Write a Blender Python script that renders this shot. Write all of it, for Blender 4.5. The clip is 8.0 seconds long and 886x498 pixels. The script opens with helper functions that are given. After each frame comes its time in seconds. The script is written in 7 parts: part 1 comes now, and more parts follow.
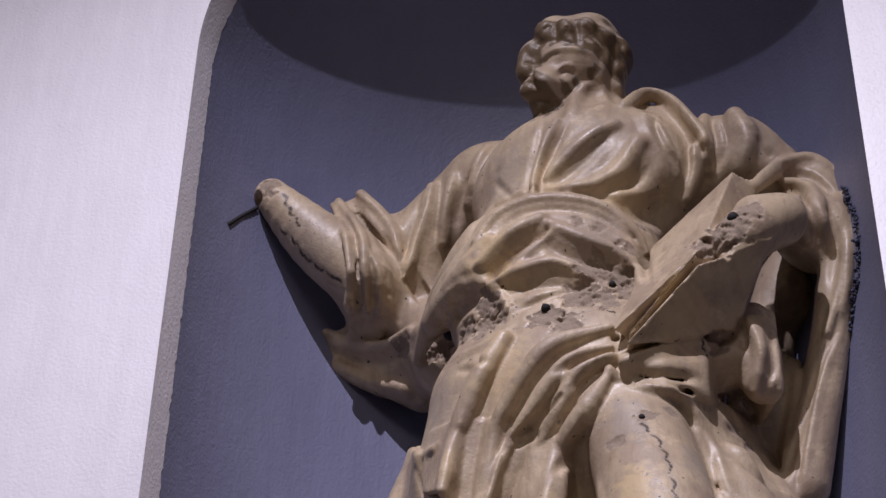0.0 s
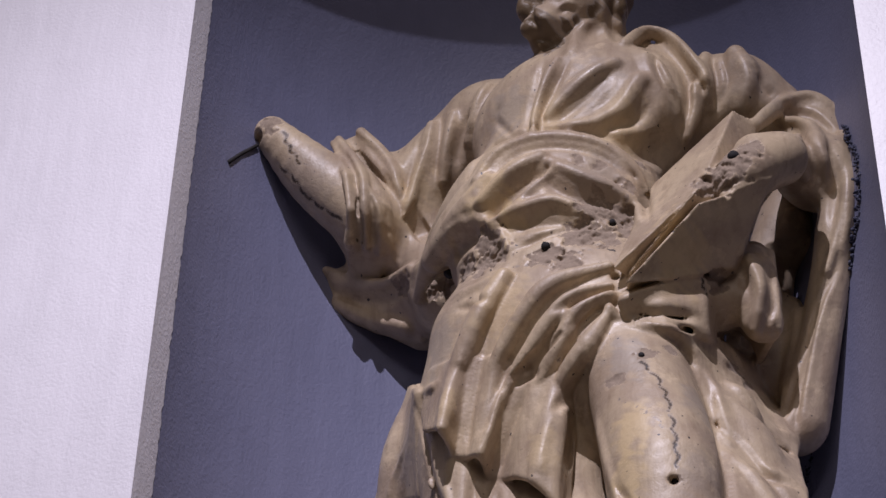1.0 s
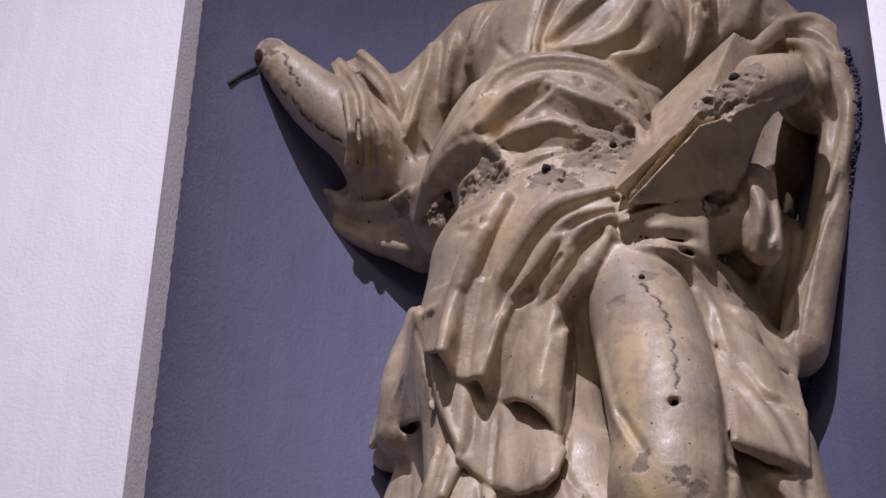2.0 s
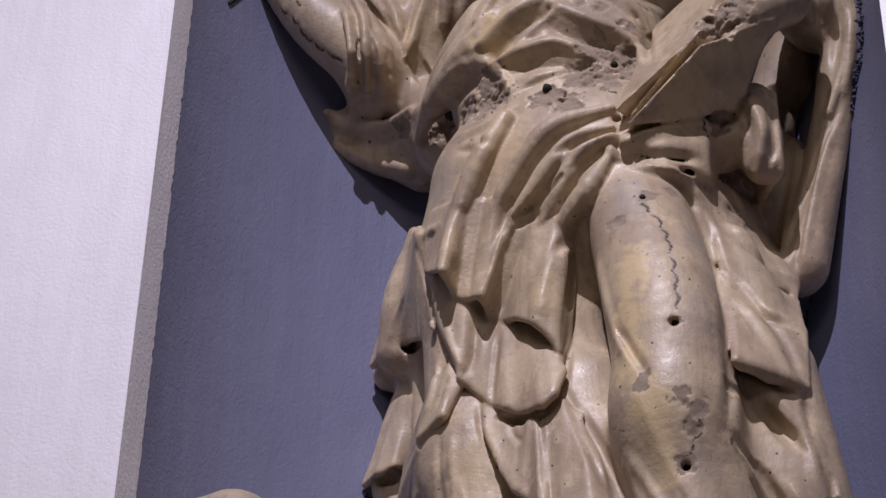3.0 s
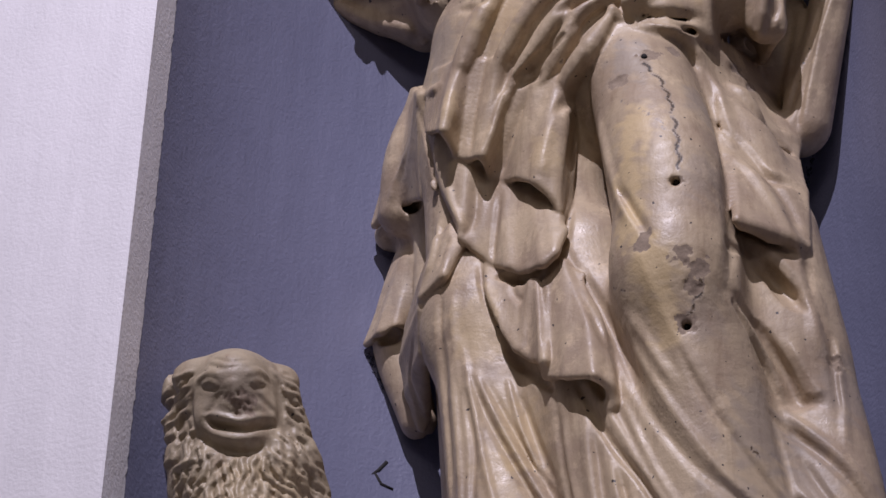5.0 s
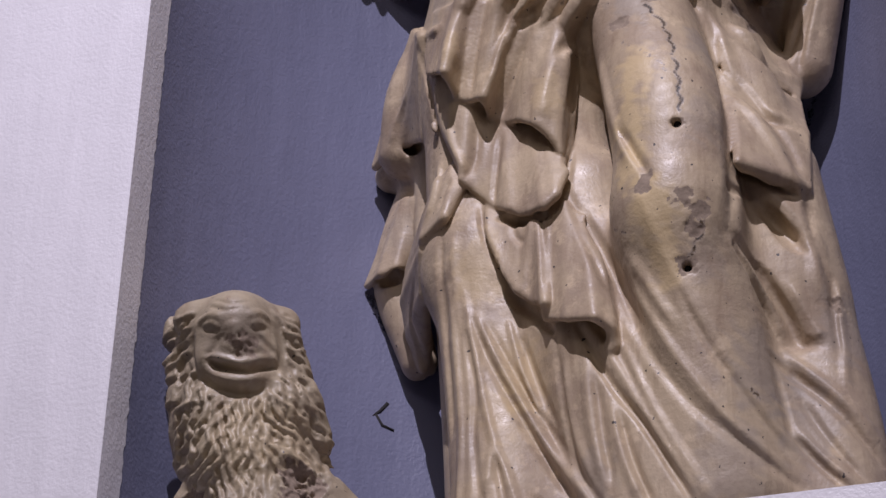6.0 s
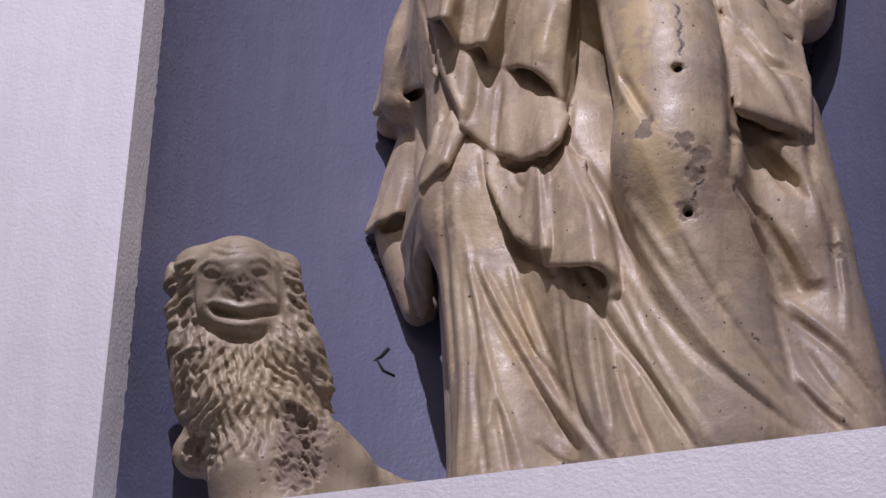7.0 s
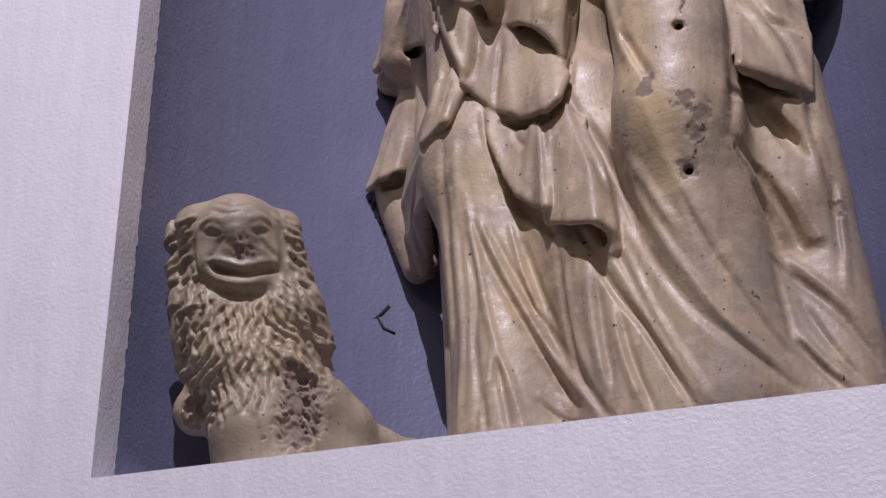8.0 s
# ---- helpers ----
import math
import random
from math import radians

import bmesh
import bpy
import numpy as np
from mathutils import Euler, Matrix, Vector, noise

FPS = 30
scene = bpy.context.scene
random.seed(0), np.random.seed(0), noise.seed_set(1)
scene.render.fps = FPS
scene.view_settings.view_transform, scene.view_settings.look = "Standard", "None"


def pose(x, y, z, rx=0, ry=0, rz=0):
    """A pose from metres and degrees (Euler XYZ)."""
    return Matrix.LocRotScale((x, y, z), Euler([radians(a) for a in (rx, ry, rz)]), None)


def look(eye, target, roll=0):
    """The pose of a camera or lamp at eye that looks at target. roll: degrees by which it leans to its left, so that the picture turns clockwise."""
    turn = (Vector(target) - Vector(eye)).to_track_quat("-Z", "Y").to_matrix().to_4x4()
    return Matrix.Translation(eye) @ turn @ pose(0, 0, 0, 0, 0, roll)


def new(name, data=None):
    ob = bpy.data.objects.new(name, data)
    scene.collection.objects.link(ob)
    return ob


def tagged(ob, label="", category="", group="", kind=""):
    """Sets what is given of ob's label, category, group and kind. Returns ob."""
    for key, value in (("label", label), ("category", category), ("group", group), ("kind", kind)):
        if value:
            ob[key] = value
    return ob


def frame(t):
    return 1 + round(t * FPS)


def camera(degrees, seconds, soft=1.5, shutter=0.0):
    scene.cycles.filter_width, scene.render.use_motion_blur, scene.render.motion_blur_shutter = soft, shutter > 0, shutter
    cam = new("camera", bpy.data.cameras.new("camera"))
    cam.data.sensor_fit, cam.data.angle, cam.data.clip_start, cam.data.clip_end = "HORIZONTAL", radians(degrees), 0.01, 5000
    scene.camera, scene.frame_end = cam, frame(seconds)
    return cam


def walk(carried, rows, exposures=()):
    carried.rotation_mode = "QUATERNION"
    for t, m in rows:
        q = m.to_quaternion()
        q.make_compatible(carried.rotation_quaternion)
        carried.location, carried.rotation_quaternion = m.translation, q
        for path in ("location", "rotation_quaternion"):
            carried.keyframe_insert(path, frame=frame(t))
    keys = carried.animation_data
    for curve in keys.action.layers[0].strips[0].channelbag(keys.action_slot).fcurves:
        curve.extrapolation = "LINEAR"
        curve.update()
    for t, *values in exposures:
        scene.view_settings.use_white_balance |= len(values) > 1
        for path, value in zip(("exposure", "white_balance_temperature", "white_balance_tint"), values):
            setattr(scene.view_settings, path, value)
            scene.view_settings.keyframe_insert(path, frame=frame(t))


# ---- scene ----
# Heights below are from the sill of the niche, which stands SILL above the floor.
SILL = 2.9
cam = camera(21.147, 8.0)
EYE = Vector((0.6979, -2.4947, SILL - 1.2976))
ROWS = [
    (0.0, 17.654, 43.339, 1.344),
    (0.5, 17.638, 42.771, 1.401),
    (1.0, 17.607, 41.845, 1.409),
    (1.5, 17.583, 40.886, 1.409),
    (3.0, 17.526, 38.037, 1.330),
    (3.5, 17.507, 36.980, 1.279),
    (4.0, 17.489, 36.075, 1.273),
    (4.5, 17.479, 35.376, 1.256),
    (6.0, 17.455, 33.255, 1.223),
    (6.5, 17.457, 32.642, 1.211),
    (7.0, 17.443, 31.936, 1.184),
    (7.5, 17.439, 31.376, 1.212),
    (8.0, 17.430, 30.918, 1.187),
]
walk(cam, [(t, pose(*EYE, 90 + pitch, 0, yaw) @ pose(0, 0, 0, 0, 0, roll)) for t, yaw, pitch, roll in ROWS])

# ---- light ----
world = bpy.data.worlds.new("world")
world.use_nodes = True
world.node_tree.nodes["Background"].inputs[0].default_value = (0.03, 0.03, 0.035, 1)
world.node_tree.nodes["Background"].inputs[1].default_value = 0.3
scene.world = world


def spot(name, eye, target, watts, cone, size, colour):
    data = bpy.data.lights.new(name, "SPOT")
    data.energy, data.spot_size, data.spot_blend, data.shadow_soft_size, data.color = watts, radians(cone), 1.0, size, colour
    lamp = new(name, data)
    lamp.matrix_world = look(eye, target)
    return lamp


# a spotlight high in front of the niche
spot("spotlight", (0.25, -3.0, SILL + 3.9), (-0.7, 0.0, SILL - 1.15), 900, 72, 0.02, (0.985, 0.925, 1.11))
# soft fill lamp behind the camera, added only to lighten the shadows
soft = bpy.data.lights.new("fill_light", "AREA")
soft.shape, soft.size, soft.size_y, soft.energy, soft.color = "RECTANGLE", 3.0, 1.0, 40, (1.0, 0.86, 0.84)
new("fill_light", soft).matrix_world = look((0.9, -5.5, 5.6), (0, 0, SILL))
scene.view_settings.exposure = 0.0


# ---- materials ----
def material(name):
    m = bpy.data.materials.new(name)
    m.use_nodes = True
    t = m.node_tree
    return m, t, t.nodes["Principled BSDF"]


def node(t, kind, **values):
    n = t.nodes.new(kind)
    for key, value in values.items():
        n.inputs[key.replace("_", " ")].default_value = value
    return n


def ramp(t, source, stops):
    r = t.nodes.new("ShaderNodeValToRGB")
    e = r.color_ramp.elements
    while len(e) < len(stops):
        e.new(0.5)
    for el, (p, c) in zip(e, stops):
        el.position, el.color = p, (*c, 1)
    t.links.new(source, r.inputs[0])
    return r.outputs[0]


def mix(t, factor, a, b, how="MIX"):
    m = t.nodes.new("ShaderNodeMix")
    m.data_type, m.blend_type = "RGBA", how
    for socket, value in ((m.inputs[0], factor), (m.inputs[6], a), (m.inputs[7], b)):
        if isinstance(value, (int, float)):
            socket.default_value = value
        elif isinstance(value, tuple):
            socket.default_value = (*value, 1)
        else:
            t.links.new(value, socket)
    return m.outputs[2]


def grain(t, scale, detail=4.0, rough=0.55, stretch=(1, 1, 1)):
    c = t.nodes.new("ShaderNodeTexCoord")
    m = t.nodes.new("ShaderNodeMapping")
    m.inputs["Scale"].default_value = stretch
    t.links.new(c.outputs["Object"], m.inputs["Vector"])
    n = node(t, "ShaderNodeTexNoise", Scale=scale, Detail=detail, Roughness=rough)
    t.links.new(m.outputs[0], n.inputs["Vector"])
    return n.outputs["Fac"]


def bump(t, height, strength, distance, after=None):
    b = node(t, "ShaderNodeBump", Strength=strength, Distance=distance)
    t.links.new(height, b.inputs["Height"])
    if after is not None:
        t.links.new(after, b.inputs["Normal"])
    return b.outputs["Normal"]


def plaster(name, base, stain, rough=0.6):
    m, t, p = material(name)
    big = grain(t, 2.5, 5)
    fine = grain(t, 160, 3, 0.6)
    streak = grain(t, 30, 4, 0.6, (1, 1, 0.12))
    c = mix(t, ramp(t, big, [(0.35, (0, 0, 0)), (0.75, (1, 1, 1))]), base, stain)
    c = mix(t, 0.18, c, ramp(t, streak, [(0.3, tuple(0.72 * v for v in base)), (0.7, tuple(min(1, 1.15 * v) for v in base))]))
    t.links.new(c, p.inputs["Base Color"])
    p.inputs["Roughness"].default_value = rough
    t.links.new(bump(t, fine, 0.5, 0.002, bump(t, streak, 0.3, 0.003, bump(t, grain(t, 12, 4), 0.3, 0.006))), p.inputs["Normal"])
    return m


WHITE = plaster("white_wall_paint", (0.78, 0.76, 0.80), (0.72, 0.70, 0.74), 0.45)
BLUE = plaster("blue_grey_wall_paint", (0.195, 0.203, 0.305), (0.155, 0.163, 0.255), 0.5)
GREY = plaster("grey_wall_paint", (0.34, 0.33, 0.33), (0.28, 0.27, 0.27), 0.7)
STONE = plaster("floor_stone", (0.3, 0.27, 0.24), (0.22, 0.2, 0.18), 0.5)


def old_paint(name, light, shade, core):
    """Yellowed glossy paint over a rough core, which shows where the paint is broken off."""
    m, t, p = material(name)
    a = node(t, "ShaderNodeAttribute")
    a.attribute_name = "worn"
    big, mid, fine = grain(t, 9, 6, 0.6), grain(t, 28, 5, 0.65), grain(t, 240, 3)
    streak = grain(t, 55, 5, 0.65, (1, 1, 0.14))
    c = mix(t, ramp(t, big, [(0.42, (0, 0, 0)), (0.6, (1, 1, 1))]), light, shade)
    c = mix(t, ramp(t, streak, [(0.5, (0, 0, 0)), (0.72, (0.6, 0.6, 0.6))]), c, (0.27, 0.19, 0.125))
    c = mix(t, ramp(t, grain(t, 17, 6, 0.7), [(0.56, (0, 0, 0)), (0.64, (0.55, 0.55, 0.55))]), c, tuple(min(1, 1.25 * v) for v in light))
    b = node(t, "ShaderNodeAttribute")
    b.attribute_name = "tone"

    def amount(none, full, most):
        r = node(t, "ShaderNodeMapRange")
        for socket, value in zip(r.inputs[1:5], (none, full, 0.0, most)):
            socket.default_value = value
        t.links.new(b.outputs["Fac"], r.inputs[0])
        return r.outputs[0]

    c = mix(t, amount(0.0, 1.0, 0.85), c, (0.60, 0.46, 0.26))
    c = mix(t, amount(0.0, -1.0, 0.85), c, (0.32, 0.27, 0.225))
    c = mix(t, amount(-1.0, -2.0, 0.9), c, (0.125, 0.08, 0.038))
    c = mix(t, amount(-2.2, -3.0, 1.0), c, (0.03, 0.022, 0.016))
    c = mix(t, ramp(t, mid, [(0.55, (0, 0, 0)), (0.75, (0.5, 0.5, 0.5))]), c, tuple(0.75 * v for v in shade))
    spots = ramp(t, grain(t, 95, 2, 0.45), [(0.735, (0, 0, 0)), (0.75, (1, 1, 1))])
    c = mix(t, spots, c, (0.06, 0.05, 0.045))
    bare = mix(t, fine, tuple(0.65 * v for v in core), tuple(min(1, 1.2 * v) for v in core))
    edge = ramp(t, a.outputs["Fac"], [(0.35, (0, 0, 0)), (0.5, (1, 1, 1))])
    c = mix(t, edge, c, bare)
    t.links.new(c, p.inputs["Base Color"])
    r = ramp(t, mid, [(0.3, (0.36,) * 3), (0.7, (0.62,) * 3)])
    t.links.new(mix(t, edge, r, (0.9,) * 3), p.inputs["Roughness"])
    t.links.new(bump(t, fine, 0.25, 0.0015, bump(t, grain(t, 70, 4, 0.6), 0.3, 0.003, bump(t, mid, 0.35, 0.004))), p.inputs["Normal"])
    return m


CREAM = old_paint("yellowed_cream_paint", (0.50, 0.395, 0.265), (0.38, 0.29, 0.205), (0.31, 0.24, 0.18))
CLAY_PAINT = old_paint("matt_clay_paint", (0.40, 0.33, 0.23), (0.32, 0.26, 0.185), (0.28, 0.215, 0.165))
IRON, it, ip = material("dark_iron")
ip.inputs["Base Color"].default_value, ip.inputs["Roughness"].default_value = (0.014, 0.012, 0.013, 1), 0.85


# ---- the room ----
def from_bm(name, bm, mat, smooth=False):
    me = bpy.data.meshes.new(name)
    bmesh.ops.recalc_face_normals(bm, faces=bm.faces)
    bm.to_mesh(me)
    bm.free()
    me.materials.append(mat)
    for f in me.polygons:
        f.use_smooth = smooth
    return new(name, me)


def box(name, low, high, mat):
    bm = bmesh.new()
    bmesh.ops.create_cube(bm, size=1, matrix=Matrix.LocRotScale([(a + b) / 2 for a, b in zip(low, high)], None, [b - a for a, b in zip(low, high)]))
    return from_bm(name, bm, mat)


HALF, SPRING, REVEAL, STEPS, DEEP = 0.55, 1.77, 0.065, 180, 0.55
WIDE, TALL, BACK = 4.0, 7.5, 0.9


def outline(n=STEPS, off=0.0):
    """The niche's opening from the foot of one jamb over the arch to the other: (x, height over the sill)."""
    r = HALF + off
    jamb = [SPRING * i / 260 for i in range(260)]
    return [(-r, z) for z in jamb] + [(-r * math.cos(math.pi * i / n), SPRING + r * math.sin(math.pi * i / n)) for i in range(n + 1)] + [(r, z) for z in reversed(jamb)]


def niche_wall():
    """The wall, with the opening and its plain reveal."""
    bm = bmesh.new()
    ring = outline()
    front = [bm.verts.new((x, 0, SILL + z)) for x, z in ring]
    inner = [bm.verts.new((x * 0.9985, REVEAL + 0.004 * noise.noise((x * 40, 3, z * 55)) + 0.003 * noise.noise((x * 90, 7, z * 190)), SILL + z)) for x, z in ring]
    for i in range(len(ring) - 1):
        bm.faces.new((front[i], front[i + 1], inner[i + 1], inner[i]))
    bm.faces.new((front[0], inner[0], inner[-1], front[-1]))
    around = []
    for x, z in ring:
        dx, dz = x, z - 1.0
        s = min(WIDE / max(abs(dx), 1e-6), ((TALL - SILL - 1.0) if dz > 0 else (SILL + 1.0)) / max(abs(dz), 1e-6))
        around.append(bm.verts.new((dx * s, 0, SILL + 1.0 + dz * s)))
    for i in range(len(ring) - 1):
        bm.faces.new((front[i], around[i], around[i + 1], front[i + 1]))
    bm.faces.new((front[0], front[-1], around[-1], around[0]))
    back = [bm.verts.new((x, BACK, z)) for x, z in ((-WIDE, 0), (WIDE, 0), (WIDE, TALL), (-WIDE, TALL))]
    near = [bm.verts.new((x, 0, z)) for x, z in ((-WIDE, 0), (WIDE, 0), (WIDE, TALL), (-WIDE, TALL))]
    bm.faces.new(back)
    for i in range(4):
        bm.faces.new((near[i], near[(i + 1) % 4], back[(i + 1) % 4], back[i]))
    return bm


bm = niche_wall()
bmesh.ops.remove_doubles(bm, verts=bm.verts, dist=1e-5)
wall = tagged(from_bm("wall_north", bm, WHITE), "white painted plaster wall with an arched niche", "wall", kind="structure")


def niche_lining():
    """Half a cylinder under a quarter of a ball, with its floor."""
    bm = bmesh.new()
    rows = []
    n = 72
    heights = [SPRING * i / 20 for i in range(21)]
    for z in heights:
        rows.append([bm.verts.new((-HALF * math.cos(math.pi * i / n), REVEAL + DEEP * math.sin(math.pi * i / n), SILL + z)) for i in range(n + 1)])
    for j in range(1, 20):
        e = math.pi / 2 * j / 20
        rows.append([bm.verts.new((-HALF * math.cos(e) * math.cos(math.pi * i / n), REVEAL + DEEP * math.cos(e) * math.sin(math.pi * i / n), SILL + SPRING + HALF * math.sin(e))) for i in range(n + 1)])
    for lo, hi in zip(rows, rows[1:]):
        for i in range(n):
            bm.faces.new((lo[i], lo[i + 1], hi[i + 1], hi[i]))
    top = bm.verts.new((0, REVEAL, SILL + SPRING + HALF))
    for i in range(n):
        bm.faces.new((rows[-1][i], rows[-1][i + 1], top))
    bm.faces.new(rows[0])
    edge = [r[0] for r in rows] + [top] + [r[-1] for r in reversed(rows)]
    lip = [bm.verts.new((v.co.x, v.co.y - 0.02, v.co.z)) for v in edge]
    for i in range(len(edge) - 1):
        bm.faces.new((edge[i], edge[i + 1], lip[i + 1], lip[i]))
    return bm


niche = tagged(from_bm("niche", niche_lining(), BLUE, True), "blue-grey painted round-headed niche in a white wall", "niche", kind="structure")
tagged(box("floor", (-4, -7, -0.2), (4, 0.9, 0), STONE), "stone floor of the room", "floor", kind="structure")
tagged(box("ceiling", (-4, -7, TALL), (4, 0.9, TALL + 0.2), GREY), "grey ceiling", "ceiling", kind="structure")
tagged(box("wall_west", (-4.2, -7, 0), (-4, 0.9, TALL), GREY), "grey plaster side wall", "wall", kind="structure")
tagged(box("wall_east", (4, -7, 0), (4.2, 0.9, TALL), GREY), "grey plaster side wall", "wall", kind="structure")
tagged(box("wall_south", (-4.2, -7.2, 0), (4.2, -7, TALL), GREY), "grey plaster wall facing the niche", "wall", kind="structure")


# ---- the statues ----
FLAT = 0.4  # strokes of the chisel reach further into the block than across it


class Clay:
    """A block of modelling clay: a distance field on a grid, to which rounded forms are added or from which they are cut."""

    def __init__(self, low, high, step):
        self.low, self.step = np.array(low, float), step
        self.size = np.ceil((np.array(high) - self.low) / step).astype(int) + 1
        self.field = np.full(self.size, 0.3, np.float32)
        self.worn = np.zeros(self.size, np.float32)
        self.tone = np.zeros(self.size, np.float32)

    def part_of_grid(self, low, high):
        a = np.clip(np.floor((np.array(low) - self.low) / self.step).astype(int), 0, self.size)
        b = np.clip(np.ceil((np.array(high) - self.low) / self.step).astype(int) + 1, 0, self.size)
        axes = [self.low[i] + self.step * np.arange(a[i], b[i]) for i in range(3)]
        x, y, z = np.meshgrid(*axes, indexing="ij", sparse=True)
        return tuple(slice(a[i], b[i]) for i in range(3)), x.astype(np.float32), y.astype(np.float32), z.astype(np.float32)

    def blend(self, where, d, k, cut):
        old = self.field[where]
        if cut:
            h = np.maximum(k - np.abs(old + d), 0) / k
            self.field[where] = np.maximum(old, -d) + h * h * k * 0.25
        else:
            h = np.maximum(k - np.abs(old - d), 0) / k
            self.field[where] = np.minimum(old, d) - h * h * k * 0.25

    def rope(self, points, k=0.02, cut=False, smooth=True):
        """A rounded strand through (x, y, z, radius) points."""
        p = np.array(points, float)
        if smooth and len(p) > 2:
            q = np.vstack([2 * p[0] - p[1], p, 2 * p[-1] - p[-2]])
            u = np.linspace(0, 1, 5)[:-1, None]
            rows = []
            for i in range(1, len(q) - 2):
                a, b, c, d = q[i - 1], q[i], q[i + 1], q[i + 2]
                rows.append(0.5 * (2 * b + (c - a) * u + (2 * a - 5 * b + 4 * c - d) * u**2 + (3 * b - a - 3 * c + d) * u**3))
            p = np.vstack(rows + [p[-1:]])
            p[:, 3] = np.maximum(p[:, 3], 0.001)
        reach = p[:, 3].max() + k + 2 * self.step
        where, x, y, z = self.part_of_grid(p[:, :3].min(0) - reach, p[:, :3].max(0) + reach)
        if 0 in self.field[where].shape:
            return
        best = None
        for (ax, ay, az, ar), (bx, by, bz, br) in zip(p[:-1], p[1:]):
            ux, uy, uz = bx - ax, by - ay, bz - az
            f = np.clip(((x - ax) * ux + (y - ay) * uy + (z - az) * uz) / max(ux * ux + uy * uy + uz * uz, 1e-9), 0, 1)
            d = np.sqrt((x - ax - f * ux) ** 2 + (y - ay - f * uy) ** 2 + (z - az - f * uz) ** 2) - (ar + f * (br - ar))
            best = d if best is None else np.minimum(best, d)
        self.blend(where, best.astype(np.float32), k, cut)

    def near_path(self, points, wide):
        """The part of the grid round a smooth line, the distance to the line there, and how far along it the nearest place lies."""
        p = np.array(points, float)
        if len(p) > 2:
            q = np.vstack([2 * p[0] - p[1], p, 2 * p[-1] - p[-2]])
            u = np.linspace(0, 1, 5)[:-1, None]
            rows = []
            for i in range(1, len(q) - 2):
                a, b, c, d = q[i - 1], q[i], q[i + 1], q[i + 2]
                rows.append(0.5 * (2 * b + (c - a) * u + (2 * a - 5 * b + 4 * c - d) * u**2 + (3 * b - a - 3 * c + d) * u**3))
            p = np.vstack(rows + [p[-1:]])
        reach = np.array((wide, wide / FLAT, wide))
        where, x, y, z = self.part_of_grid(p.min(0) - reach, p.max(0) + reach)
        shape = self.field[where].shape
        best, along = np.full(shape, 9.0, np.float32), np.zeros(shape, np.float32)
        n = len(p) - 1
        for i, (a, b) in enumerate(zip(p[:-1], p[1:])):
            part, x, y, z = self.part_of_grid(np.minimum(a, b) - reach, np.maximum(a, b) + reach)
            inner = tuple(slice(s.start - w.start, s.stop - w.start) for s, w in zip(part, where))
            u = b - a
            f = np.clip(((x - a[0]) * u[0] + (y - a[1]) * u[1] * FLAT**2 + (z - a[2]) * u[2]) / max(u @ (u * (1, FLAT**2, 1)), 1e-9), 0, 1)
            d = np.sqrt((x - a[0] - f * u[0]) ** 2 + FLAT**2 * (y - a[1] - f * u[1]) ** 2 + (z - a[2] - f * u[2]) ** 2).astype(np.float32)
            closer = d < best[inner]
            best[inner] = np.where(closer, d, best[inner])
            along[inner] = np.where(closer, ((i + f) / n).astype(np.float32), along[inner])
        return where, best, along

    def fold(self, points, high, wide):
        """A sharp ridge of the cloth along a line (high above 0) or a crease in it (below 0), dying away at both ends."""
        where, d, along = self.near_path(points, wide)
        fade = np.minimum(1, 4.5 * np.minimum(along, 1 - along) + 0.25)
        self.field[where] -= high * fade * np.maximum(1 - d / wide, 0) ** 1.4

    def sheet(self, top, lip, r, k=0.006, bulge=0.0):
        """Hanging cloth: a thin shell from the points of its upper line to those of its free hem."""
        top, lip = np.array(top, float), np.array(lip, float)
        gap = max(np.linalg.norm(np.diff(lip, axis=0), axis=1).sum(), np.linalg.norm(np.diff(top, axis=0), axis=1).sum())
        u = np.linspace(0, len(lip) - 1, int(gap / (0.8 * r)) + 2)
        i = np.minimum(u.astype(int), len(lip) - 2)
        f = u - i
        f = (f * f * (3 - 2 * f) * 0.5 + f * 0.5)[:, None]
        for a, b in zip(top[i] * (1 - f) + top[i + 1] * f, lip[i] * (1 - f) + lip[i + 1] * f):
            m = (a + b) / 2 - (0, bulge, 0)
            self.rope([(*a, r), (*m, r), (*b, 0.8 * r)], k)

    def egg(self, c, r, k=0.03, turn=(0, 0, 0), cut=False):
        """An ellipsoid."""
        reach = max(r) + k + 2 * self.step
        where, x, y, z = self.part_of_grid(np.array(c) - reach, np.array(c) + reach)
        m = np.array(Euler([radians(a) for a in turn]).to_matrix())
        x, y, z = x - c[0], y - c[1], z - c[2]
        a, b, e = (m[0, i] * x + m[1, i] * y + m[2, i] * z for i in range(3))
        k0 = np.sqrt((a / r[0]) ** 2 + (b / r[1]) ** 2 + (e / r[2]) ** 2)
        k1 = np.sqrt((a / r[0] ** 2) ** 2 + (b / r[1] ** 2) ** 2 + (e / r[2] ** 2) ** 2) + 1e-6
        self.blend(where, (k0 * (k0 - 1) / k1).astype(np.float32), k, cut)

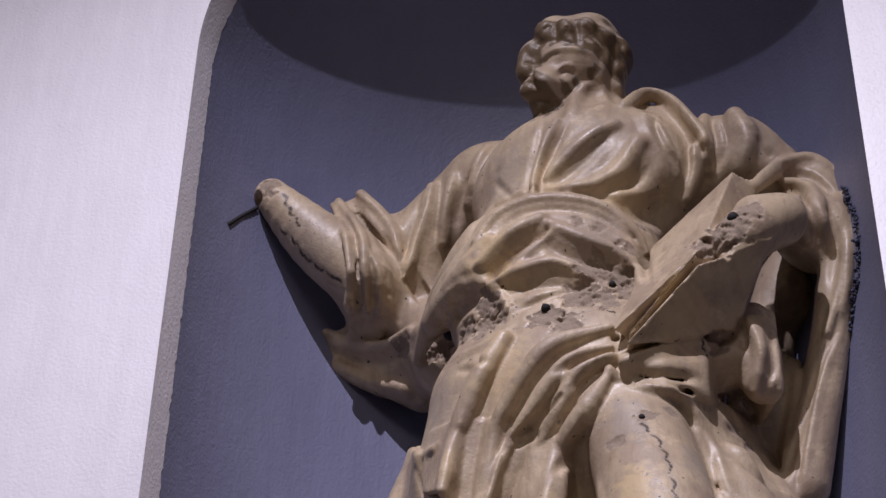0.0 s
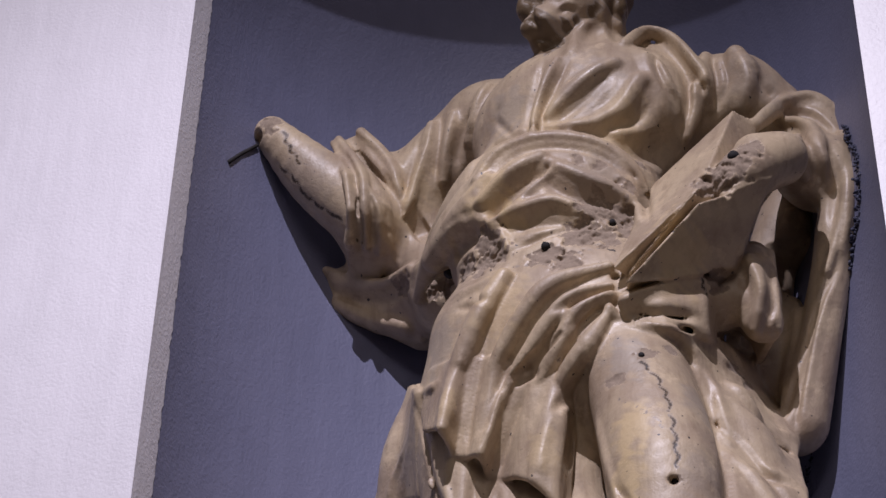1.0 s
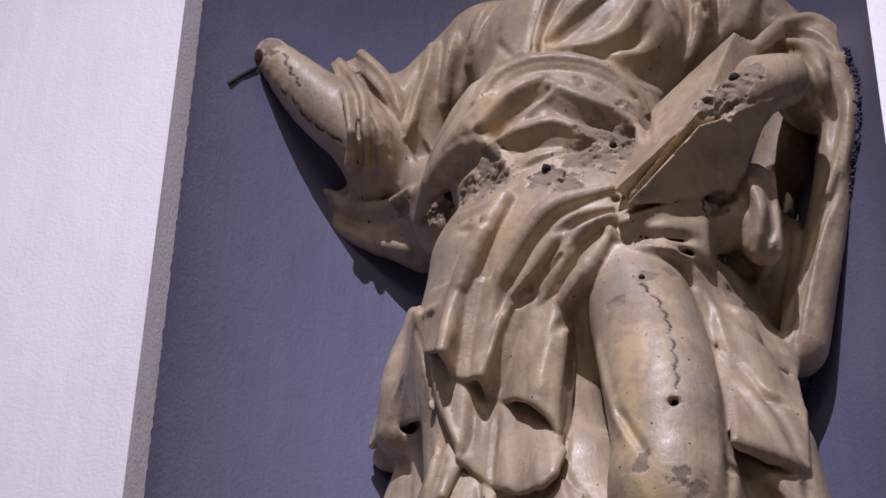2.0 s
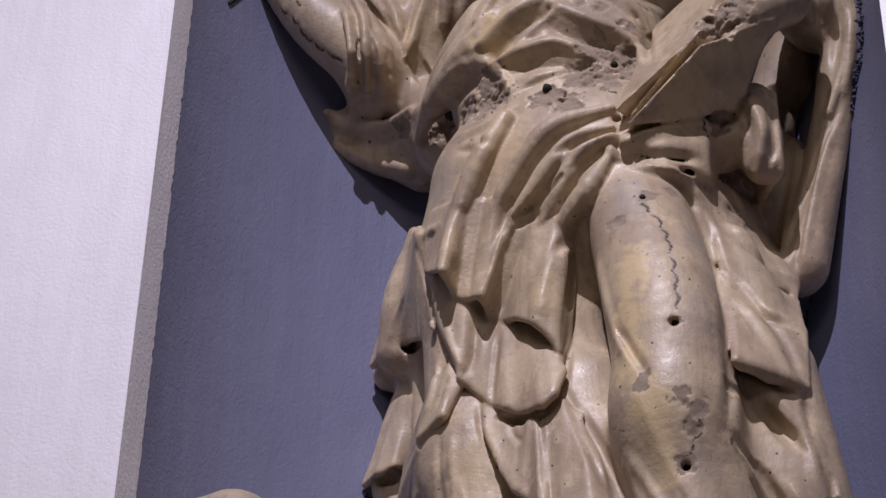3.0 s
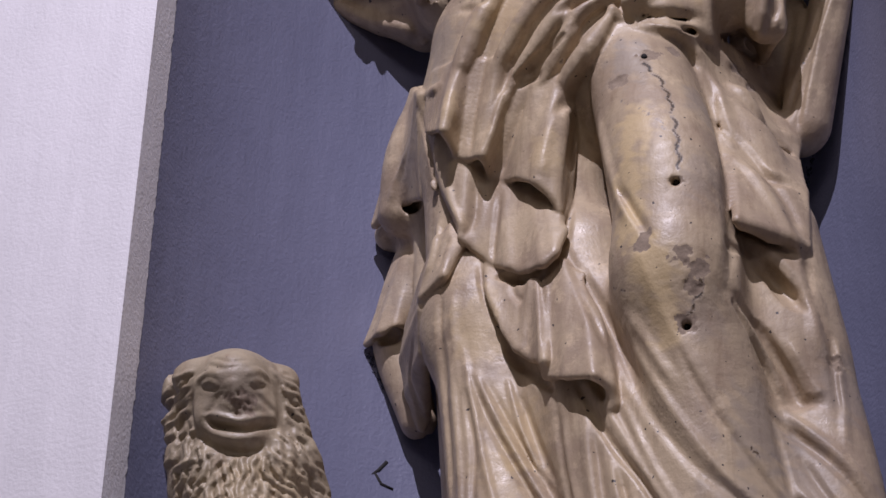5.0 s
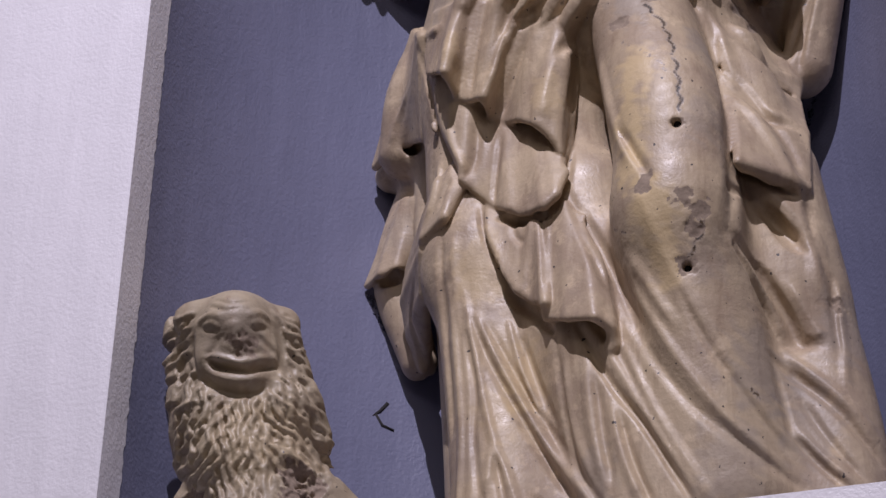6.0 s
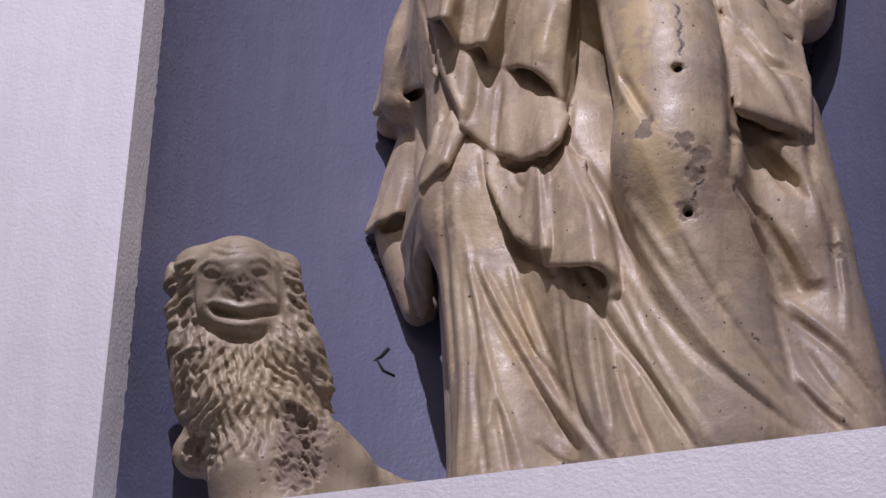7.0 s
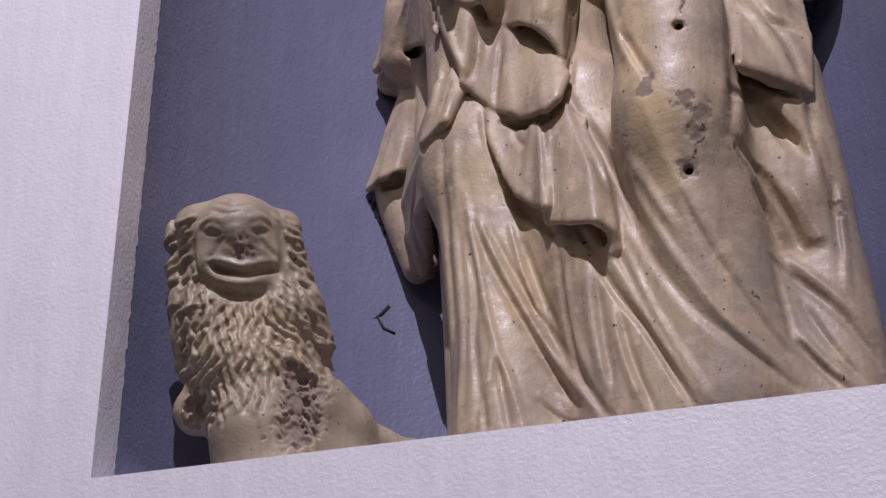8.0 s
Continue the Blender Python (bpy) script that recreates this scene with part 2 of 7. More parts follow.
    def block(self, corners, k=0.006):
        """A six-sided block: four corners of its front, then the four behind them."""
        p = np.array(corners, float)
        where, x, y, z = self.part_of_grid(p.min(0) - k - 2 * self.step, p.max(0) + k + 2 * self.step)
        mid, best = p.mean(0), None
        for side in ((0, 1, 2, 3), (4, 5, 6, 7), (0, 1, 5, 4), (1, 2, 6, 5), (2, 3, 7, 6), (3, 0, 4, 7)):
            q = p[list(side)]
            n = np.cross(q[2] - q[0], q[3] - q[1])
            n /= np.linalg.norm(n)
            c = q.mean(0)
            n = n if n @ (c - mid) > 0 else -n
            d = (x - c[0]) * n[0] + (y - c[1]) * n[1] + (z - c[2]) * n[2]
            best = d if best is None else np.maximum(best, d)
        self.blend(where, best.astype(np.float32), k, False)

    def wear(self, c, r, rough=0.004, deep=0.0):
        """Breaks the paint off round a place: bares the rough core and roughens it."""
        reach = r * 1.5
        where, x, y, z = self.part_of_grid(np.array(c) - reach, np.array(c) + reach)
        d = np.sqrt((x - c[0]) ** 2 + (y - c[1]) ** 2 + (z - c[2]) ** 2) / r
        lumps = np.sin(x * 137 + 3 * np.sin(z * 61)) * np.sin(y * 119 + 2 * np.sin(x * 83)) * np.sin(z * 149 + 2 * np.sin(y * 71))
        lumps2 = np.sin(x * 391 + 2 * np.sin(z * 161)) * np.sin(z * 417 + 2 * np.sin(x * 203 + y * 157))
        amount = np.clip(2.2 * (1.0 + 0.55 * lumps + 0.2 * lumps2 - d), 0, 1)
        self.worn[where] = np.maximum(self.worn[where], amount)
        self.field[where] += (amount * (deep + rough * (lumps + 0.7 * lumps2))).astype(np.float32)

    def stain(self, c, r, amount):
        """Turns the paint yellower (above 0), greyer (to -1) or browner (to -2) round a place, with an uneven edge."""
        reach = np.max(r) * 1.5
        r = np.array(r) * np.ones(3)
        where, x, y, z = self.part_of_grid(np.array(c) - reach, np.array(c) + reach)
        d = np.sqrt(((x - c[0]) / r[0]) ** 2 + ((y - c[1]) / r[1]) ** 2 + ((z - c[2]) / r[2]) ** 2)
        lumps = np.sin(x * 97 + 3 * np.sin(z * 41)) * np.sin(z * 89 + 2 * np.sin(x * 73)) + 0.5 * np.sin(x * 211 + z * 173 + 2 * np.sin(z * 157))
        self.tone[where] += (amount * np.clip(2.0 * (1.0 + 0.3 * lumps - d), 0, 1)).astype(np.float32)
        self.tone[where] = np.clip(self.tone[where], -2, 1)

    def crack(self, points, wide=0.0035):
        """An open crack along a line."""
        p = np.array(points, float)
        where, x, y, z = self.part_of_grid(p.min(0) - 0.02, p.max(0) + 0.02)
        best = None
        for a, b in zip(p[:-1], p[1:]):
            u = b - a
            f = np.clip(((x - a[0]) * u[0] + (y - a[1]) * u[1] + (z - a[2]) * u[2]) / (u @ u), 0, 1)
            w = 0.003 * np.sin(f * 9 + a[0] * 300)
            d = np.sqrt((x - a[0] - f * u[0] - w) ** 2 + (y - a[1] - f * u[1]) ** 2 + (z - a[2] - f * u[2]) ** 2)
            best = d if best is None else np.minimum(best, d)
        deep = np.clip(1.6 - best / wide, 0, 1)
        self.tone[where] -= (3.2 * deep).astype(np.float32)
        self.field[where] += (0.0004 * deep).astype(np.float32)

    def surface(self):
        """Vertices, quads and bared amount of the skin (surface nets)."""
        f, s = self.field, self.size
        inside = f < 0
        total = np.zeros(s - 1, np.int8)
        for i in (0, 1):
            for j in (0, 1):
                for l in (0, 1):
                    total += inside[i:s[0] - 1 + i, j:s[1] - 1 + j, l:s[2] - 1 + l]
        cells = np.argwhere((total > 0) & (total < 8))
        number = np.full(s - 1, -1, np.int32)
        number[tuple(cells.T)] = np.arange(len(cells))
        acc, cnt = np.zeros((len(cells), 3)), np.zeros(len(cells))
        corners = [(i, j, l) for i in (0, 1) for j in (0, 1) for l in (0, 1)]
        value = {c: f[cells[:, 0] + c[0], cells[:, 1] + c[1], cells[:, 2] + c[2]] for c in corners}
        for a in corners:
            for axis in range(3):
                if a[axis] == 0:
                    b = tuple(1 if i == axis else a[i] for i in range(3))
                    va, vb = value[a], value[b]
                    hit = (va < 0) != (vb < 0)
                    u = np.where(hit, va / np.where(hit, va - vb, 1), 0)
                    place = np.array(a, float)[None, :].repeat(len(cells), 0)
                    place[:, axis] += u
                    acc += place * hit[:, None]
                    cnt += hit
        verts = self.low + self.step * (cells + acc / cnt[:, None])
        worn = self.worn[tuple(cells.T)]
        tone = self.tone[tuple(cells.T)]
        quads = []
        for axis in range(3):
            b, c = (axis + 1) % 3, (axis + 2) % 3
            lo = [slice(1, s[i] - 1) for i in range(3)]
            lo[axis] = slice(0, s[axis] - 1)
            hi = list(lo)
            hi[axis] = slice(1, s[axis])
            edge = inside[tuple(lo)] != inside[tuple(hi)]
            at = np.argwhere(edge) + [lo[i].start for i in range(3)]
            out = ~inside[tuple(at.T)]
            eb, ec = np.eye(3, dtype=int)[b], np.eye(3, dtype=int)[c]
            q = np.stack([number[tuple((at - o).T)] for o in (0 * eb, eb, eb + ec, ec)], 1)
            q[out] = q[out][:, ::-1]
            quads.append(q)
        quads = np.vstack(quads)
        return verts, quads[:, ::-1], worn, tone

    def mesh(self, name, material):
        verts, quads, worn, tone = self.surface()
        me = bpy.data.meshes.new(name)
        me.vertices.add(len(verts))
        me.vertices.foreach_set("co", verts.astype(np.float32).ravel())
        me.loops.add(quads.size)
        me.loops.foreach_set("vertex_index", quads.astype(np.int32).ravel())
        me.polygons.add(len(quads))
        me.polygons.foreach_set("loop_start", np.arange(0, quads.size, 4, dtype=np.int32))
        me.polygons.foreach_set("use_smooth", np.ones(len(quads), bool))
        me.update(calc_edges=True)
        me.attributes.new("worn", "FLOAT", "POINT").data.foreach_set("value", worn.astype(np.float32))
        me.attributes.new("tone", "FLOAT", "POINT").data.foreach_set("value", tone.astype(np.float32))
        me.materials.append(material)
        me.validate()
        return me


saint = Clay((-0.53, 0.04, -0.02), (0.57, 0.54, 1.92), 0.0028)
saint.egg((0.067, 0.23, 1.772), (0.074, 0.088, 0.09), 0.03, (-20, 12, -15))
saint.rope([(0.082, 0.25, 1.792, 0.0477), (0.088, 0.3, 1.704, 0.0553)], 0.03)
saint.egg((0.061, 0.31, 1.541), (0.2, 0.145, 0.165), 0.05, (0, 0, 0))
saint.rope([(-0.103, 0.36, 1.665, 0.0679), (0.074, 0.35, 1.673, 0.0614), (0.31, 0.35, 1.594, 0.0718)], 0.05)
saint.egg((0.008, 0.29, 1.31), (0.185, 0.15, 0.2), 0.05, (0, 0, 0))
saint.egg((0.042, 0.3, 1.06), (0.225, 0.16, 0.2), 0.06, (0, 0, 0))
saint.rope([(-0.147, 0.37, 1.661, 0.0721), (-0.266, 0.39, 1.545, 0.0793), (-0.327, 0.38, 1.451, 0.0665)], 0.05)
saint.rope([(-0.331, 0.33, 1.454, 0.0621), (-0.42, 0.29, 1.541, 0.0531), (-0.491, 0.245, 1.623, 0.0318)], 0.03)
saint.rope([(-0.4113, 0.423, 1.4095, 0.0237), (-0.355, 0.46, 1.375, 0.0392), (-0.274, 0.47, 1.321, 0.0446)], 0.04)
saint.rope([(-0.252, 0.42, 1.434, 0.0684), (-0.203, 0.4, 1.304, 0.0666)], 0.04)
saint.rope([(0.308, 0.35, 1.574, 0.0754), (0.4124, 0.3865, 1.5131, 0.0565), (0.4277, 0.3355, 1.3703, 0.0564)], 0.05)
saint.rope([(0.4287, 0.3355, 1.3826, 0.0511), (0.3852, 0.2608, 1.3508, 0.0412), (0.3557, 0.1804, 1.2891, 0.0355)], 0.03)
saint.rope([(0.4424, 0.3819, 1.5208, 0.0415), (0.4603, 0.3457, 1.3091, 0.0288), (0.4297, 0.3661, 1.1531, 0.0282), (0.3659, 0.3972, 0.9219, 0.0345)], 0.03)
saint.rope([(0.4481, 0.3661, 1.2602, 0.0251), (0.392, 0.4169, 1.0917, 0.0265), (0.3495, 0.4043, 0.9013, 0.0209)], 0.04)
saint.rope([(0.3732, 0.4583, 1.4314, 0.0481), (0.331, 0.45, 1.246, 0.0558), (0.307, 0.44, 1.033, 0.0538)], 0.03)
saint.rope([(0.199, 0.25, 1.087, 0.0315), (0.265, 0.27, 1.088, 0.0403), (0.319, 0.29, 1.092, 0.0369)], 0.03)
saint.rope([(0.243, 0.26, 1.131, 0.03), (0.322, 0.28, 1.165, 0.0302)], 0.03)
saint.rope([(0.33, 0.26, 1.122, 0.0263), (0.331, 0.28, 1.036, 0.0312)], 0.03)
saint.rope([(-0.368, 0.34, 1.628, 0.0341), (-0.301, 0.37, 1.563, 0.0437)], 0.03)
saint.rope([(0.148, 0.22, 0.901, 0.0775), (0.189, 0.17, 0.681, 0.0847), (0.195, 0.17, 0.527, 0.0763)], 0.06)
saint.rope([(0.194, 0.17, 0.529, 0.0763), (0.211, 0.22, 0.357, 0.0888), (0.228, 0.27, 0.135, 0.105)], 0.06)
saint.rope([(-0.092, 0.28, 1.078, 0.0979), (-0.091, 0.28, 0.899, 0.0967)], 0.05)
saint.rope([(-0.133, 0.33, 0.966, 0.0973), (-0.131, 0.33, 0.792, 0.086), (-0.13, 0.33, 0.589, 0.0791)], 0.06)
saint.rope([(-0.001, 0.31, 0.902, 0.0692), (0.006, 0.31, 0.753, 0.0759), (0.012, 0.31, 0.553, 0.0735)], 0.06)
saint.rope([(-0.122, 0.32, 0.596, 0.0789), (-0.088, 0.31, 0.302, 0.0791), (-0.059, 0.31, 0.039, 0.099)], 0.06)
saint.rope([(0.031, 0.29, 0.649, 0.0783), (0.05, 0.27, 0.441, 0.0832), (0.109, 0.27, 0.209, 0.0915), (0.139, 0.28, 0.003, 0.0964)], 0.06)
saint.rope([(0.265, 0.29, 0.887, 0.0424), (0.298, 0.29, 0.725, 0.0544), (0.307, 0.3, 0.46, 0.0712)], 0.06)
saint.rope([(0.315, 0.3, 0.653, 0.0531), (0.351, 0.31, 0.417, 0.0582), (0.367, 0.31, 0.194, 0.0722), (0.368, 0.31, -0.011, 0.0813)], 0.06)
saint.rope([(-0.251, 0.4, 1.103, 0.024), (-0.272, 0.4, 0.992, 0.04), (-0.2899, 0.4262, 0.9017, 0.0393)], 0.03)
saint.rope([(-0.3277, 0.4783, 0.8997, 0.0252), (-0.2897, 0.4946, 0.8927, 0.0249)], 0.02)
saint.rope([(-0.223, 0.38, 0.968, 0.0359), (-0.2361, 0.4336, 0.8422, 0.035), (-0.2317, 0.4292, 0.6691, 0.0341)], 0.03)
saint.rope([(-0.2755, 0.4809, 0.8813, 0.0318), (-0.3012, 0.4811, 0.7662, 0.04), (-0.3115, 0.4913, 0.6891, 0.0397), (-0.2786, 0.5016, 0.5575, 0.0288)], 0.02)
saint.rope([(-0.1873, 0.4676, 0.6169, 0.0535), (-0.169, 0.46, 0.345, 0.0515), (-0.154, 0.46, 0.117, 0.0564)], 0.03)
saint.block([(0.154, 0.12, 1.022), (0.275, 0.1, 1.14), (0.376, 0.17, 1.22), (0.309, 0.21, 1.096), (0.144, 0.17, 1.052), (0.265, 0.15, 1.17), (0.366, 0.22, 1.25), (0.299, 0.26, 1.126)], 0.006)
saint.block([(0.137, 0.135, 1.064), (0.182, 0.21, 1.304), (0.329, 0.21, 1.424), (0.273, 0.105, 1.178), (0.167, 0.195, 1.074), (0.212, 0.27, 1.314), (0.359, 0.27, 1.434), (0.303, 0.165, 1.188)], 0.006)
saint.block([(0.145, 0.135, 1.049), (0.268, 0.108, 1.167), (0.277, 0.12, 1.188), (0.159, 0.15, 1.069), (0.165, 0.195, 1.079), (0.288, 0.168, 1.197), (0.297, 0.18, 1.218), (0.179, 0.21, 1.099)], 0.003)
saint.sheet([(0.142, 0.162, 1.025), (0.195, 0.18, 1.043), (0.25, 0.215, 1.078), (0.293, 0.234, 1.13), (0.328, 0.243, 1.154), (0.3513, 0.2717, 1.1601)], [(0.145, 0.16, 0.994), (0.201, 0.176, 0.972), (0.251, 0.225, 0.985), (0.265, 0.395, 1.075), (0.309, 0.365, 1.037), (0.3531, 0.2766, 1.0164)], 0.0072, 0.006, 0.012)
saint.sheet([(0.206, 0.198, 0.99), (0.227, 0.23, 0.954), (0.253, 0.237, 0.868), (0.268, 0.226, 0.753), (0.28, 0.154, 0.593)], [(0.289, 0.386, 1.052), (0.315, 0.42, 0.977), (0.3449, 0.3711, 0.8639), (0.364, 0.275, 0.71), (0.364, 0.245, 0.592)], 0.0081, 0.008, 0.006)
saint.sheet([(-0.336, 0.324, 1.633), (-0.299, 0.315, 1.539), (-0.28, 0.3, 1.442), (-0.298, 0.338, 1.401), (-0.331, 0.39, 1.386)], [(-0.399, 0.308, 1.636), (-0.349, 0.247, 1.49), (-0.34, 0.26, 1.42), (-0.36, 0.307, 1.389), (-0.379, 0.392, 1.399)], 0.0072, 0.006)
saint.sheet([(-0.4151, 0.4265, 1.3686), (-0.3933, 0.4533, 1.3557), (-0.354, 0.462, 1.326), (-0.31, 0.457, 1.297), (-0.272, 0.458, 1.282)], [(-0.4311, 0.4087, 1.4258), (-0.413, 0.404, 1.394), (-0.366, 0.403, 1.367), (-0.31, 0.394, 1.359), (-0.241, 0.341, 1.332)], 0.0072, 0.006)
saint.rope([(-0.042, 0.15, 1.104, 0.0157), (-0.081, 0.153, 1.035, 0.019), (-0.117, 0.175, 0.968, 0.0172), (-0.134, 0.188, 0.933, 0.0085)], 0.007)
saint.rope([(0.123, 0.149, 1.087, 0.0086), (0.04, 0.133, 1.059, 0.0154), (-0.006, 0.141, 1.02, 0.0154), (-0.052, 0.163, 0.961, 0.0128), (-0.074, 0.178, 0.913, 0.0068)], 0.007)
saint.rope([(0.124, 0.147, 1.046, 0.0068), (0.061, 0.137, 1.023, 0.0128), (0.008, 0.153, 0.971, 0.0127), (-0.038, 0.177, 0.924, 0.0102), (-0.054, 0.186, 0.893, 0.0059)], 0.007)
saint.rope([(0.125, 0.148, 1.029, 0.0068), (0.072, 0.144, 0.994, 0.0127), (0.025, 0.168, 0.935, 0.0152), (-0.009, 0.197, 0.892, 0.0084)], 0.007)
saint.rope([(0.12, 0.153, 1.001, 0.0068), (0.086, 0.152, 0.942, 0.0168), (0.048, 0.178, 0.906, 0.0185), (0.022, 0.212, 0.875, 0.0084)], 0.007)
saint.rope([(-0.256, 0.372, 1.073, 0.0045), (-0.173, 0.21, 0.956, 0.0095), (-0.145, 0.193, 0.961, 0.0043)], 0.007)
saint.sheet([(-0.175, 0.216, 0.996), (-0.124, 0.175, 0.975), (-0.106, 0.18, 0.975), (-0.077, 0.175, 0.966), (-0.053, 0.168, 0.954), (-0.039, 0.18, 0.944), (-0.023, 0.184, 0.939), (0, 0.182, 0.921), (0.031, 0.179, 0.913), (0.042, 0.186, 0.905), (0.04, 0.213, 0.883), (0.037, 0.235, 0.857)], [(-0.1936, 0.2327, 0.9004), (-0.141, 0.158, 0.841), (-0.134, 0.212, 0.828), (-0.113, 0.207, 0.819), (-0.087, 0.183, 0.802), (-0.087, 0.232, 0.796), (-0.063, 0.231, 0.784), (-0.035, 0.198, 0.762), (-0.005, 0.178, 0.734), (0.018, 0.188, 0.709), (0.029, 0.199, 0.685), (0.03, 0.231, 0.742)], 0.0063, 0.006)
saint.rope([(0.045, 0.139, 0.964, 0.006), (-0.003, 0.167, 0.94, 0.0121), (-0.029, 0.168, 0.922, 0.006)], 0.004, True)
saint.rope([(-0.3043, 0.4173, 0.8997, 0.008), (-0.2771, 0.4099, 0.9004, 0.015), (-0.2257, 0.3339, 0.8498, 0.0086)], 0.004, True)
saint.sheet([(-0.168, 0.222, 0.874), (-0.139, 0.216, 0.842), (-0.119, 0.221, 0.821), (-0.106, 0.232, 0.805), (-0.089, 0.242, 0.799), (-0.071, 0.24, 0.794), (-0.052, 0.238, 0.789), (-0.027, 0.236, 0.783), (-0.005, 0.235, 0.778), (0.012, 0.236, 0.775), (0.024, 0.242, 0.808)], [(-0.1811, 0.2463, 0.8095), (-0.154, 0.232, 0.752), (-0.133, 0.226, 0.691), (-0.114, 0.24, 0.678), (-0.081, 0.233, 0.64), (-0.054, 0.211, 0.615), (-0.032, 0.207, 0.6), (0.005, 0.177, 0.586), (0.023, 0.177, 0.602), (0.032, 0.193, 0.646), (0.03, 0.222, 0.721)], 0.0063, 0.006)
saint.sheet([(-0.093, 0.246, 0.65), (-0.071, 0.24, 0.622), (-0.048, 0.232, 0.618), (-0.023, 0.218, 0.609), (-0.005, 0.207, 0.598), (0.009, 0.208, 0.606), (0.031, 0.202, 0.598), (0.057, 0.197, 0.571), (0.081, 0.19, 0.506), (0.092, 0.19, 0.439)], [(-0.096, 0.227, 0.593), (-0.075, 0.221, 0.533), (-0.043, 0.212, 0.476), (-0.018, 0.212, 0.454), (0.007, 0.174, 0.425), (0.005, 0.195, 0.412), (0.043, 0.161, 0.386), (0.083, 0.14, 0.369), (0.101, 0.159, 0.361), (0.102, 0.175, 0.337)], 0.0063, 0.006)
saint.sheet([(-0.135, 0.246, 0.748), (-0.151, 0.247, 0.721), (-0.1753, 0.2559, 0.7006), (-0.1966, 0.2793, 0.6752), (-0.2022, 0.2751, 0.6082), (-0.2138, 0.3172, 0.5569), (-0.2533, 0.4664, 0.5636)], [(-0.133, 0.241, 0.692), (-0.156, 0.226, 0.627), (-0.2008, 0.2628, 0.6194), (-0.2711, 0.4154, 0.6669), (-0.2817, 0.4297, 0.6264), (-0.2796, 0.4554, 0.5791), (-0.2651, 0.4827, 0.5317)], 0.0063, 0.006)
saint.sheet([(-0.258, 0.373, 1.098), (-0.254, 0.372, 1.096), (-0.208, 0.25, 0.991), (-0.2, 0.237, 0.974)], [(-0.3438, 0.4458, 0.9002), (-0.3031, 0.4011, 0.8981), (-0.2693, 0.3918, 0.8987), (-0.2182, 0.3125, 0.8402)], 0.0063, 0.006)
saint.sheet([(-0.292, 0.4389, 0.8135), (-0.2848, 0.4358, 0.8145), (-0.2776, 0.4348, 0.8125), (-0.2664, 0.4258, 0.8053)], [(-0.3578, 0.4708, 0.6922), (-0.3228, 0.4327, 0.685), (-0.2961, 0.4286, 0.6901), (-0.2817, 0.4461, 0.7025)], 0.0063, 0.006)
saint.rope([(-0.3321, 0.4502, 0.6819, 0.0068), (-0.3125, 0.4543, 0.6891, 0.0137), (-0.2776, 0.4091, 0.6665, 0.0067)], 0.004, True)
saint.rope([(-0.072, 0.229, 0.613, 0.0058), (-0.031, 0.219, 0.593, 0.0115), (0.002, 0.194, 0.585, 0.0057)], 0.004, True)
saint.rope([(-0.079, 0.218, 0.527, 0.0062), (-0.052, 0.239, 0.479, 0.0124), (-0.015, 0.217, 0.429, 0.0122), (0.009, 0.201, 0.394, 0.006)], 0.004, True)
saint.rope([(0.278, 0.151, 0.457, 0.0059), (0.306, 0.217, 0.403, 0.012), (0.327, 0.243, 0.353, 0.012), (0.358, 0.237, 0.332, 0.0059)], 0.004, True)
saint.rope([(0.281, 0.138, 0.548, 0.0065), (0.306, 0.217, 0.559, 0.0133), (0.34, 0.228, 0.504, 0.0132), (0.362, 0.231, 0.484, 0.0066)], 0.004, True)
saint.rope([(0.131, 0.155, 1.03, 0.0046), (0.118, 0.15, 1.012, 0.0102), (0.129, 0.158, 0.994, 0.0046)], 0.007)
saint.rope([(0.214, 0.164, 0.956, 0.0065), (0.275, 0.346, 1.066, 0.0138), (0.299, 0.359, 1.038, 0.0069)], 0.004, True)
saint.egg((0.04, 0.2, 1.831), (0.034, 0.045, 0.022), 0.02, (0, 0, 0))
saint.egg((0.099, 0.22, 1.831), (0.044, 0.055, 0.028), 0.02, (0, 0, 0))
saint.egg((0.129, 0.25, 1.801), (0.026, 0.045, 0.04), 0.02, (0, 0, 0))
saint.egg((0.15, 0.24, 1.796), (0.012, 0.03, 0.016), 0.02, (0, 0, 0))
saint.egg((-0.011, 0.2, 1.755), (0.018, 0.04, 0.04), 0.02, (0, 0, 0))
saint.egg((0.023, 0.19, 1.691), (0.034, 0.04, 0.034), 0.02, (0, 0, 0))
saint.rope([(0.083, 0.198, 1.693, 0.0039), (0.069, 0.203, 1.66, 0.0087), (0.066, 0.173, 1.596, 0.0038)], 0.02)
saint.rope([(0.391, 0.21, 1.302, 0.043), (0.345, 0.165, 1.245, 0.042), (0.315, 0.15, 1.212, 0.032)], 0.012)
saint.egg((0.033, 0.158, 1.799), (0.0216, 0.0216, 0.0216), 0.012)
saint.egg((0.069, 0.151, 1.789), (0.0195, 0.0195, 0.0195), 0.012)
saint.egg((0.1, 0.165, 1.794), (0.0215, 0.0215, 0.0215), 0.012)
saint.egg((0.125, 0.191, 1.792), (0.0216, 0.0216, 0.0216), 0.012)
saint.egg((0.142, 0.221, 1.779), (0.0177, 0.0177, 0.0177), 0.012)
saint.egg((0.005, 0.174, 1.775), (0.0196, 0.0196, 0.0196), 0.012)
saint.egg((-0.01, 0.18, 1.733), (0.0175, 0.0175, 0.0175), 0.012)
saint.egg((-0.004, 0.178, 1.682), (0.0174, 0.0174, 0.0174), 0.012)
saint.egg((0.01, 0.203, 1.666), (0.0193, 0.0193, 0.0193), 0.012)
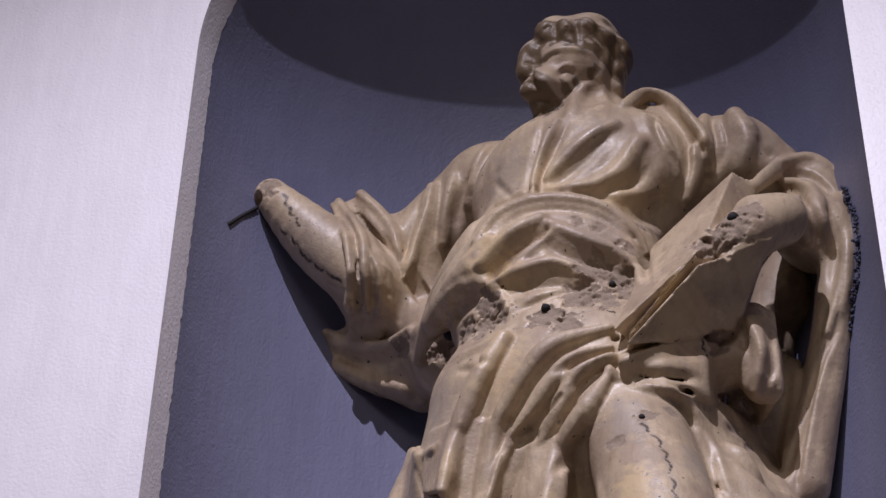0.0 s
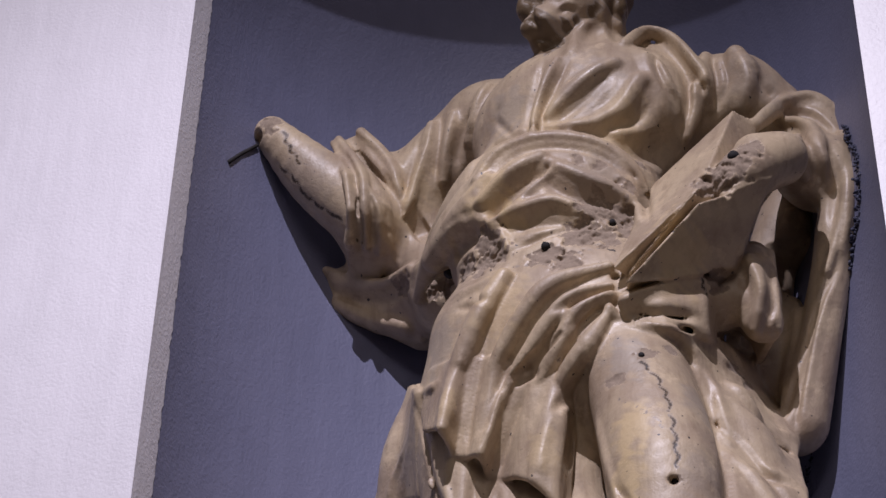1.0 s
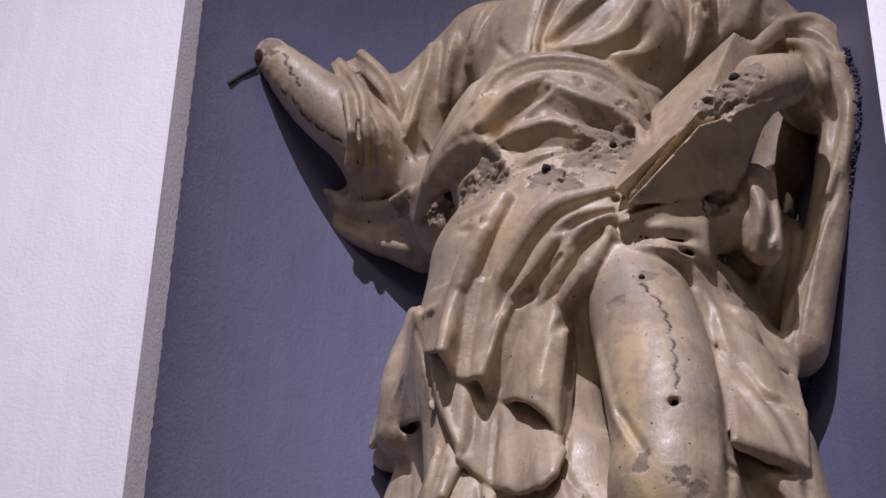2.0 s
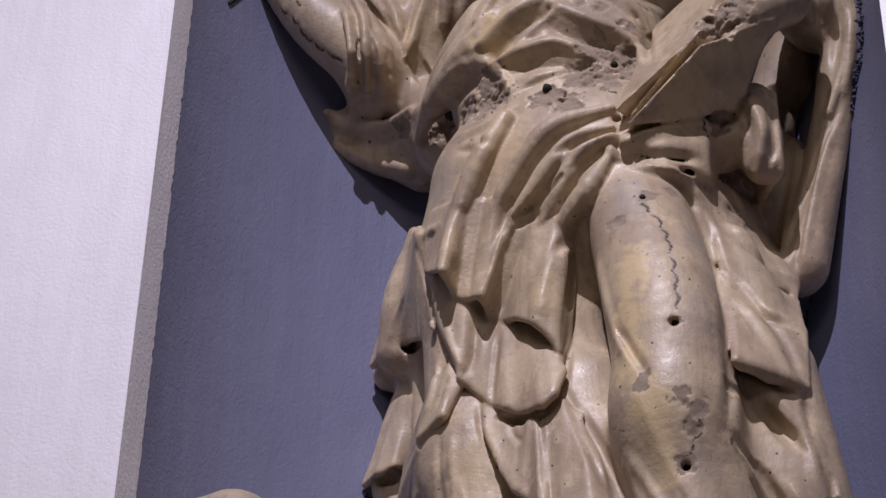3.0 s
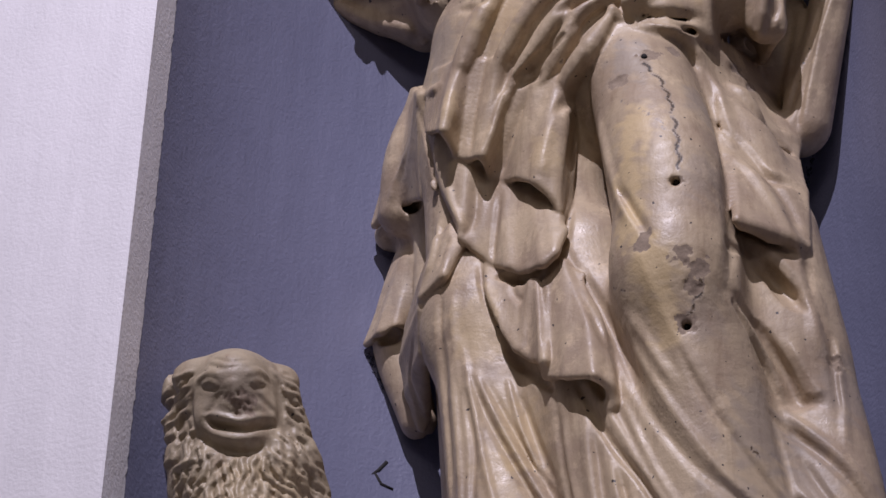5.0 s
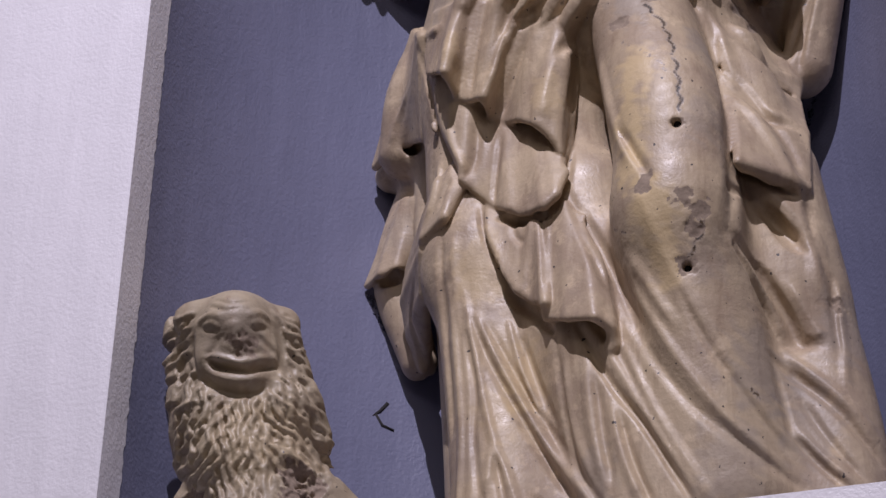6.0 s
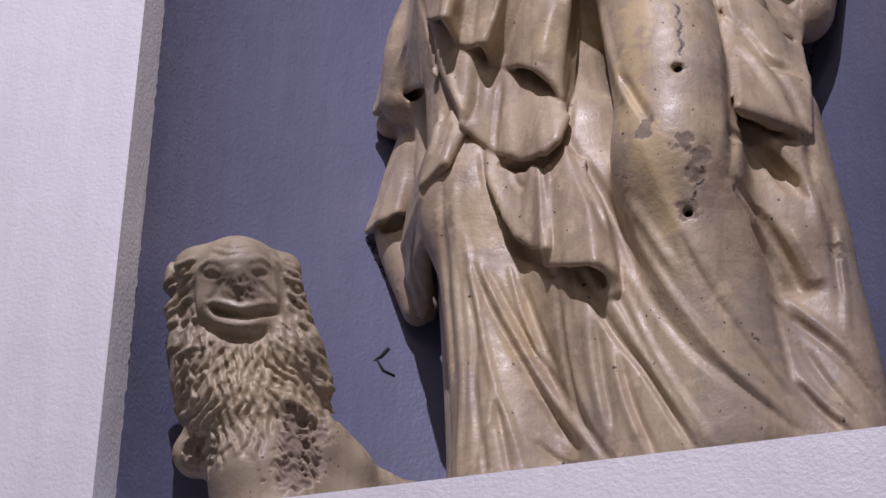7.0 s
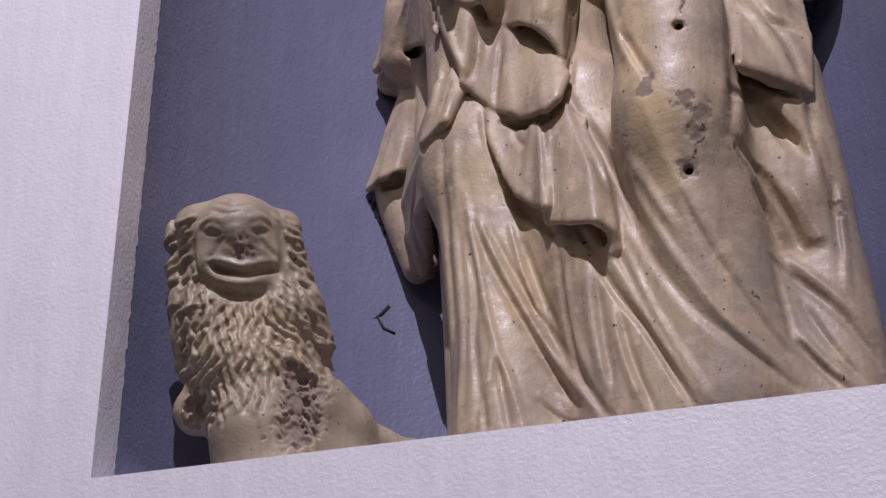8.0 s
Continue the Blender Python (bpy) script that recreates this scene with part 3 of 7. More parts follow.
saint.egg((0.138, 0.235, 1.752), (0.0147, 0.0147, 0.0147), 0.012)
saint.egg((0.13, 0.246, 1.723), (0.0127, 0.0127, 0.0127), 0.012)
saint.egg((0.059, 0.188, 1.69), (0.0097, 0.0097, 0.0097), 0.012)
saint.egg((0.026, 0.158, 1.68), (0.0087, 0.0087, 0.0087), 0.012)
saint.rope([(-0.249, 0.345, 1.269, 0.0047), (-0.205, 0.285, 1.285, 0.0186), (-0.151, 0.225, 1.302, 0.0239), (-0.095, 0.19, 1.331, 0.0183)], 0.03)
saint.rope([(-0.238, 0.345, 1.322, 0.0057), (-0.195, 0.29, 1.347, 0.0169), (-0.144, 0.24, 1.366, 0.0205), (-0.105, 0.215, 1.398, 0.0149)], 0.03)
saint.rope([(0.149, 0.27, 1.661, 0.0175), (0.194, 0.27, 1.662, 0.0214), (0.237, 0.265, 1.619, 0.0212), (0.269, 0.26, 1.561, 0.0152)], 0.012)
saint.rope([(-0.191, 0.264, 1.274, 0.0221), (-0.12, 0.187, 1.288, 0.0217), (-0.064, 0.156, 1.32, 0.0163)], 0.008)
saint.rope([(0.153, 0.205, 1.624, 0.0086), (0.184, 0.25, 1.687, 0.0097), (0.222, 0.257, 1.668, 0.0097), (0.254, 0.247, 1.603, 0.0096), (0.273, 0.251, 1.554, 0.0085)], 0.005)
saint.rope([(0.194, 0.212, 1.585, 0.0133), (0.213, 0.221, 1.528, 0.015), (0.228, 0.252, 1.487, 0.0122)], 0.008)
saint.rope([(0.043, 0.171, 1.58, 0.0085), (0.023, 0.171, 1.531, 0.0103), (0.006, 0.179, 1.484, 0.0103), (0.002, 0.166, 1.42, 0.0083)], 0.005)
saint.rope([(0.138, 0.18, 1.555, 0.0132), (0.095, 0.172, 1.526, 0.015), (0.056, 0.175, 1.493, 0.013), (0.026, 0.176, 1.458, 0.0093)], 0.007)
saint.rope([(0.175, 0.197, 1.521, 0.015), (0.144, 0.2, 1.473, 0.0167), (0.103, 0.19, 1.438, 0.0129), (0.06, 0.169, 1.411, 0.0092)], 0.007)
saint.rope([(0.259, 0.259, 1.552, 0.0114), (0.252, 0.279, 1.514, 0.0132), (0.232, 0.285, 1.465, 0.0094)], 0.007)
saint.rope([(0.276, 0.281, 1.635, 0.0106), (0.283, 0.264, 1.557, 0.0114), (0.275, 0.289, 1.523, 0.0095)], 0.007)
saint.rope([(0.327, 0.278, 1.624, 0.0173), (0.344, 0.28, 1.57, 0.019), (0.327, 0.298, 1.524, 0.0152)], 0.01)
saint.rope([(0.35, 0.256, 1.429, 0.0093), (0.393, 0.321, 1.533, 0.0124), (0.438, 0.343, 1.553, 0.0125), (0.475, 0.354, 1.524, 0.0096)], 0.006)
saint.rope([(0.384, 0.332, 1.506, 0.0086), (0.431, 0.312, 1.457, 0.0113), (0.452, 0.278, 1.368, 0.011), (0.455, 0.312, 1.317, 0.0091)], 0.006)
saint.rope([(0.421, 0.253, 1.382, 0.0082), (0.419, 0.285, 1.326, 0.0118)], 0.006)
saint.rope([(0.48, 0.335, 1.446, 0.0113), (0.483, 0.321, 1.343, 0.012), (0.467, 0.325, 1.252, 0.0109), (0.433, 0.339, 1.165, 0.0107)], 0.006)
saint.rope([(-0.388, 0.306, 1.64, 0.008), (-0.344, 0.274, 1.541, 0.0107), (-0.317, 0.27, 1.463, 0.0106), (-0.306, 0.297, 1.412, 0.0096), (-0.315, 0.342, 1.389, 0.0077)], 0.005)
saint.rope([(-0.348, 0.31, 1.651, 0.009), (-0.308, 0.322, 1.592, 0.0119), (-0.28, 0.315, 1.521, 0.0117), (-0.267, 0.324, 1.446, 0.0096)], 0.005)
saint.rope([(-0.348, 0.269, 1.537, 0.0078), (-0.319, 0.266, 1.434, 0.0086), (-0.332, 0.321, 1.388, 0.0077)], 0.005)
saint.rope([(-0.111, 0.286, 1.674, 0.0089), (-0.132, 0.29, 1.629, 0.0118), (-0.151, 0.315, 1.582, 0.0117)], 0.007)
saint.rope([(-0.175, 0.3, 1.638, 0.0089), (-0.191, 0.313, 1.585, 0.0118), (-0.206, 0.339, 1.524, 0.0098)], 0.007)
saint.rope([(-0.219, 0.312, 1.636, 0.0089), (-0.234, 0.312, 1.574, 0.0127), (-0.256, 0.323, 1.508, 0.0117), (-0.267, 0.324, 1.446, 0.0087)], 0.007)
saint.rope([(-0.075, 0.161, 1.278, 0.0108), (-0.029, 0.147, 1.316, 0.0153), (0.019, 0.145, 1.338, 0.0126)], 0.006)
saint.rope([(0.037, 0.145, 1.321, 0.0108), (0.084, 0.158, 1.29, 0.0134), (0.131, 0.187, 1.271, 0.0116), (0.156, 0.213, 1.248, 0.008)], 0.006)
saint.rope([(-0.067, 0.168, 1.237, 0.0098), (-0.008, 0.154, 1.242, 0.0133), (0.042, 0.155, 1.245, 0.0124), (0.092, 0.171, 1.219, 0.008)], 0.006)
saint.rope([(-0.09, 0.162, 1.332, 0.0082), (-0.051, 0.16, 1.381, 0.0101), (0.002, 0.156, 1.394, 0.011), (0.057, 0.16, 1.388, 0.0109), (0.109, 0.176, 1.374, 0.01), (0.151, 0.2, 1.343, 0.0091), (0.17, 0.221, 1.295, 0.0072)], 0.006)
saint.rope([(0.323, 0.236, 1.129, 0.0096), (0.337, 0.245, 1.074, 0.0121), (0.322, 0.265, 1.014, 0.0095)], 0.006)
saint.rope([(0.146, 0.143, 1.01, 0.0084), (0.189, 0.167, 1.037, 0.0119), (0.236, 0.198, 1.065, 0.0112), (0.27, 0.225, 1.08, 0.0078)], 0.006)
saint.rope([(-0.433, 0.403, 1.424, 0.0079), (-0.39, 0.407, 1.397, 0.0098), (-0.322, 0.392, 1.36, 0.0096), (-0.262, 0.355, 1.35, 0.0076)], 0.006)
saint.rope([(-0.416, 0.428, 1.363, 0.0156), (-0.358, 0.445, 1.332, 0.0175), (-0.295, 0.441, 1.296, 0.0154)], 0.01)
saint.fold([(0.046, 0.163, 1.578), (0.025, 0.164, 1.523), (0.009, 0.169, 1.467), (0.008, 0.145, 1.393)], 0.0122, 0.0191)
saint.fold([(0.062, 0.168, 1.568), (0.036, 0.169, 1.512), (0.017, 0.174, 1.469), (0.014, 0.146, 1.394)], -0.0095, 0.0127)
saint.fold([(0.02, 0.176, 1.595), (0.011, 0.169, 1.532), (-0.002, 0.173, 1.487), (-0.008, 0.164, 1.421)], -0.0067, 0.0128)
saint.fold([(0.145, 0.17, 1.556), (0.098, 0.159, 1.519), (0.058, 0.164, 1.488), (0.023, 0.169, 1.453)], 0.0067, 0.0279)
saint.fold([(0.138, 0.175, 1.537), (0.104, 0.174, 1.501), (0.064, 0.176, 1.465), (0.032, 0.17, 1.436)], -0.0067, 0.0177)
saint.fold([(0.179, 0.184, 1.528), (0.147, 0.186, 1.465), (0.105, 0.179, 1.431), (0.057, 0.161, 1.405)], 0.0081, 0.0303)
saint.fold([(0.19, 0.211, 1.484), (0.159, 0.212, 1.448), (0.12, 0.194, 1.422), (0.086, 0.157, 1.386)], -0.0054, 0.0151)
saint.fold([(0.17, 0.219, 1.633), (0.189, 0.251, 1.677), (0.227, 0.245, 1.626), (0.253, 0.246, 1.575), (0.273, 0.257, 1.544)], -0.0108, 0.0194)
saint.fold([(0.148, 0.198, 1.624), (0.182, 0.239, 1.688), (0.221, 0.248, 1.674), (0.254, 0.238, 1.608), (0.275, 0.243, 1.555)], 0.0122, 0.018)
saint.fold([(0.19, 0.228, 1.626), (0.21, 0.205, 1.532), (0.227, 0.228, 1.497), (0.23, 0.259, 1.474)], -0.0108, 0.0116)
saint.fold([(0.176, 0.213, 1.618), (0.194, 0.202, 1.547), (0.209, 0.22, 1.501), (0.213, 0.248, 1.461)], 0.0095, 0.0181)
saint.fold([(0.24, 0.249, 1.574), (0.246, 0.257, 1.527), (0.237, 0.262, 1.481), (0.222, 0.273, 1.453)], -0.0095, 0.0129)
saint.fold([(0.257, 0.253, 1.54), (0.252, 0.269, 1.504), (0.232, 0.278, 1.458)], 0.0095, 0.0153)
saint.fold([(0.027, 0.17, 1.434), (0.083, 0.172, 1.415), (0.127, 0.19, 1.439), (0.155, 0.202, 1.459)], 0.0067, 0.0149)
saint.fold([(0.125, 0.191, 1.391), (0.155, 0.22, 1.393), (0.187, 0.251, 1.429), (0.218, 0.256, 1.461)], -0.0189, 0.0296)
saint.fold([(0.128, 0.199, 1.418), (0.165, 0.225, 1.432), (0.206, 0.239, 1.461)], 0.0067, 0.0174)
saint.fold([(0.285, 0.268, 1.62), (0.293, 0.259, 1.557), (0.281, 0.286, 1.516)], -0.0108, 0.0143)
saint.fold([(0.305, 0.269, 1.611), (0.311, 0.268, 1.56), (0.292, 0.284, 1.525)], -0.0067, 0.0117)
saint.fold([(0.273, 0.271, 1.636), (0.28, 0.249, 1.55), (0.274, 0.282, 1.517)], 0.0081, 0.0156)
saint.fold([(0.329, 0.261, 1.612), (0.349, 0.265, 1.56), (0.328, 0.291, 1.511)], 0.0081, 0.0362)
saint.fold([(0.351, 0.262, 1.581), (0.365, 0.291, 1.551), (0.378, 0.306, 1.538)], -0.0067, 0.018)
saint.fold([(-0.074, 0.206, 1.512), (-0.057, 0.197, 1.479), (-0.039, 0.181, 1.443)], -0.0067, 0.0102)
saint.fold([(-0.223, 0.301, 1.609), (-0.241, 0.301, 1.559), (-0.263, 0.312, 1.507), (-0.271, 0.312, 1.442)], -0.0122, 0.0213)
saint.fold([(-0.2, 0.31, 1.66), (-0.204, 0.306, 1.588), (-0.218, 0.33, 1.519)], -0.0081, 0.0148)
saint.fold([(-0.136, 0.28, 1.627), (-0.163, 0.307, 1.592), (-0.186, 0.331, 1.545)], -0.0081, 0.0146)
saint.fold([(-0.108, 0.278, 1.672), (-0.129, 0.28, 1.625), (-0.145, 0.301, 1.582)], 0.0108, 0.0186)
saint.fold([(-0.171, 0.292, 1.635), (-0.186, 0.304, 1.581), (-0.202, 0.331, 1.522)], 0.0081, 0.0186)
saint.fold([(-0.215, 0.304, 1.63), (-0.227, 0.303, 1.571), (-0.246, 0.314, 1.511), (-0.259, 0.317, 1.45)], 0.0095, 0.0173)
saint.fold([(-0.061, 0.195, 1.538), (-0.081, 0.212, 1.506), (-0.107, 0.235, 1.462)], -0.0054, 0.0154)
saint.fold([(-0.374, 0.3, 1.647), (-0.335, 0.295, 1.574), (-0.296, 0.295, 1.507), (-0.273, 0.302, 1.435), (-0.283, 0.355, 1.386)], -0.0162, 0.0148)
saint.fold([(-0.355, 0.304, 1.65), (-0.309, 0.311, 1.593), (-0.279, 0.304, 1.524), (-0.265, 0.311, 1.461)], 0.0108, 0.0162)
saint.fold([(-0.386, 0.295, 1.63), (-0.342, 0.261, 1.534), (-0.314, 0.26, 1.466), (-0.296, 0.288, 1.421), (-0.299, 0.334, 1.391)], 0.0081, 0.0161)
saint.fold([(-0.364, 0.278, 1.587), (-0.333, 0.254, 1.485), (-0.333, 0.277, 1.408), (-0.345, 0.336, 1.385)], -0.0095, 0.0133)
saint.fold([(-0.315, 0.267, 1.493), (-0.307, 0.277, 1.421), (-0.324, 0.32, 1.386)], -0.0081, 0.0117)
saint.fold([(-0.323, 0.257, 1.479), (-0.319, 0.271, 1.412), (-0.332, 0.32, 1.381)], 0.0067, 0.0117)
saint.fold([(-0.288, 0.283, 1.441), (-0.295, 0.323, 1.4)], -0.0067, 0.0116)
saint.fold([(-0.261, 0.338, 1.424), (-0.231, 0.351, 1.439)], -0.0243, 0.0416)
saint.fold([(-0.434, 0.397, 1.421), (-0.386, 0.398, 1.388), (-0.319, 0.383, 1.352), (-0.26, 0.348, 1.347)], 0.0095, 0.0133)
saint.fold([(-0.411, 0.412, 1.377), (-0.353, 0.411, 1.348), (-0.287, 0.386, 1.331)], -0.0081, 0.0158)
saint.fold([(-0.412, 0.419, 1.349), (-0.354, 0.433, 1.315), (-0.291, 0.43, 1.286)], 0.0067, 0.0184)
saint.fold([(-0.095, 0.157, 1.327), (-0.054, 0.152, 1.374), (0.004, 0.148, 1.386), (0.059, 0.152, 1.38), (0.111, 0.169, 1.368), (0.152, 0.194, 1.336), (0.172, 0.218, 1.289)], 0.0108, 0.0196)
saint.fold([(-0.081, 0.148, 1.302), (-0.039, 0.148, 1.35), (0.014, 0.145, 1.362), (0.068, 0.152, 1.354), (0.11, 0.168, 1.341), (0.142, 0.187, 1.314)], -0.0067, 0.0122)
saint.fold([(-0.117, 0.173, 1.336), (-0.086, 0.196, 1.429), (-0.011, 0.17, 1.43), (0.067, 0.163, 1.409), (0.12, 0.192, 1.407), (0.154, 0.214, 1.377)], -0.0081, 0.0136)
saint.fold([(0.034, 0.139, 1.313), (-0.002, 0.141, 1.291), (-0.042, 0.151, 1.263), (-0.073, 0.161, 1.238)], -0.0203, 0.0182)
saint.fold([(0.021, 0.135, 1.332), (-0.03, 0.135, 1.307), (-0.082, 0.154, 1.276), (-0.111, 0.176, 1.27)], 0.0122, 0.0243)
saint.fold([(0.048, 0.137, 1.309), (0.009, 0.142, 1.277), (-0.029, 0.146, 1.241)], 0.0081, 0.0133)
saint.fold([(0.025, 0.142, 1.287), (0.057, 0.151, 1.26), (0.099, 0.167, 1.25), (0.134, 0.183, 1.259)], -0.0122, 0.0181)
saint.fold([(0.036, 0.138, 1.313), (0.086, 0.148, 1.282), (0.133, 0.178, 1.265), (0.158, 0.206, 1.245)], 0.0122, 0.0218)
saint.fold([(-0.07, 0.16, 1.233), (-0.005, 0.143, 1.236), (0.045, 0.145, 1.239), (0.094, 0.166, 1.213)], 0.0108, 0.0193)
saint.fold([(-0.033, 0.162, 1.208), (0.019, 0.156, 1.208), (0.071, 0.163, 1.201)], -0.0081, 0.0168)
saint.fold([(-0.02, 0.161, 1.17), (0.036, 0.158, 1.187), (0.097, 0.171, 1.207)], -0.0095, 0.0107)
saint.fold([(-0.151, 0.23, 1.247), (-0.09, 0.176, 1.236)], -0.0216, 0.0246)
saint.fold([(-0.163, 0.22, 1.259), (-0.106, 0.18, 1.256), (-0.06, 0.157, 1.234)], 0.0108, 0.0172)
saint.fold([(-0.034, 0.165, 1.165), (-0.05, 0.167, 1.204), (-0.066, 0.164, 1.228)], 0.0095, 0.0143)
saint.fold([(0.138, 0.184, 1.306), (0.155, 0.203, 1.27), (0.171, 0.163, 1.176)], 0.0108, 0.0146)
saint.fold([(0.151, 0.196, 1.324), (0.171, 0.216, 1.29), (0.188, 0.15, 1.167)], -0.0081, 0.011)
saint.fold([(-0.138, 0.192, 1.116), (-0.085, 0.168, 1.113), (-0.038, 0.162, 1.138)], 0.0081, 0.0167)
saint.fold([(-0.124, 0.176, 1.083), (-0.066, 0.134, 1.052)], -0.0067, 0.0118)
saint.fold([(0.347, 0.246, 1.421), (0.391, 0.3, 1.513), (0.435, 0.331, 1.547), (0.471, 0.344, 1.523)], 0.0108, 0.0187)
saint.fold([(0.392, 0.314, 1.509), (0.432, 0.326, 1.503), (0.47, 0.319, 1.441)], -0.0189, 0.0154)
saint.fold([(0.383, 0.324, 1.501), (0.431, 0.297, 1.45), (0.451, 0.268, 1.365), (0.457, 0.3, 1.318)], 0.0095, 0.0179)
saint.fold([(0.401, 0.319, 1.479), (0.432, 0.257, 1.359), (0.432, 0.297, 1.321)], -0.0122, 0.0127)
saint.fold([(0.46, 0.276, 1.383), (0.462, 0.297, 1.326), (0.448, 0.321, 1.247)], -0.0108, 0.0137)
saint.fold([(0.424, 0.248, 1.376), (0.421, 0.277, 1.318)], 0.0095, 0.016)
saint.fold([(0.362, 0.403, 1.341), (0.385, 0.413, 1.365), (0.404, 0.437, 1.356)], 0.0108, 0.0152)
saint.fold([(0.478, 0.321, 1.434), (0.484, 0.309, 1.332), (0.468, 0.319, 1.234), (0.436, 0.332, 1.158)], 0.0095, 0.0202)
saint.fold([(0.477, 0.313, 1.275), (0.45, 0.328, 1.186), (0.413, 0.344, 1.104), (0.362, 0.363, 0.984), (0.339, 0.369, 0.917)], -0.0095, 0.011)
saint.fold([(0.407, 0.346, 1.107), (0.38, 0.356, 0.997), (0.352, 0.369, 0.898)], -0.0081, 0.0108)
saint.fold([(0.436, 0.338, 1.152), (0.396, 0.351, 1.034), (0.365, 0.361, 0.922)], 0.0081, 0.0145)
saint.fold([(0.375, 0.422, 1.212), (0.359, 0.397, 1.079), (0.333, 0.384, 0.951)], 0.0081, 0.0174)
saint.fold([(0.354, 0.4, 1.315), (0.369, 0.408, 1.268), (0.359, 0.404, 1.201)], -0.054, 0.0529)
saint.fold([(0.325, 0.228, 1.121), (0.338, 0.236, 1.066), (0.323, 0.258, 1.009)], 0.0122, 0.0188)
saint.fold([(0.315, 0.208, 1.116), (0.313, 0.24, 1.075)], -0.0095, 0.0117)
saint.fold([(0.352, 0.245, 1.116), (0.349, 0.254, 1.044), (0.327, 0.282, 1.006)], -0.0095, 0.0118)
saint.fold([(0.147, 0.137, 1.005), (0.191, 0.156, 1.028), (0.237, 0.187, 1.058), (0.271, 0.217, 1.075)], 0.0108, 0.0159)
saint.fold([(0.148, 0.15, 0.994), (0.197, 0.16, 0.989), (0.241, 0.196, 1.002)], -0.0108, 0.0137)
saint.fold([(0.145, 0.159, 0.985), (0.194, 0.171, 0.968), (0.234, 0.219, 0.964)], 0.0081, 0.0159)
saint.fold([(0.266, 0.347, 1.076), (0.299, 0.352, 1.05)], -0.0081, 0.012)
saint.fold([(-0.066, 0.143, 1.03), (-0.085, 0.17, 0.945), (-0.103, 0.185, 0.874), (-0.11, 0.195, 0.819)], -0.0069, 0.0111)
saint.fold([(-0.04, 0.166, 0.956), (-0.066, 0.168, 0.885), (-0.087, 0.176, 0.817)], -0.0092, 0.0132)
saint.fold([(0.009, 0.164, 0.92), (-0.014, 0.177, 0.922), (-0.033, 0.173, 0.918)], -0.0092, 0.0109)
saint.fold([(-0.017, 0.179, 0.905), (-0.05, 0.205, 0.835), (-0.073, 0.224, 0.789)], -0.008, 0.012)
saint.fold([(0.083, 0.16, 0.912), (0.053, 0.176, 0.888), (0.03, 0.174, 0.85)], -0.0138, 0.0109)
saint.fold([(0.08, 0.146, 0.918), (0.047, 0.21, 0.841), (0.039, 0.2, 0.732), (0.031, 0.206, 0.637)], -0.0115, 0.0098)
saint.fold([(-0.106, 0.151, 0.981), (-0.127, 0.163, 0.915), (-0.135, 0.158, 0.855)], 0.0057, 0.0244)
saint.fold([(-0.049, 0.172, 0.912), (-0.078, 0.181, 0.813)], 0.0057, 0.0175)
saint.fold([(0.03, 0.174, 0.848), (0.013, 0.172, 0.788), (0.007, 0.175, 0.735)], 0.0069, 0.0281)
saint.fold([(0.062, 0.137, 0.972), (0.097, 0.139, 1.001), (0.131, 0.149, 1.02)], -0.008, 0.0109)
saint.fold([(0.041, 0.128, 1.002), (0.09, 0.132, 1.029), (0.128, 0.144, 1.042)], -0.0069, 0.0099)
saint.fold([(0.044, 0.141, 0.99), (0.094, 0.135, 1.014), (0.131, 0.146, 1.031)], 0.0057, 0.011)
saint.fold([(-0.21, 0.241, 0.958), (-0.189, 0.236, 0.886), (-0.174, 0.234, 0.797), (-0.148, 0.224, 0.728), (-0.134, 0.222, 0.686)], -0.0092, 0.0091)
saint.fold([(-0.254, 0.333, 0.959), (-0.285, 0.374, 0.928), (-0.298, 0.388, 0.896)], 0.0057, 0.0116)
saint.fold([(-0.109, 0.221, 0.785), (-0.111, 0.226, 0.728), (-0.127, 0.222, 0.687)], -0.0057, 0.0109)
saint.fold([(-0.152, 0.219, 0.782), (-0.143, 0.22, 0.74), (-0.121, 0.224, 0.697)], 0.0057, 0.0109)
saint.fold([(-0.071, 0.226, 0.761), (-0.078, 0.223, 0.689), (-0.082, 0.227, 0.633)], -0.0069, 0.0097)
saint.fold([(-0.176, 0.259, 0.753), (-0.18, 0.246, 0.683), (-0.191, 0.249, 0.647)], 0.0069, 0.011)
saint.fold([(-0.152, 0.231, 0.698), (-0.165, 0.228, 0.648)], -0.0057, 0.0086)
saint.fold([(-0.106, 0.239, 0.645), (-0.095, 0.223, 0.574), (-0.077, 0.222, 0.532)], -0.008, 0.0085)
saint.fold([(-0.144, 0.233, 0.598), (-0.145, 0.239, 0.535), (-0.136, 0.244, 0.442)], 0.0046, 0.0127)
saint.fold([(-0.163, 0.239, 0.606), (-0.167, 0.252, 0.527), (-0.163, 0.263, 0.449)], -0.0069, 0.0096)
saint.fold([(-0.006, 0.205, 0.595), (0.003, 0.183, 0.513), (0.007, 0.171, 0.44)], -0.0069, 0.0083)
saint.fold([(-0.02, 0.194, 0.59), (-0.028, 0.208, 0.533), (-0.031, 0.205, 0.476)], 0.0057, 0.0125)
saint.fold([(-0.053, 0.208, 0.605), (-0.048, 0.216, 0.571), (-0.033, 0.21, 0.55)], -0.0057, 0.0084)
saint.fold([(0.198, 0.18, 0.965), (0.238, 0.222, 0.926), (0.258, 0.223, 0.828), (0.273, 0.172, 0.686), (0.276, 0.145, 0.551), (0.27, 0.135, 0.468)], -0.0103, 0.0142)
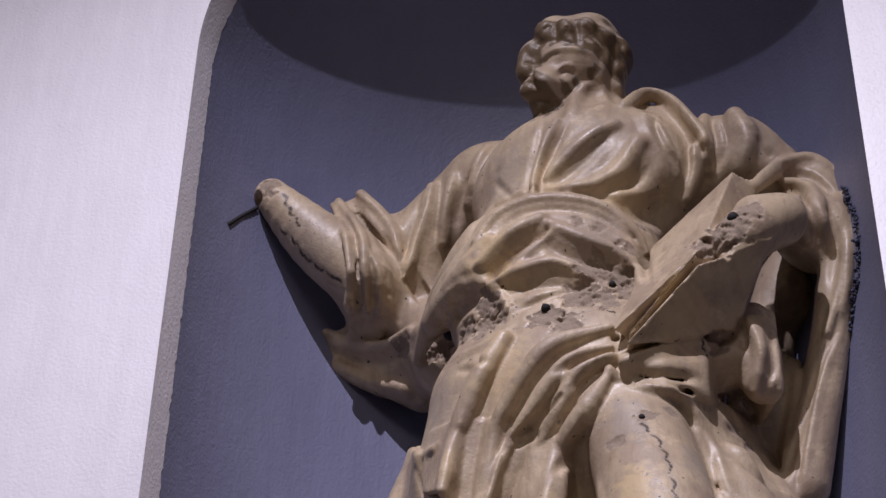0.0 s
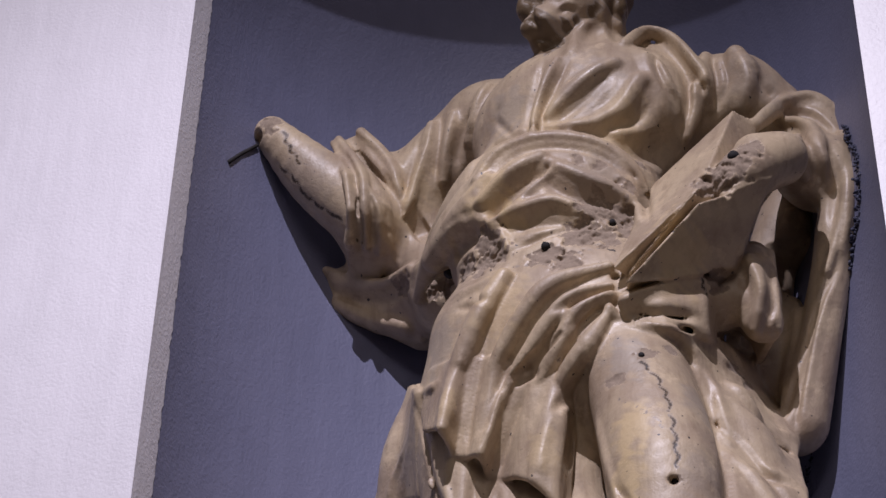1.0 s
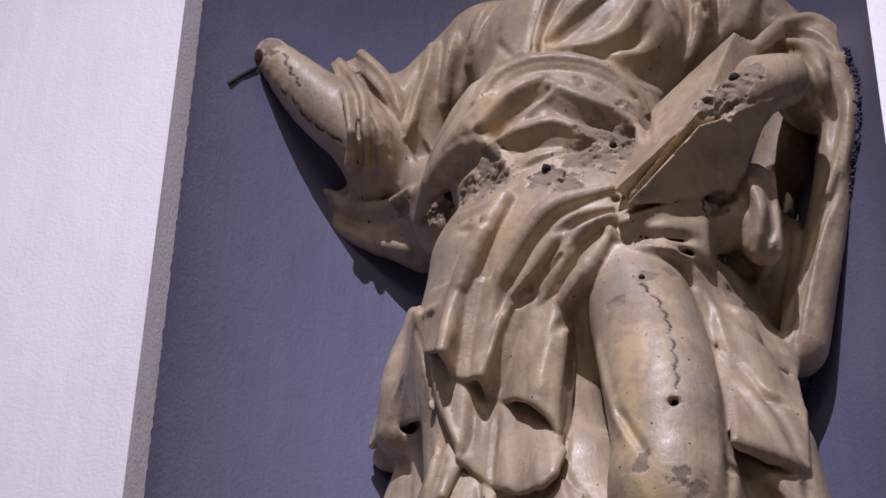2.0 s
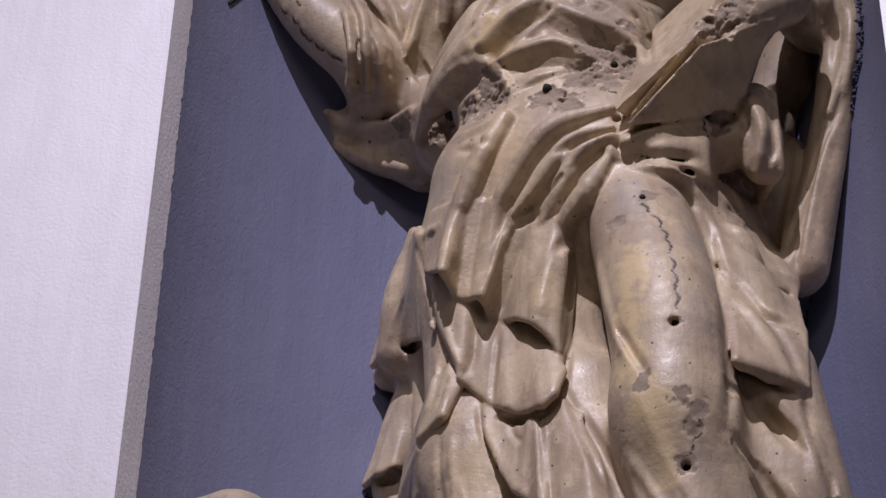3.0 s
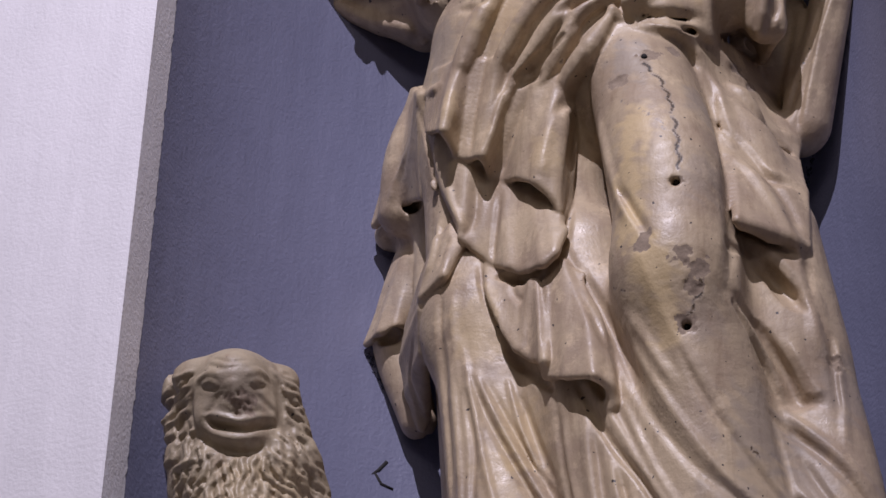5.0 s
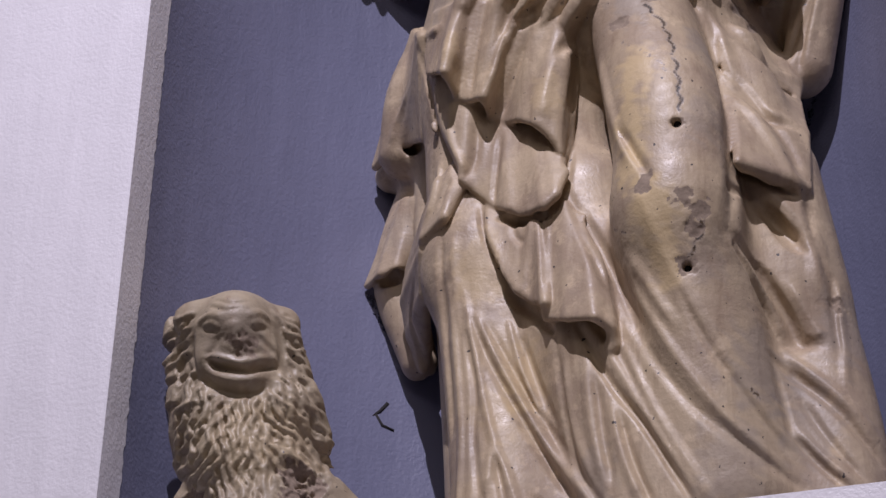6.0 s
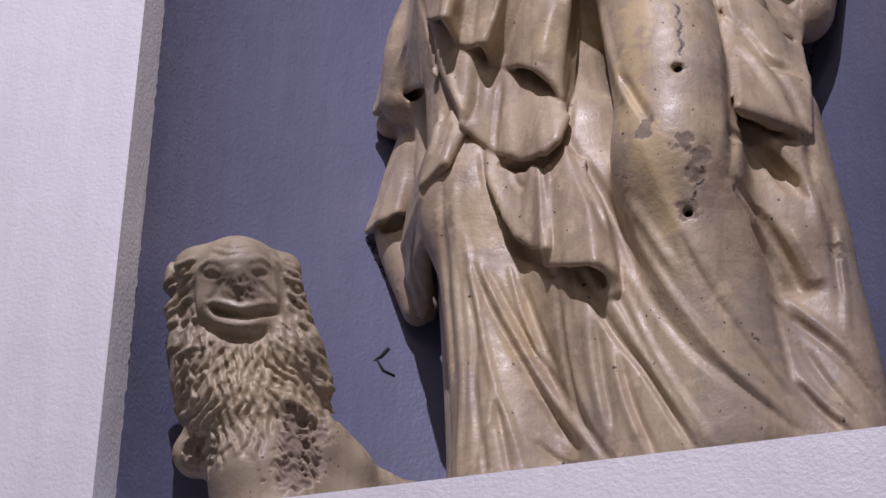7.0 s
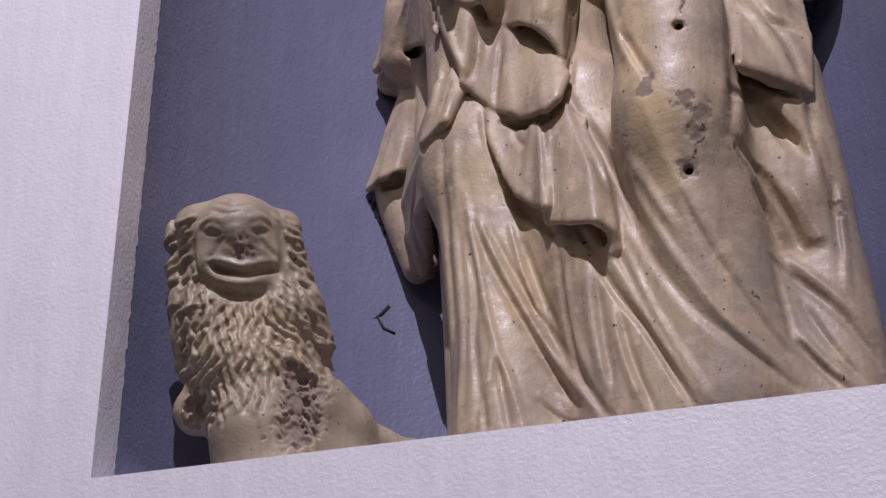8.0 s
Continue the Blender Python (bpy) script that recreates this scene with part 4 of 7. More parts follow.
saint.fold([(0.074, 0.173, 0.902), (0.072, 0.225, 0.846)], -0.008, 0.012)
saint.fold([(0.128, 0.112, 0.652), (0.176, 0.081, 0.541)], -0.008, 0.0113)
saint.fold([(0.094, 0.16, 0.809), (0.116, 0.127, 0.685), (0.148, 0.094, 0.574)], 0.0069, 0.0128)
saint.fold([(0.133, 0.137, 0.452), (0.162, 0.135, 0.393), (0.19, 0.137, 0.337)], 0.0069, 0.0139)
saint.fold([(0.05, 0.195, 0.588), (0.098, 0.186, 0.471), (0.148, 0.158, 0.343)], -0.0103, 0.0135)
saint.fold([(0.032, 0.204, 0.627), (0.066, 0.172, 0.513), (0.104, 0.172, 0.407)], -0.0069, 0.0105)
saint.fold([(0.162, 0.086, 0.515), (0.19, 0.117, 0.421), (0.234, 0.139, 0.323)], 0.0046, 0.0198)
saint.fold([(0.219, 0.134, 0.821), (0.25, 0.114, 0.698), (0.254, 0.106, 0.585)], 0.0034, 0.0317)
saint.fold([(0.245, 0.234, 0.943), (0.296, 0.256, 0.874), (0.334, 0.312, 0.831), (0.35, 0.336, 0.827)], -0.0103, 0.0154)
saint.fold([(0.228, 0.238, 1.005), (0.276, 0.302, 0.97)], 0.0103, 0.0201)
saint.fold([(0.321, 0.377, 0.941), (0.354, 0.363, 0.857)], 0.0103, 0.0204)
saint.fold([(0.257, 0.222, 0.822), (0.302, 0.231, 0.752), (0.345, 0.232, 0.665), (0.359, 0.228, 0.607)], -0.008, 0.014)
saint.fold([(0.273, 0.221, 0.776), (0.317, 0.217, 0.689), (0.356, 0.223, 0.589), (0.36, 0.24, 0.557)], 0.008, 0.0171)
saint.fold([(0.306, 0.235, 0.557), (0.35, 0.239, 0.503)], -0.0149, 0.0144)
saint.fold([(0.286, 0.219, 0.607), (0.338, 0.229, 0.559), (0.369, 0.244, 0.507), (0.373, 0.247, 0.421)], 0.0092, 0.0186)
saint.fold([(0.277, 0.147, 0.47), (0.302, 0.215, 0.445), (0.33, 0.242, 0.381), (0.343, 0.25, 0.351)], -0.0126, 0.0129)
saint.fold([(0.282, 0.169, 0.456), (0.304, 0.232, 0.401), (0.319, 0.253, 0.358)], 0.0069, 0.01)
saint.fold([(0.366, 0.237, 0.588), (0.368, 0.244, 0.516), (0.387, 0.257, 0.43)], -0.0069, 0.0103)
saint.fold([(0.257, 0.22, 0.794), (0.31, 0.225, 0.727), (0.353, 0.252, 0.707)], -0.0092, 0.015)
saint.fold([(0.159, 0.163, 0.971), (0.208, 0.175, 0.967), (0.245, 0.245, 0.987)], 0.0069, 0.0153)
saint.fold([(0.143, 0.16, 0.985), (0.201, 0.168, 0.973), (0.251, 0.217, 0.979)], -0.0069, 0.011)
saint.fold([(-0.153, 0.246, 0.516), (-0.145, 0.249, 0.432), (-0.137, 0.247, 0.347), (-0.132, 0.245, 0.273), (-0.134, 0.246, 0.196), (-0.138, 0.251, 0.132)], 0.0069, 0.0095)
saint.fold([(-0.162, 0.248, 0.529), (-0.16, 0.26, 0.441), (-0.152, 0.259, 0.356), (-0.149, 0.261, 0.284)], -0.0069, 0.0084)
saint.fold([(-0.133, 0.238, 0.518), (-0.113, 0.237, 0.411), (-0.095, 0.232, 0.314), (-0.077, 0.227, 0.239), (-0.057, 0.225, 0.183), (-0.037, 0.222, 0.113)], 0.0069, 0.0105)
saint.fold([(-0.124, 0.239, 0.432), (-0.11, 0.235, 0.336), (-0.111, 0.234, 0.264), (-0.103, 0.228, 0.182), (-0.107, 0.227, 0.123)], -0.008, 0.0093)
saint.fold([(-0.11, 0.237, 0.457), (-0.072, 0.237, 0.368), (-0.034, 0.244, 0.286), (0.005, 0.247, 0.212), (0.063, 0.201, 0.122)], 0.0092, 0.0124)
saint.fold([(-0.116, 0.238, 0.454), (-0.086, 0.235, 0.373), (-0.048, 0.239, 0.294), (-0.012, 0.247, 0.223), (0.036, 0.229, 0.137)], -0.008, 0.0114)
saint.fold([(-0.096, 0.237, 0.445), (-0.055, 0.241, 0.359), (-0.017, 0.247, 0.285), (0.028, 0.225, 0.206)], -0.0057, 0.0093)
saint.fold([(-0.064, 0.243, 0.444), (-0.043, 0.244, 0.358), (-0.014, 0.248, 0.274)], 0.0057, 0.0072)
saint.fold([(-0.045, 0.243, 0.413), (-0.021, 0.243, 0.336), (0.008, 0.236, 0.257)], -0.0046, 0.0103)
saint.fold([(0.015, 0.199, 0.378), (0.023, 0.209, 0.284), (0.036, 0.215, 0.2), (0.062, 0.2, 0.138), (0.096, 0.187, 0.084)], -0.0103, 0.01)
saint.fold([(0.048, 0.185, 0.393), (0.077, 0.181, 0.322), (0.108, 0.176, 0.263), (0.136, 0.171, 0.22), (0.168, 0.168, 0.157), (0.202, 0.174, 0.088)], -0.0126, 0.009)
saint.fold([(0.062, 0.184, 0.388), (0.097, 0.18, 0.323), (0.132, 0.171, 0.248), (0.165, 0.167, 0.181), (0.21, 0.17, 0.103)], 0.0069, 0.012)
saint.fold([(0.114, 0.177, 0.341), (0.15, 0.166, 0.242), (0.185, 0.164, 0.169), (0.225, 0.173, 0.094)], 0.0057, 0.0099)
saint.fold([(0.075, 0.181, 0.296), (0.083, 0.182, 0.21), (0.093, 0.184, 0.141)], -0.008, 0.0098)
saint.fold([(0.106, 0.176, 0.237), (0.122, 0.175, 0.167), (0.15, 0.177, 0.088)], -0.008, 0.0097)
saint.fold([(0.06, 0.183, 0.326), (0.065, 0.188, 0.232), (0.082, 0.188, 0.137)], 0.0069, 0.0119)
saint.fold([(0.094, 0.179, 0.257), (0.11, 0.178, 0.17), (0.134, 0.177, 0.099)], 0.0069, 0.0117)
saint.fold([(0.026, 0.197, 0.33), (0.035, 0.205, 0.246), (0.059, 0.199, 0.163)], 0.0057, 0.0119)
saint.fold([(0.126, 0.15, 0.448), (0.163, 0.145, 0.349), (0.207, 0.147, 0.265), (0.259, 0.163, 0.191), (0.32, 0.213, 0.134)], 0.0069, 0.012)
saint.fold([(0.101, 0.185, 0.446), (0.15, 0.159, 0.324), (0.21, 0.153, 0.222), (0.277, 0.175, 0.16), (0.332, 0.222, 0.121)], -0.0069, 0.0141)
saint.fold([(0.2, 0.124, 0.392), (0.231, 0.141, 0.31), (0.275, 0.168, 0.233), (0.317, 0.212, 0.171)], -0.0046, 0.0098)
saint.fold([(0.222, 0.125, 0.389), (0.258, 0.152, 0.295), (0.299, 0.191, 0.217), (0.334, 0.225, 0.164)], 0.0034, 0.0137)
saint.fold([(0.292, 0.204, 0.453), (0.322, 0.237, 0.396), (0.336, 0.251, 0.357), (0.365, 0.249, 0.343)], -0.0115, 0.014)
saint.fold([(0.282, 0.181, 0.441), (0.306, 0.232, 0.405), (0.322, 0.254, 0.361)], 0.0069, 0.012)
saint.fold([(0.335, 0.229, 0.434), (0.359, 0.247, 0.378), (0.372, 0.25, 0.352)], 0.008, 0.0161)
saint.fold([(0.307, 0.217, 0.316), (0.346, 0.242, 0.281), (0.387, 0.244, 0.233), (0.43, 0.272, 0.166)], -0.0115, 0.0108)
saint.fold([(0.319, 0.245, 0.334), (0.361, 0.244, 0.289), (0.402, 0.252, 0.244), (0.434, 0.285, 0.197)], 0.0069, 0.0119)
saint.fold([(0.306, 0.214, 0.312), (0.319, 0.219, 0.23), (0.324, 0.22, 0.196)], -0.0057, 0.0088)
saint.fold([(0.324, 0.22, 0.197), (0.355, 0.232, 0.156), (0.389, 0.237, 0.119)], -0.0092, 0.0087)
saint.fold([(0.333, 0.229, 0.207), (0.364, 0.234, 0.164), (0.402, 0.243, 0.124)], 0.0057, 0.0087)
saint.fold([(0.338, 0.237, 0.254), (0.371, 0.238, 0.19), (0.41, 0.248, 0.132)], -0.0069, 0.0098)
saint.fold([(0.393, 0.263, 0.445), (0.395, 0.262, 0.355), (0.398, 0.253, 0.271)], 0.0057, 0.0101)
saint.fold([(0.388, 0.257, 0.451), (0.388, 0.259, 0.381), (0.393, 0.257, 0.324)], -0.008, 0.0101)
saint.fold([(-0.076, 0.226, 0.22), (-0.067, 0.222, 0.166), (-0.056, 0.217, 0.11)], -0.008, 0.0089)
saint.fold([(-0.098, 0.226, 0.181), (-0.089, 0.22, 0.113)], -0.0069, 0.0079)
saint.fold([(-0.083, 0.227, 0.24), (-0.088, 0.223, 0.178)], 0.0069, 0.01)
saint.fold([(-0.03, 0.232, 0.166), (-0.002, 0.242, 0.138), (0.04, 0.229, 0.109)], -0.0057, 0.0089)
saint.fold([(-0.233, 0.328, 0.59), (-0.258, 0.389, 0.571), (-0.26, 0.438, 0.55), (-0.262, 0.474, 0.531)], -0.0069, 0.0098)
saint.fold([(0.056, 0.137, 1.795), (0.05, 0.146, 1.755)], -0.006, 0.0089)
saint.fold([(0.088, 0.142, 1.793), (0.088, 0.154, 1.745)], -0.006, 0.0089)
saint.fold([(0.011, 0.154, 1.773), (0.054, 0.144, 1.76), (0.086, 0.153, 1.745)], -0.006, 0.0102)
saint.fold([(0.118, 0.155, 1.793), (0.126, 0.18, 1.769), (0.116, 0.19, 1.729)], -0.007, 0.0115)
saint.fold([(0.139, 0.184, 1.777), (0.137, 0.21, 1.755), (0.127, 0.225, 1.723)], -0.005, 0.0076)
saint.fold([(0.152, 0.205, 1.788), (0.151, 0.221, 1.762)], -0.005, 0.0077)
saint.fold([(-0.011, 0.161, 1.739), (0.007, 0.168, 1.735)], -0.005, 0.0076)
saint.fold([(-0.007, 0.16, 1.688), (0.016, 0.158, 1.671)], -0.005, 0.0075)
saint.fold([(0.003, 0.179, 1.662), (0.03, 0.188, 1.656)], -0.005, 0.0088)
saint.fold([(0.03, 0.142, 1.787), (0.045, 0.14, 1.794)], -0.004, 0.0064)
saint.fold([(0.103, 0.147, 1.784), (0.109, 0.161, 1.769)], -0.004, 0.0063)
saint.fold([(0.06, 0.141, 1.769), (0.076, 0.136, 1.78), (0.083, 0.147, 1.768)], 0.004, 0.0076)
saint.fold([(0.119, 0.18, 1.749), (0.123, 0.202, 1.729), (0.111, 0.207, 1.709)], 0.004, 0.0076)
saint.fold([(0.018, 0.166, 1.74), (0.051, 0.151, 1.738), (0.085, 0.155, 1.738), (0.106, 0.171, 1.737)], 0.005, 0.0101)
saint.fold([(0.02, 0.166, 1.73), (0.039, 0.156, 1.734), (0.058, 0.152, 1.733)], -0.005, 0.0076)
saint.fold([(0.05, 0.165, 1.705), (0.062, 0.165, 1.712), (0.078, 0.172, 1.711)], 0.004, 0.0075)
saint.fold([(0.047, 0.162, 1.689), (0.059, 0.168, 1.706), (0.073, 0.175, 1.706)], -0.005, 0.0063)
saint.fold([(0.011, 0.17, 1.728), (0.014, 0.152, 1.687), (0.02, 0.155, 1.67)], 0.004, 0.0076)
saint.fold([(0.04, 0.165, 1.672), (0.049, 0.184, 1.669), (0.068, 0.187, 1.681), (0.105, 0.192, 1.712)], -0.006, 0.01)
saint.fold([(0.004, 0.167, 1.728), (0.009, 0.158, 1.674), (0.017, 0.166, 1.665)], -0.004, 0.0076)
saint.fold([(0.115, 0.202, 1.717), (0.115, 0.228, 1.694), (0.13, 0.191, 1.617)], 0.005, 0.0152)
saint.fold([(0.126, 0.23, 1.714), (0.139, 0.206, 1.636)], -0.005, 0.0127)
saint.fold([(0.069, 0.193, 1.671), (0.078, 0.172, 1.598)], 0.004, 0.0176)
saint.wear((0.098, 0.17, 1.233), 0.0337, 0.0013, 0.003)
saint.wear((0.131, 0.189, 1.23), 0.0302, 0.0013, 0.003)
saint.wear((0.08, 0.164, 1.175), 0.0368, 0.0013, 0.003)
saint.wear((0.113, 0.172, 1.169), 0.0315, 0.0013, 0.003)
saint.wear((0.023, 0.152, 1.136), 0.0296, 0.0013, 0.003)
saint.wear((0.06, 0.146, 1.113), 0.0277, 0.0013, 0.003)
saint.wear((0.141, 0.193, 1.198), 0.0247, 0.0013, 0.003)
saint.wear((-0.079, 0.177, 1.214), 0.0321, 0.0013, 0.003)
saint.wear((-0.059, 0.173, 1.176), 0.0301, 0.0013, 0.003)
saint.wear((-0.122, 0.212, 1.189), 0.0287, 0.0013, 0.003)
saint.wear((-0.086, 0.184, 1.168), 0.0301, 0.0013, 0.003)
saint.wear((-0.203, 0.334, 1.286), 0.0262, 0.0013, 0.003)
saint.wear((-0.219, 0.341, 1.271), 0.0187, 0.0013, 0.003)
saint.wear((-0.285, 0.379, 1.336), 0.0249, 0.0013, 0.003)
saint.wear((0.323, 0.119, 1.223), 0.0382, 0.0013, 0.003)
saint.wear((0.284, 0.128, 1.193), 0.0295, 0.0013, 0.003)
saint.wear((0.355, 0.126, 1.257), 0.0263, 0.0013, 0.003)
saint.wear((0.299, 0.124, 1.203), 0.0295, 0.0013, 0.003)
saint.wear((0.272, 0.215, 1.08), 0.0242, 0.0013, 0.003)
saint.wear((0.151, 0.189, 1.283), 0.0179, 0.0013, 0.003)
saint.wear((0.164, 0.22, 1.364), 0.0165, 0.0013, 0.003)
saint.wear((-0.486, 0.214, 1.618), 0.0257, 0.0013, 0.003)
saint.wear((0.077, 0.152, 1.33), 0.0162, 0.0013, 0.003)
saint.wear((0.11, 0.166, 1.321), 0.0126, 0.0013, 0.003)
saint.wear((0.277, 0.301, 0.98), 0.019, 0.0006, 0.0012)
saint.wear((0.292, 0.331, 0.961), 0.0139, 0.0006, 0.0012)
saint.wear((0.138, 0.129, 0.849), 0.0164, 0.0006, 0.0012)
saint.wear((0.174, 0.142, 0.899), 0.0182, 0.0006, 0.0012)
saint.wear((0.206, 0.175, 0.926), 0.015, 0.0006, 0.0012)
saint.wear((0.167, 0.083, 0.53), 0.0183, 0.0006, 0.0012)
saint.wear((0.216, 0.085, 0.504), 0.0197, 0.0006, 0.0012)
saint.wear((0.239, 0.099, 0.486), 0.0182, 0.0006, 0.0012)
saint.wear((0.229, 0.105, 0.46), 0.0136, 0.0006, 0.0012)
saint.wear((0.212, 0.118, 0.414), 0.0151, 0.0006, 0.0012)
saint.wear((0.217, 0.087, 0.627), 0.0093, 0.0006, 0.0012)
saint.wear((0.124, 0.136, 0.852), 0.0131, 0.0006, 0.0012)
saint.wear((-0.273, 0.519, 0.533), 0.0192, 0.0013, 0.003)
saint.wear((-0.26, 0.52, 0.537), 0.0157, 0.0013, 0.003)
saint.wear((0.389, 0.264, 0.41), 0.0124, 0.0013, 0.003)
saint.wear((0.344, 0.229, 0.098), 0.0103, 0.0013, 0.003)
saint.stain((0.158, 0.098, 0.735), (0.04, 0.052, 0.06), 0.91)
saint.stain((0.148, 0.096, 0.656), (0.031, 0.041, 0.047), 0.91)
saint.stain((0.147, 0.093, 0.578), (0.031, 0.04, 0.046), 1)
saint.stain((0.177, 0.086, 0.493), (0.038, 0.049, 0.057), 1)
saint.stain((0.191, 0.113, 0.419), (0.034, 0.044, 0.051), 0.91)
saint.stain((0.01, 0.166, 0.774), (0.029, 0.037, 0.043), 0.52)
saint.stain((-0.134, 0.153, 0.877), (0.025, 0.033, 0.038), 0.52)
saint.stain((-0.068, 0.138, 1.281), (0.045, 0.058, 0.067), 0.78)
saint.stain((-0.035, 0.153, 1.224), (0.036, 0.046, 0.053), 0.65)
saint.stain((0.017, 0.172, 1.441), (0.037, 0.048, 0.055), 0.455)
saint.stain((0.142, 0.205, 1.439), (0.046, 0.06, 0.069), 0.52)
saint.stain((-0.242, 0.318, 1.5), (0.039, 0.05, 0.058), 0.39)
saint.stain((-0.287, 0.307, 1.423), (0.038, 0.05, 0.058), 0.39)
saint.stain((-0.102, 0.235, 0.535), (0.048, 0.063, 0.073), 0.52)
saint.stain((-0.041, 0.241, 0.347), (0.047, 0.061, 0.07), 0.455)
saint.stain((-0.078, 0.231, 0.294), (0.039, 0.05, 0.058), 0.455)
saint.stain((0.232, 0.14, 1.078), (0.051, 0.066, 0.077), 0.65)
saint.stain((-0.051, 0.143, 1.056), (0.052, 0.067, 0.077), 0.585)
saint.stain((0.104, 0.173, 1.51), (0.056, 0.073, 0.084), -0.5)
saint.stain((-0.046, 0.191, 1.503), (0.047, 0.061, 0.071), -0.6)
saint.stain((0.105, 0.146, 1.28), (0.053, 0.069, 0.08), -0.5)
saint.stain((0.197, 0.292, 1.428), (0.056, 0.073, 0.084), -0.35)
saint.stain((0.146, 0.137, 0.891), (0.045, 0.059, 0.068), -0.8)
saint.stain((0.245, 0.162, 0.805), (0.037, 0.048, 0.055), -0.7)
saint.stain((0.25, 0.102, 0.641), (0.035, 0.046, 0.053), -0.5)
saint.stain((0.236, 0.119, 0.432), (0.038, 0.049, 0.057), -0.4)
saint.stain((-0.159, 0.2, 1.029), (0.044, 0.057, 0.065), -0.6)
saint.stain((-0.254, 0.334, 0.938), (0.036, 0.046, 0.053), -0.5)
saint.stain((-0.295, 0.424, 0.747), (0.035, 0.046, 0.053), -0.4)
saint.stain((0.296, 0.187, 0.283), (0.06, 0.078, 0.09), -0.6)
saint.stain((0.343, 0.235, 0.218), (0.052, 0.068, 0.079), -0.6)
saint.stain((0.401, 0.267, 0.365), (0.046, 0.06, 0.069), -0.6)
saint.stain((0.063, 0.199, 0.154), (0.037, 0.048, 0.056), -0.5)
saint.stain((0.249, 0.165, 0.144), (0.051, 0.066, 0.076), -0.5)
saint.stain((-0.128, 0.239, 0.235), (0.039, 0.05, 0.058), -0.3)
saint.stain((-0.321, 0.255, 1.437), (0.038, 0.05, 0.057), -0.35)
saint.stain((-0.425, 0.252, 1.501), (0.058, 0.076, 0.087), -0.4)
saint.stain((0.351, 0.271, 1.538), (0.057, 0.074, 0.085), -0.4)
saint.stain((0.034, 0.143, 1.786), (0.032, 0.07, 0.032), -3)
saint.stain((0.071, 0.135, 1.774), (0.032, 0.07, 0.032), -3)
saint.stain((0.107, 0.152, 1.781), (0.034, 0.075, 0.034), -3)
saint.stain((0.133, 0.186, 1.774), (0.032, 0.07, 0.032), -3)
saint.stain((0.121, 0.19, 1.739), (0.019, 0.043, 0.019), -3)
saint.stain((0.004, 0.161, 1.757), (0.029, 0.065, 0.029), -3)
saint.stain((-0.009, 0.168, 1.718), (0.024, 0.053, 0.024), -3)
saint.stain((-0.001, 0.169, 1.667), (0.026, 0.058, 0.026), -3)
saint.stain((0.015, 0.191, 1.65), (0.029, 0.064, 0.029), -3)
saint.stain((0.028, 0.172, 1.662), (0.022, 0.048, 0.022), -3)
saint.stain((0.139, 0.221, 1.744), (0.022, 0.049, 0.022), -3)
saint.stain((0.056, 0.187, 1.678), (0.011, 0.024, 0.011), -3)
saint.stain((0.073, 0.191, 1.692), (0.011, 0.024, 0.011), -3)
saint.stain((0.095, 0.193, 1.706), (0.011, 0.024, 0.011), -3)
saint.stain((0.11, 0.191, 1.718), (0.011, 0.024, 0.011), -3)
saint.stain((0.086, 0.153, 1.76), (0.024, 0.054, 0.024), -3)
saint.stain((0.052, 0.15, 1.764), (0.017, 0.038, 0.017), -3)
saint.stain((0.113, 0.172, 1.75), (0.019, 0.043, 0.019), -3)
saint.stain((0.14, 0.211, 1.763), (0.022, 0.049, 0.022), -3)
saint.stain((0.14, 0.236, 1.731), (0.017, 0.038, 0.017), -3)
saint.stain((0.01, 0.168, 1.744), (0.017, 0.038, 0.017), -3)
saint.stain((-0.012, 0.162, 1.738), (0.022, 0.048, 0.022), -3)
saint.stain((0.008, 0.16, 1.683), (0.019, 0.042, 0.019), -3)
saint.crack([(-0.462, 0.222, 1.598), (-0.45, 0.23, 1.561), (-0.432, 0.239, 1.531)], 0.003)
saint.crack([(-0.478, 0.248, 1.551), (-0.447, 0.254, 1.514), (-0.43, 0.27, 1.485), (-0.406, 0.278, 1.46), (-0.381, 0.283, 1.438), (-0.357, 0.283, 1.4)], 0.0035)
saint.crack([(-0.422, 0.239, 1.528), (-0.388, 0.252, 1.491), (-0.359, 0.261, 1.465)], 0.0014)
saint.crack([(-0.347, 0.304, 1.39), (-0.322, 0.328, 1.388)], 0.0022)
saint.crack([(0.167, 0.134, 0.879), (0.192, 0.126, 0.835), (0.205, 0.115, 0.793), (0.214, 0.101, 0.735), (0.219, 0.091, 0.688), (0.22, 0.088, 0.646)], 0.0023)
saint.crack([(0.135, 0.121, 0.808), (0.175, 0.101, 0.764), (0.203, 0.094, 0.723)], 0.0016)
saint.crack([(0.239, 0.1, 0.483), (0.235, 0.11, 0.454), (0.217, 0.116, 0.424)], 0.0022)
saint.crack([(0.058, 0.158, 1.164), (0.026, 0.16, 1.192)], 0.0014)
saint.crack([(0.254, 0.191, 1.065), (0.259, 0.205, 1.047)], 0.0027)
saint.crack([(0.282, 0.17, 0.242), (0.291, 0.178, 0.232)], 0.0022)
saint.crack([(0.115, 0.134, 0.499), (0.135, 0.116, 0.479)], 0.0019)
saint.crack([(-0.037, 0.159, 1.129), (0.02, 0.148, 1.118), (0.064, 0.151, 1.127), (0.106, 0.16, 1.137)], 0.0019)
saint.crack([(0.039, 0.159, 0.931), (0.048, 0.154, 0.923)], 0.0022)
saint.rope([(0.215, 0.087, 0.627, 0.007), (0.215, 0.107, 0.631, 0.0056)], 0.003, True)
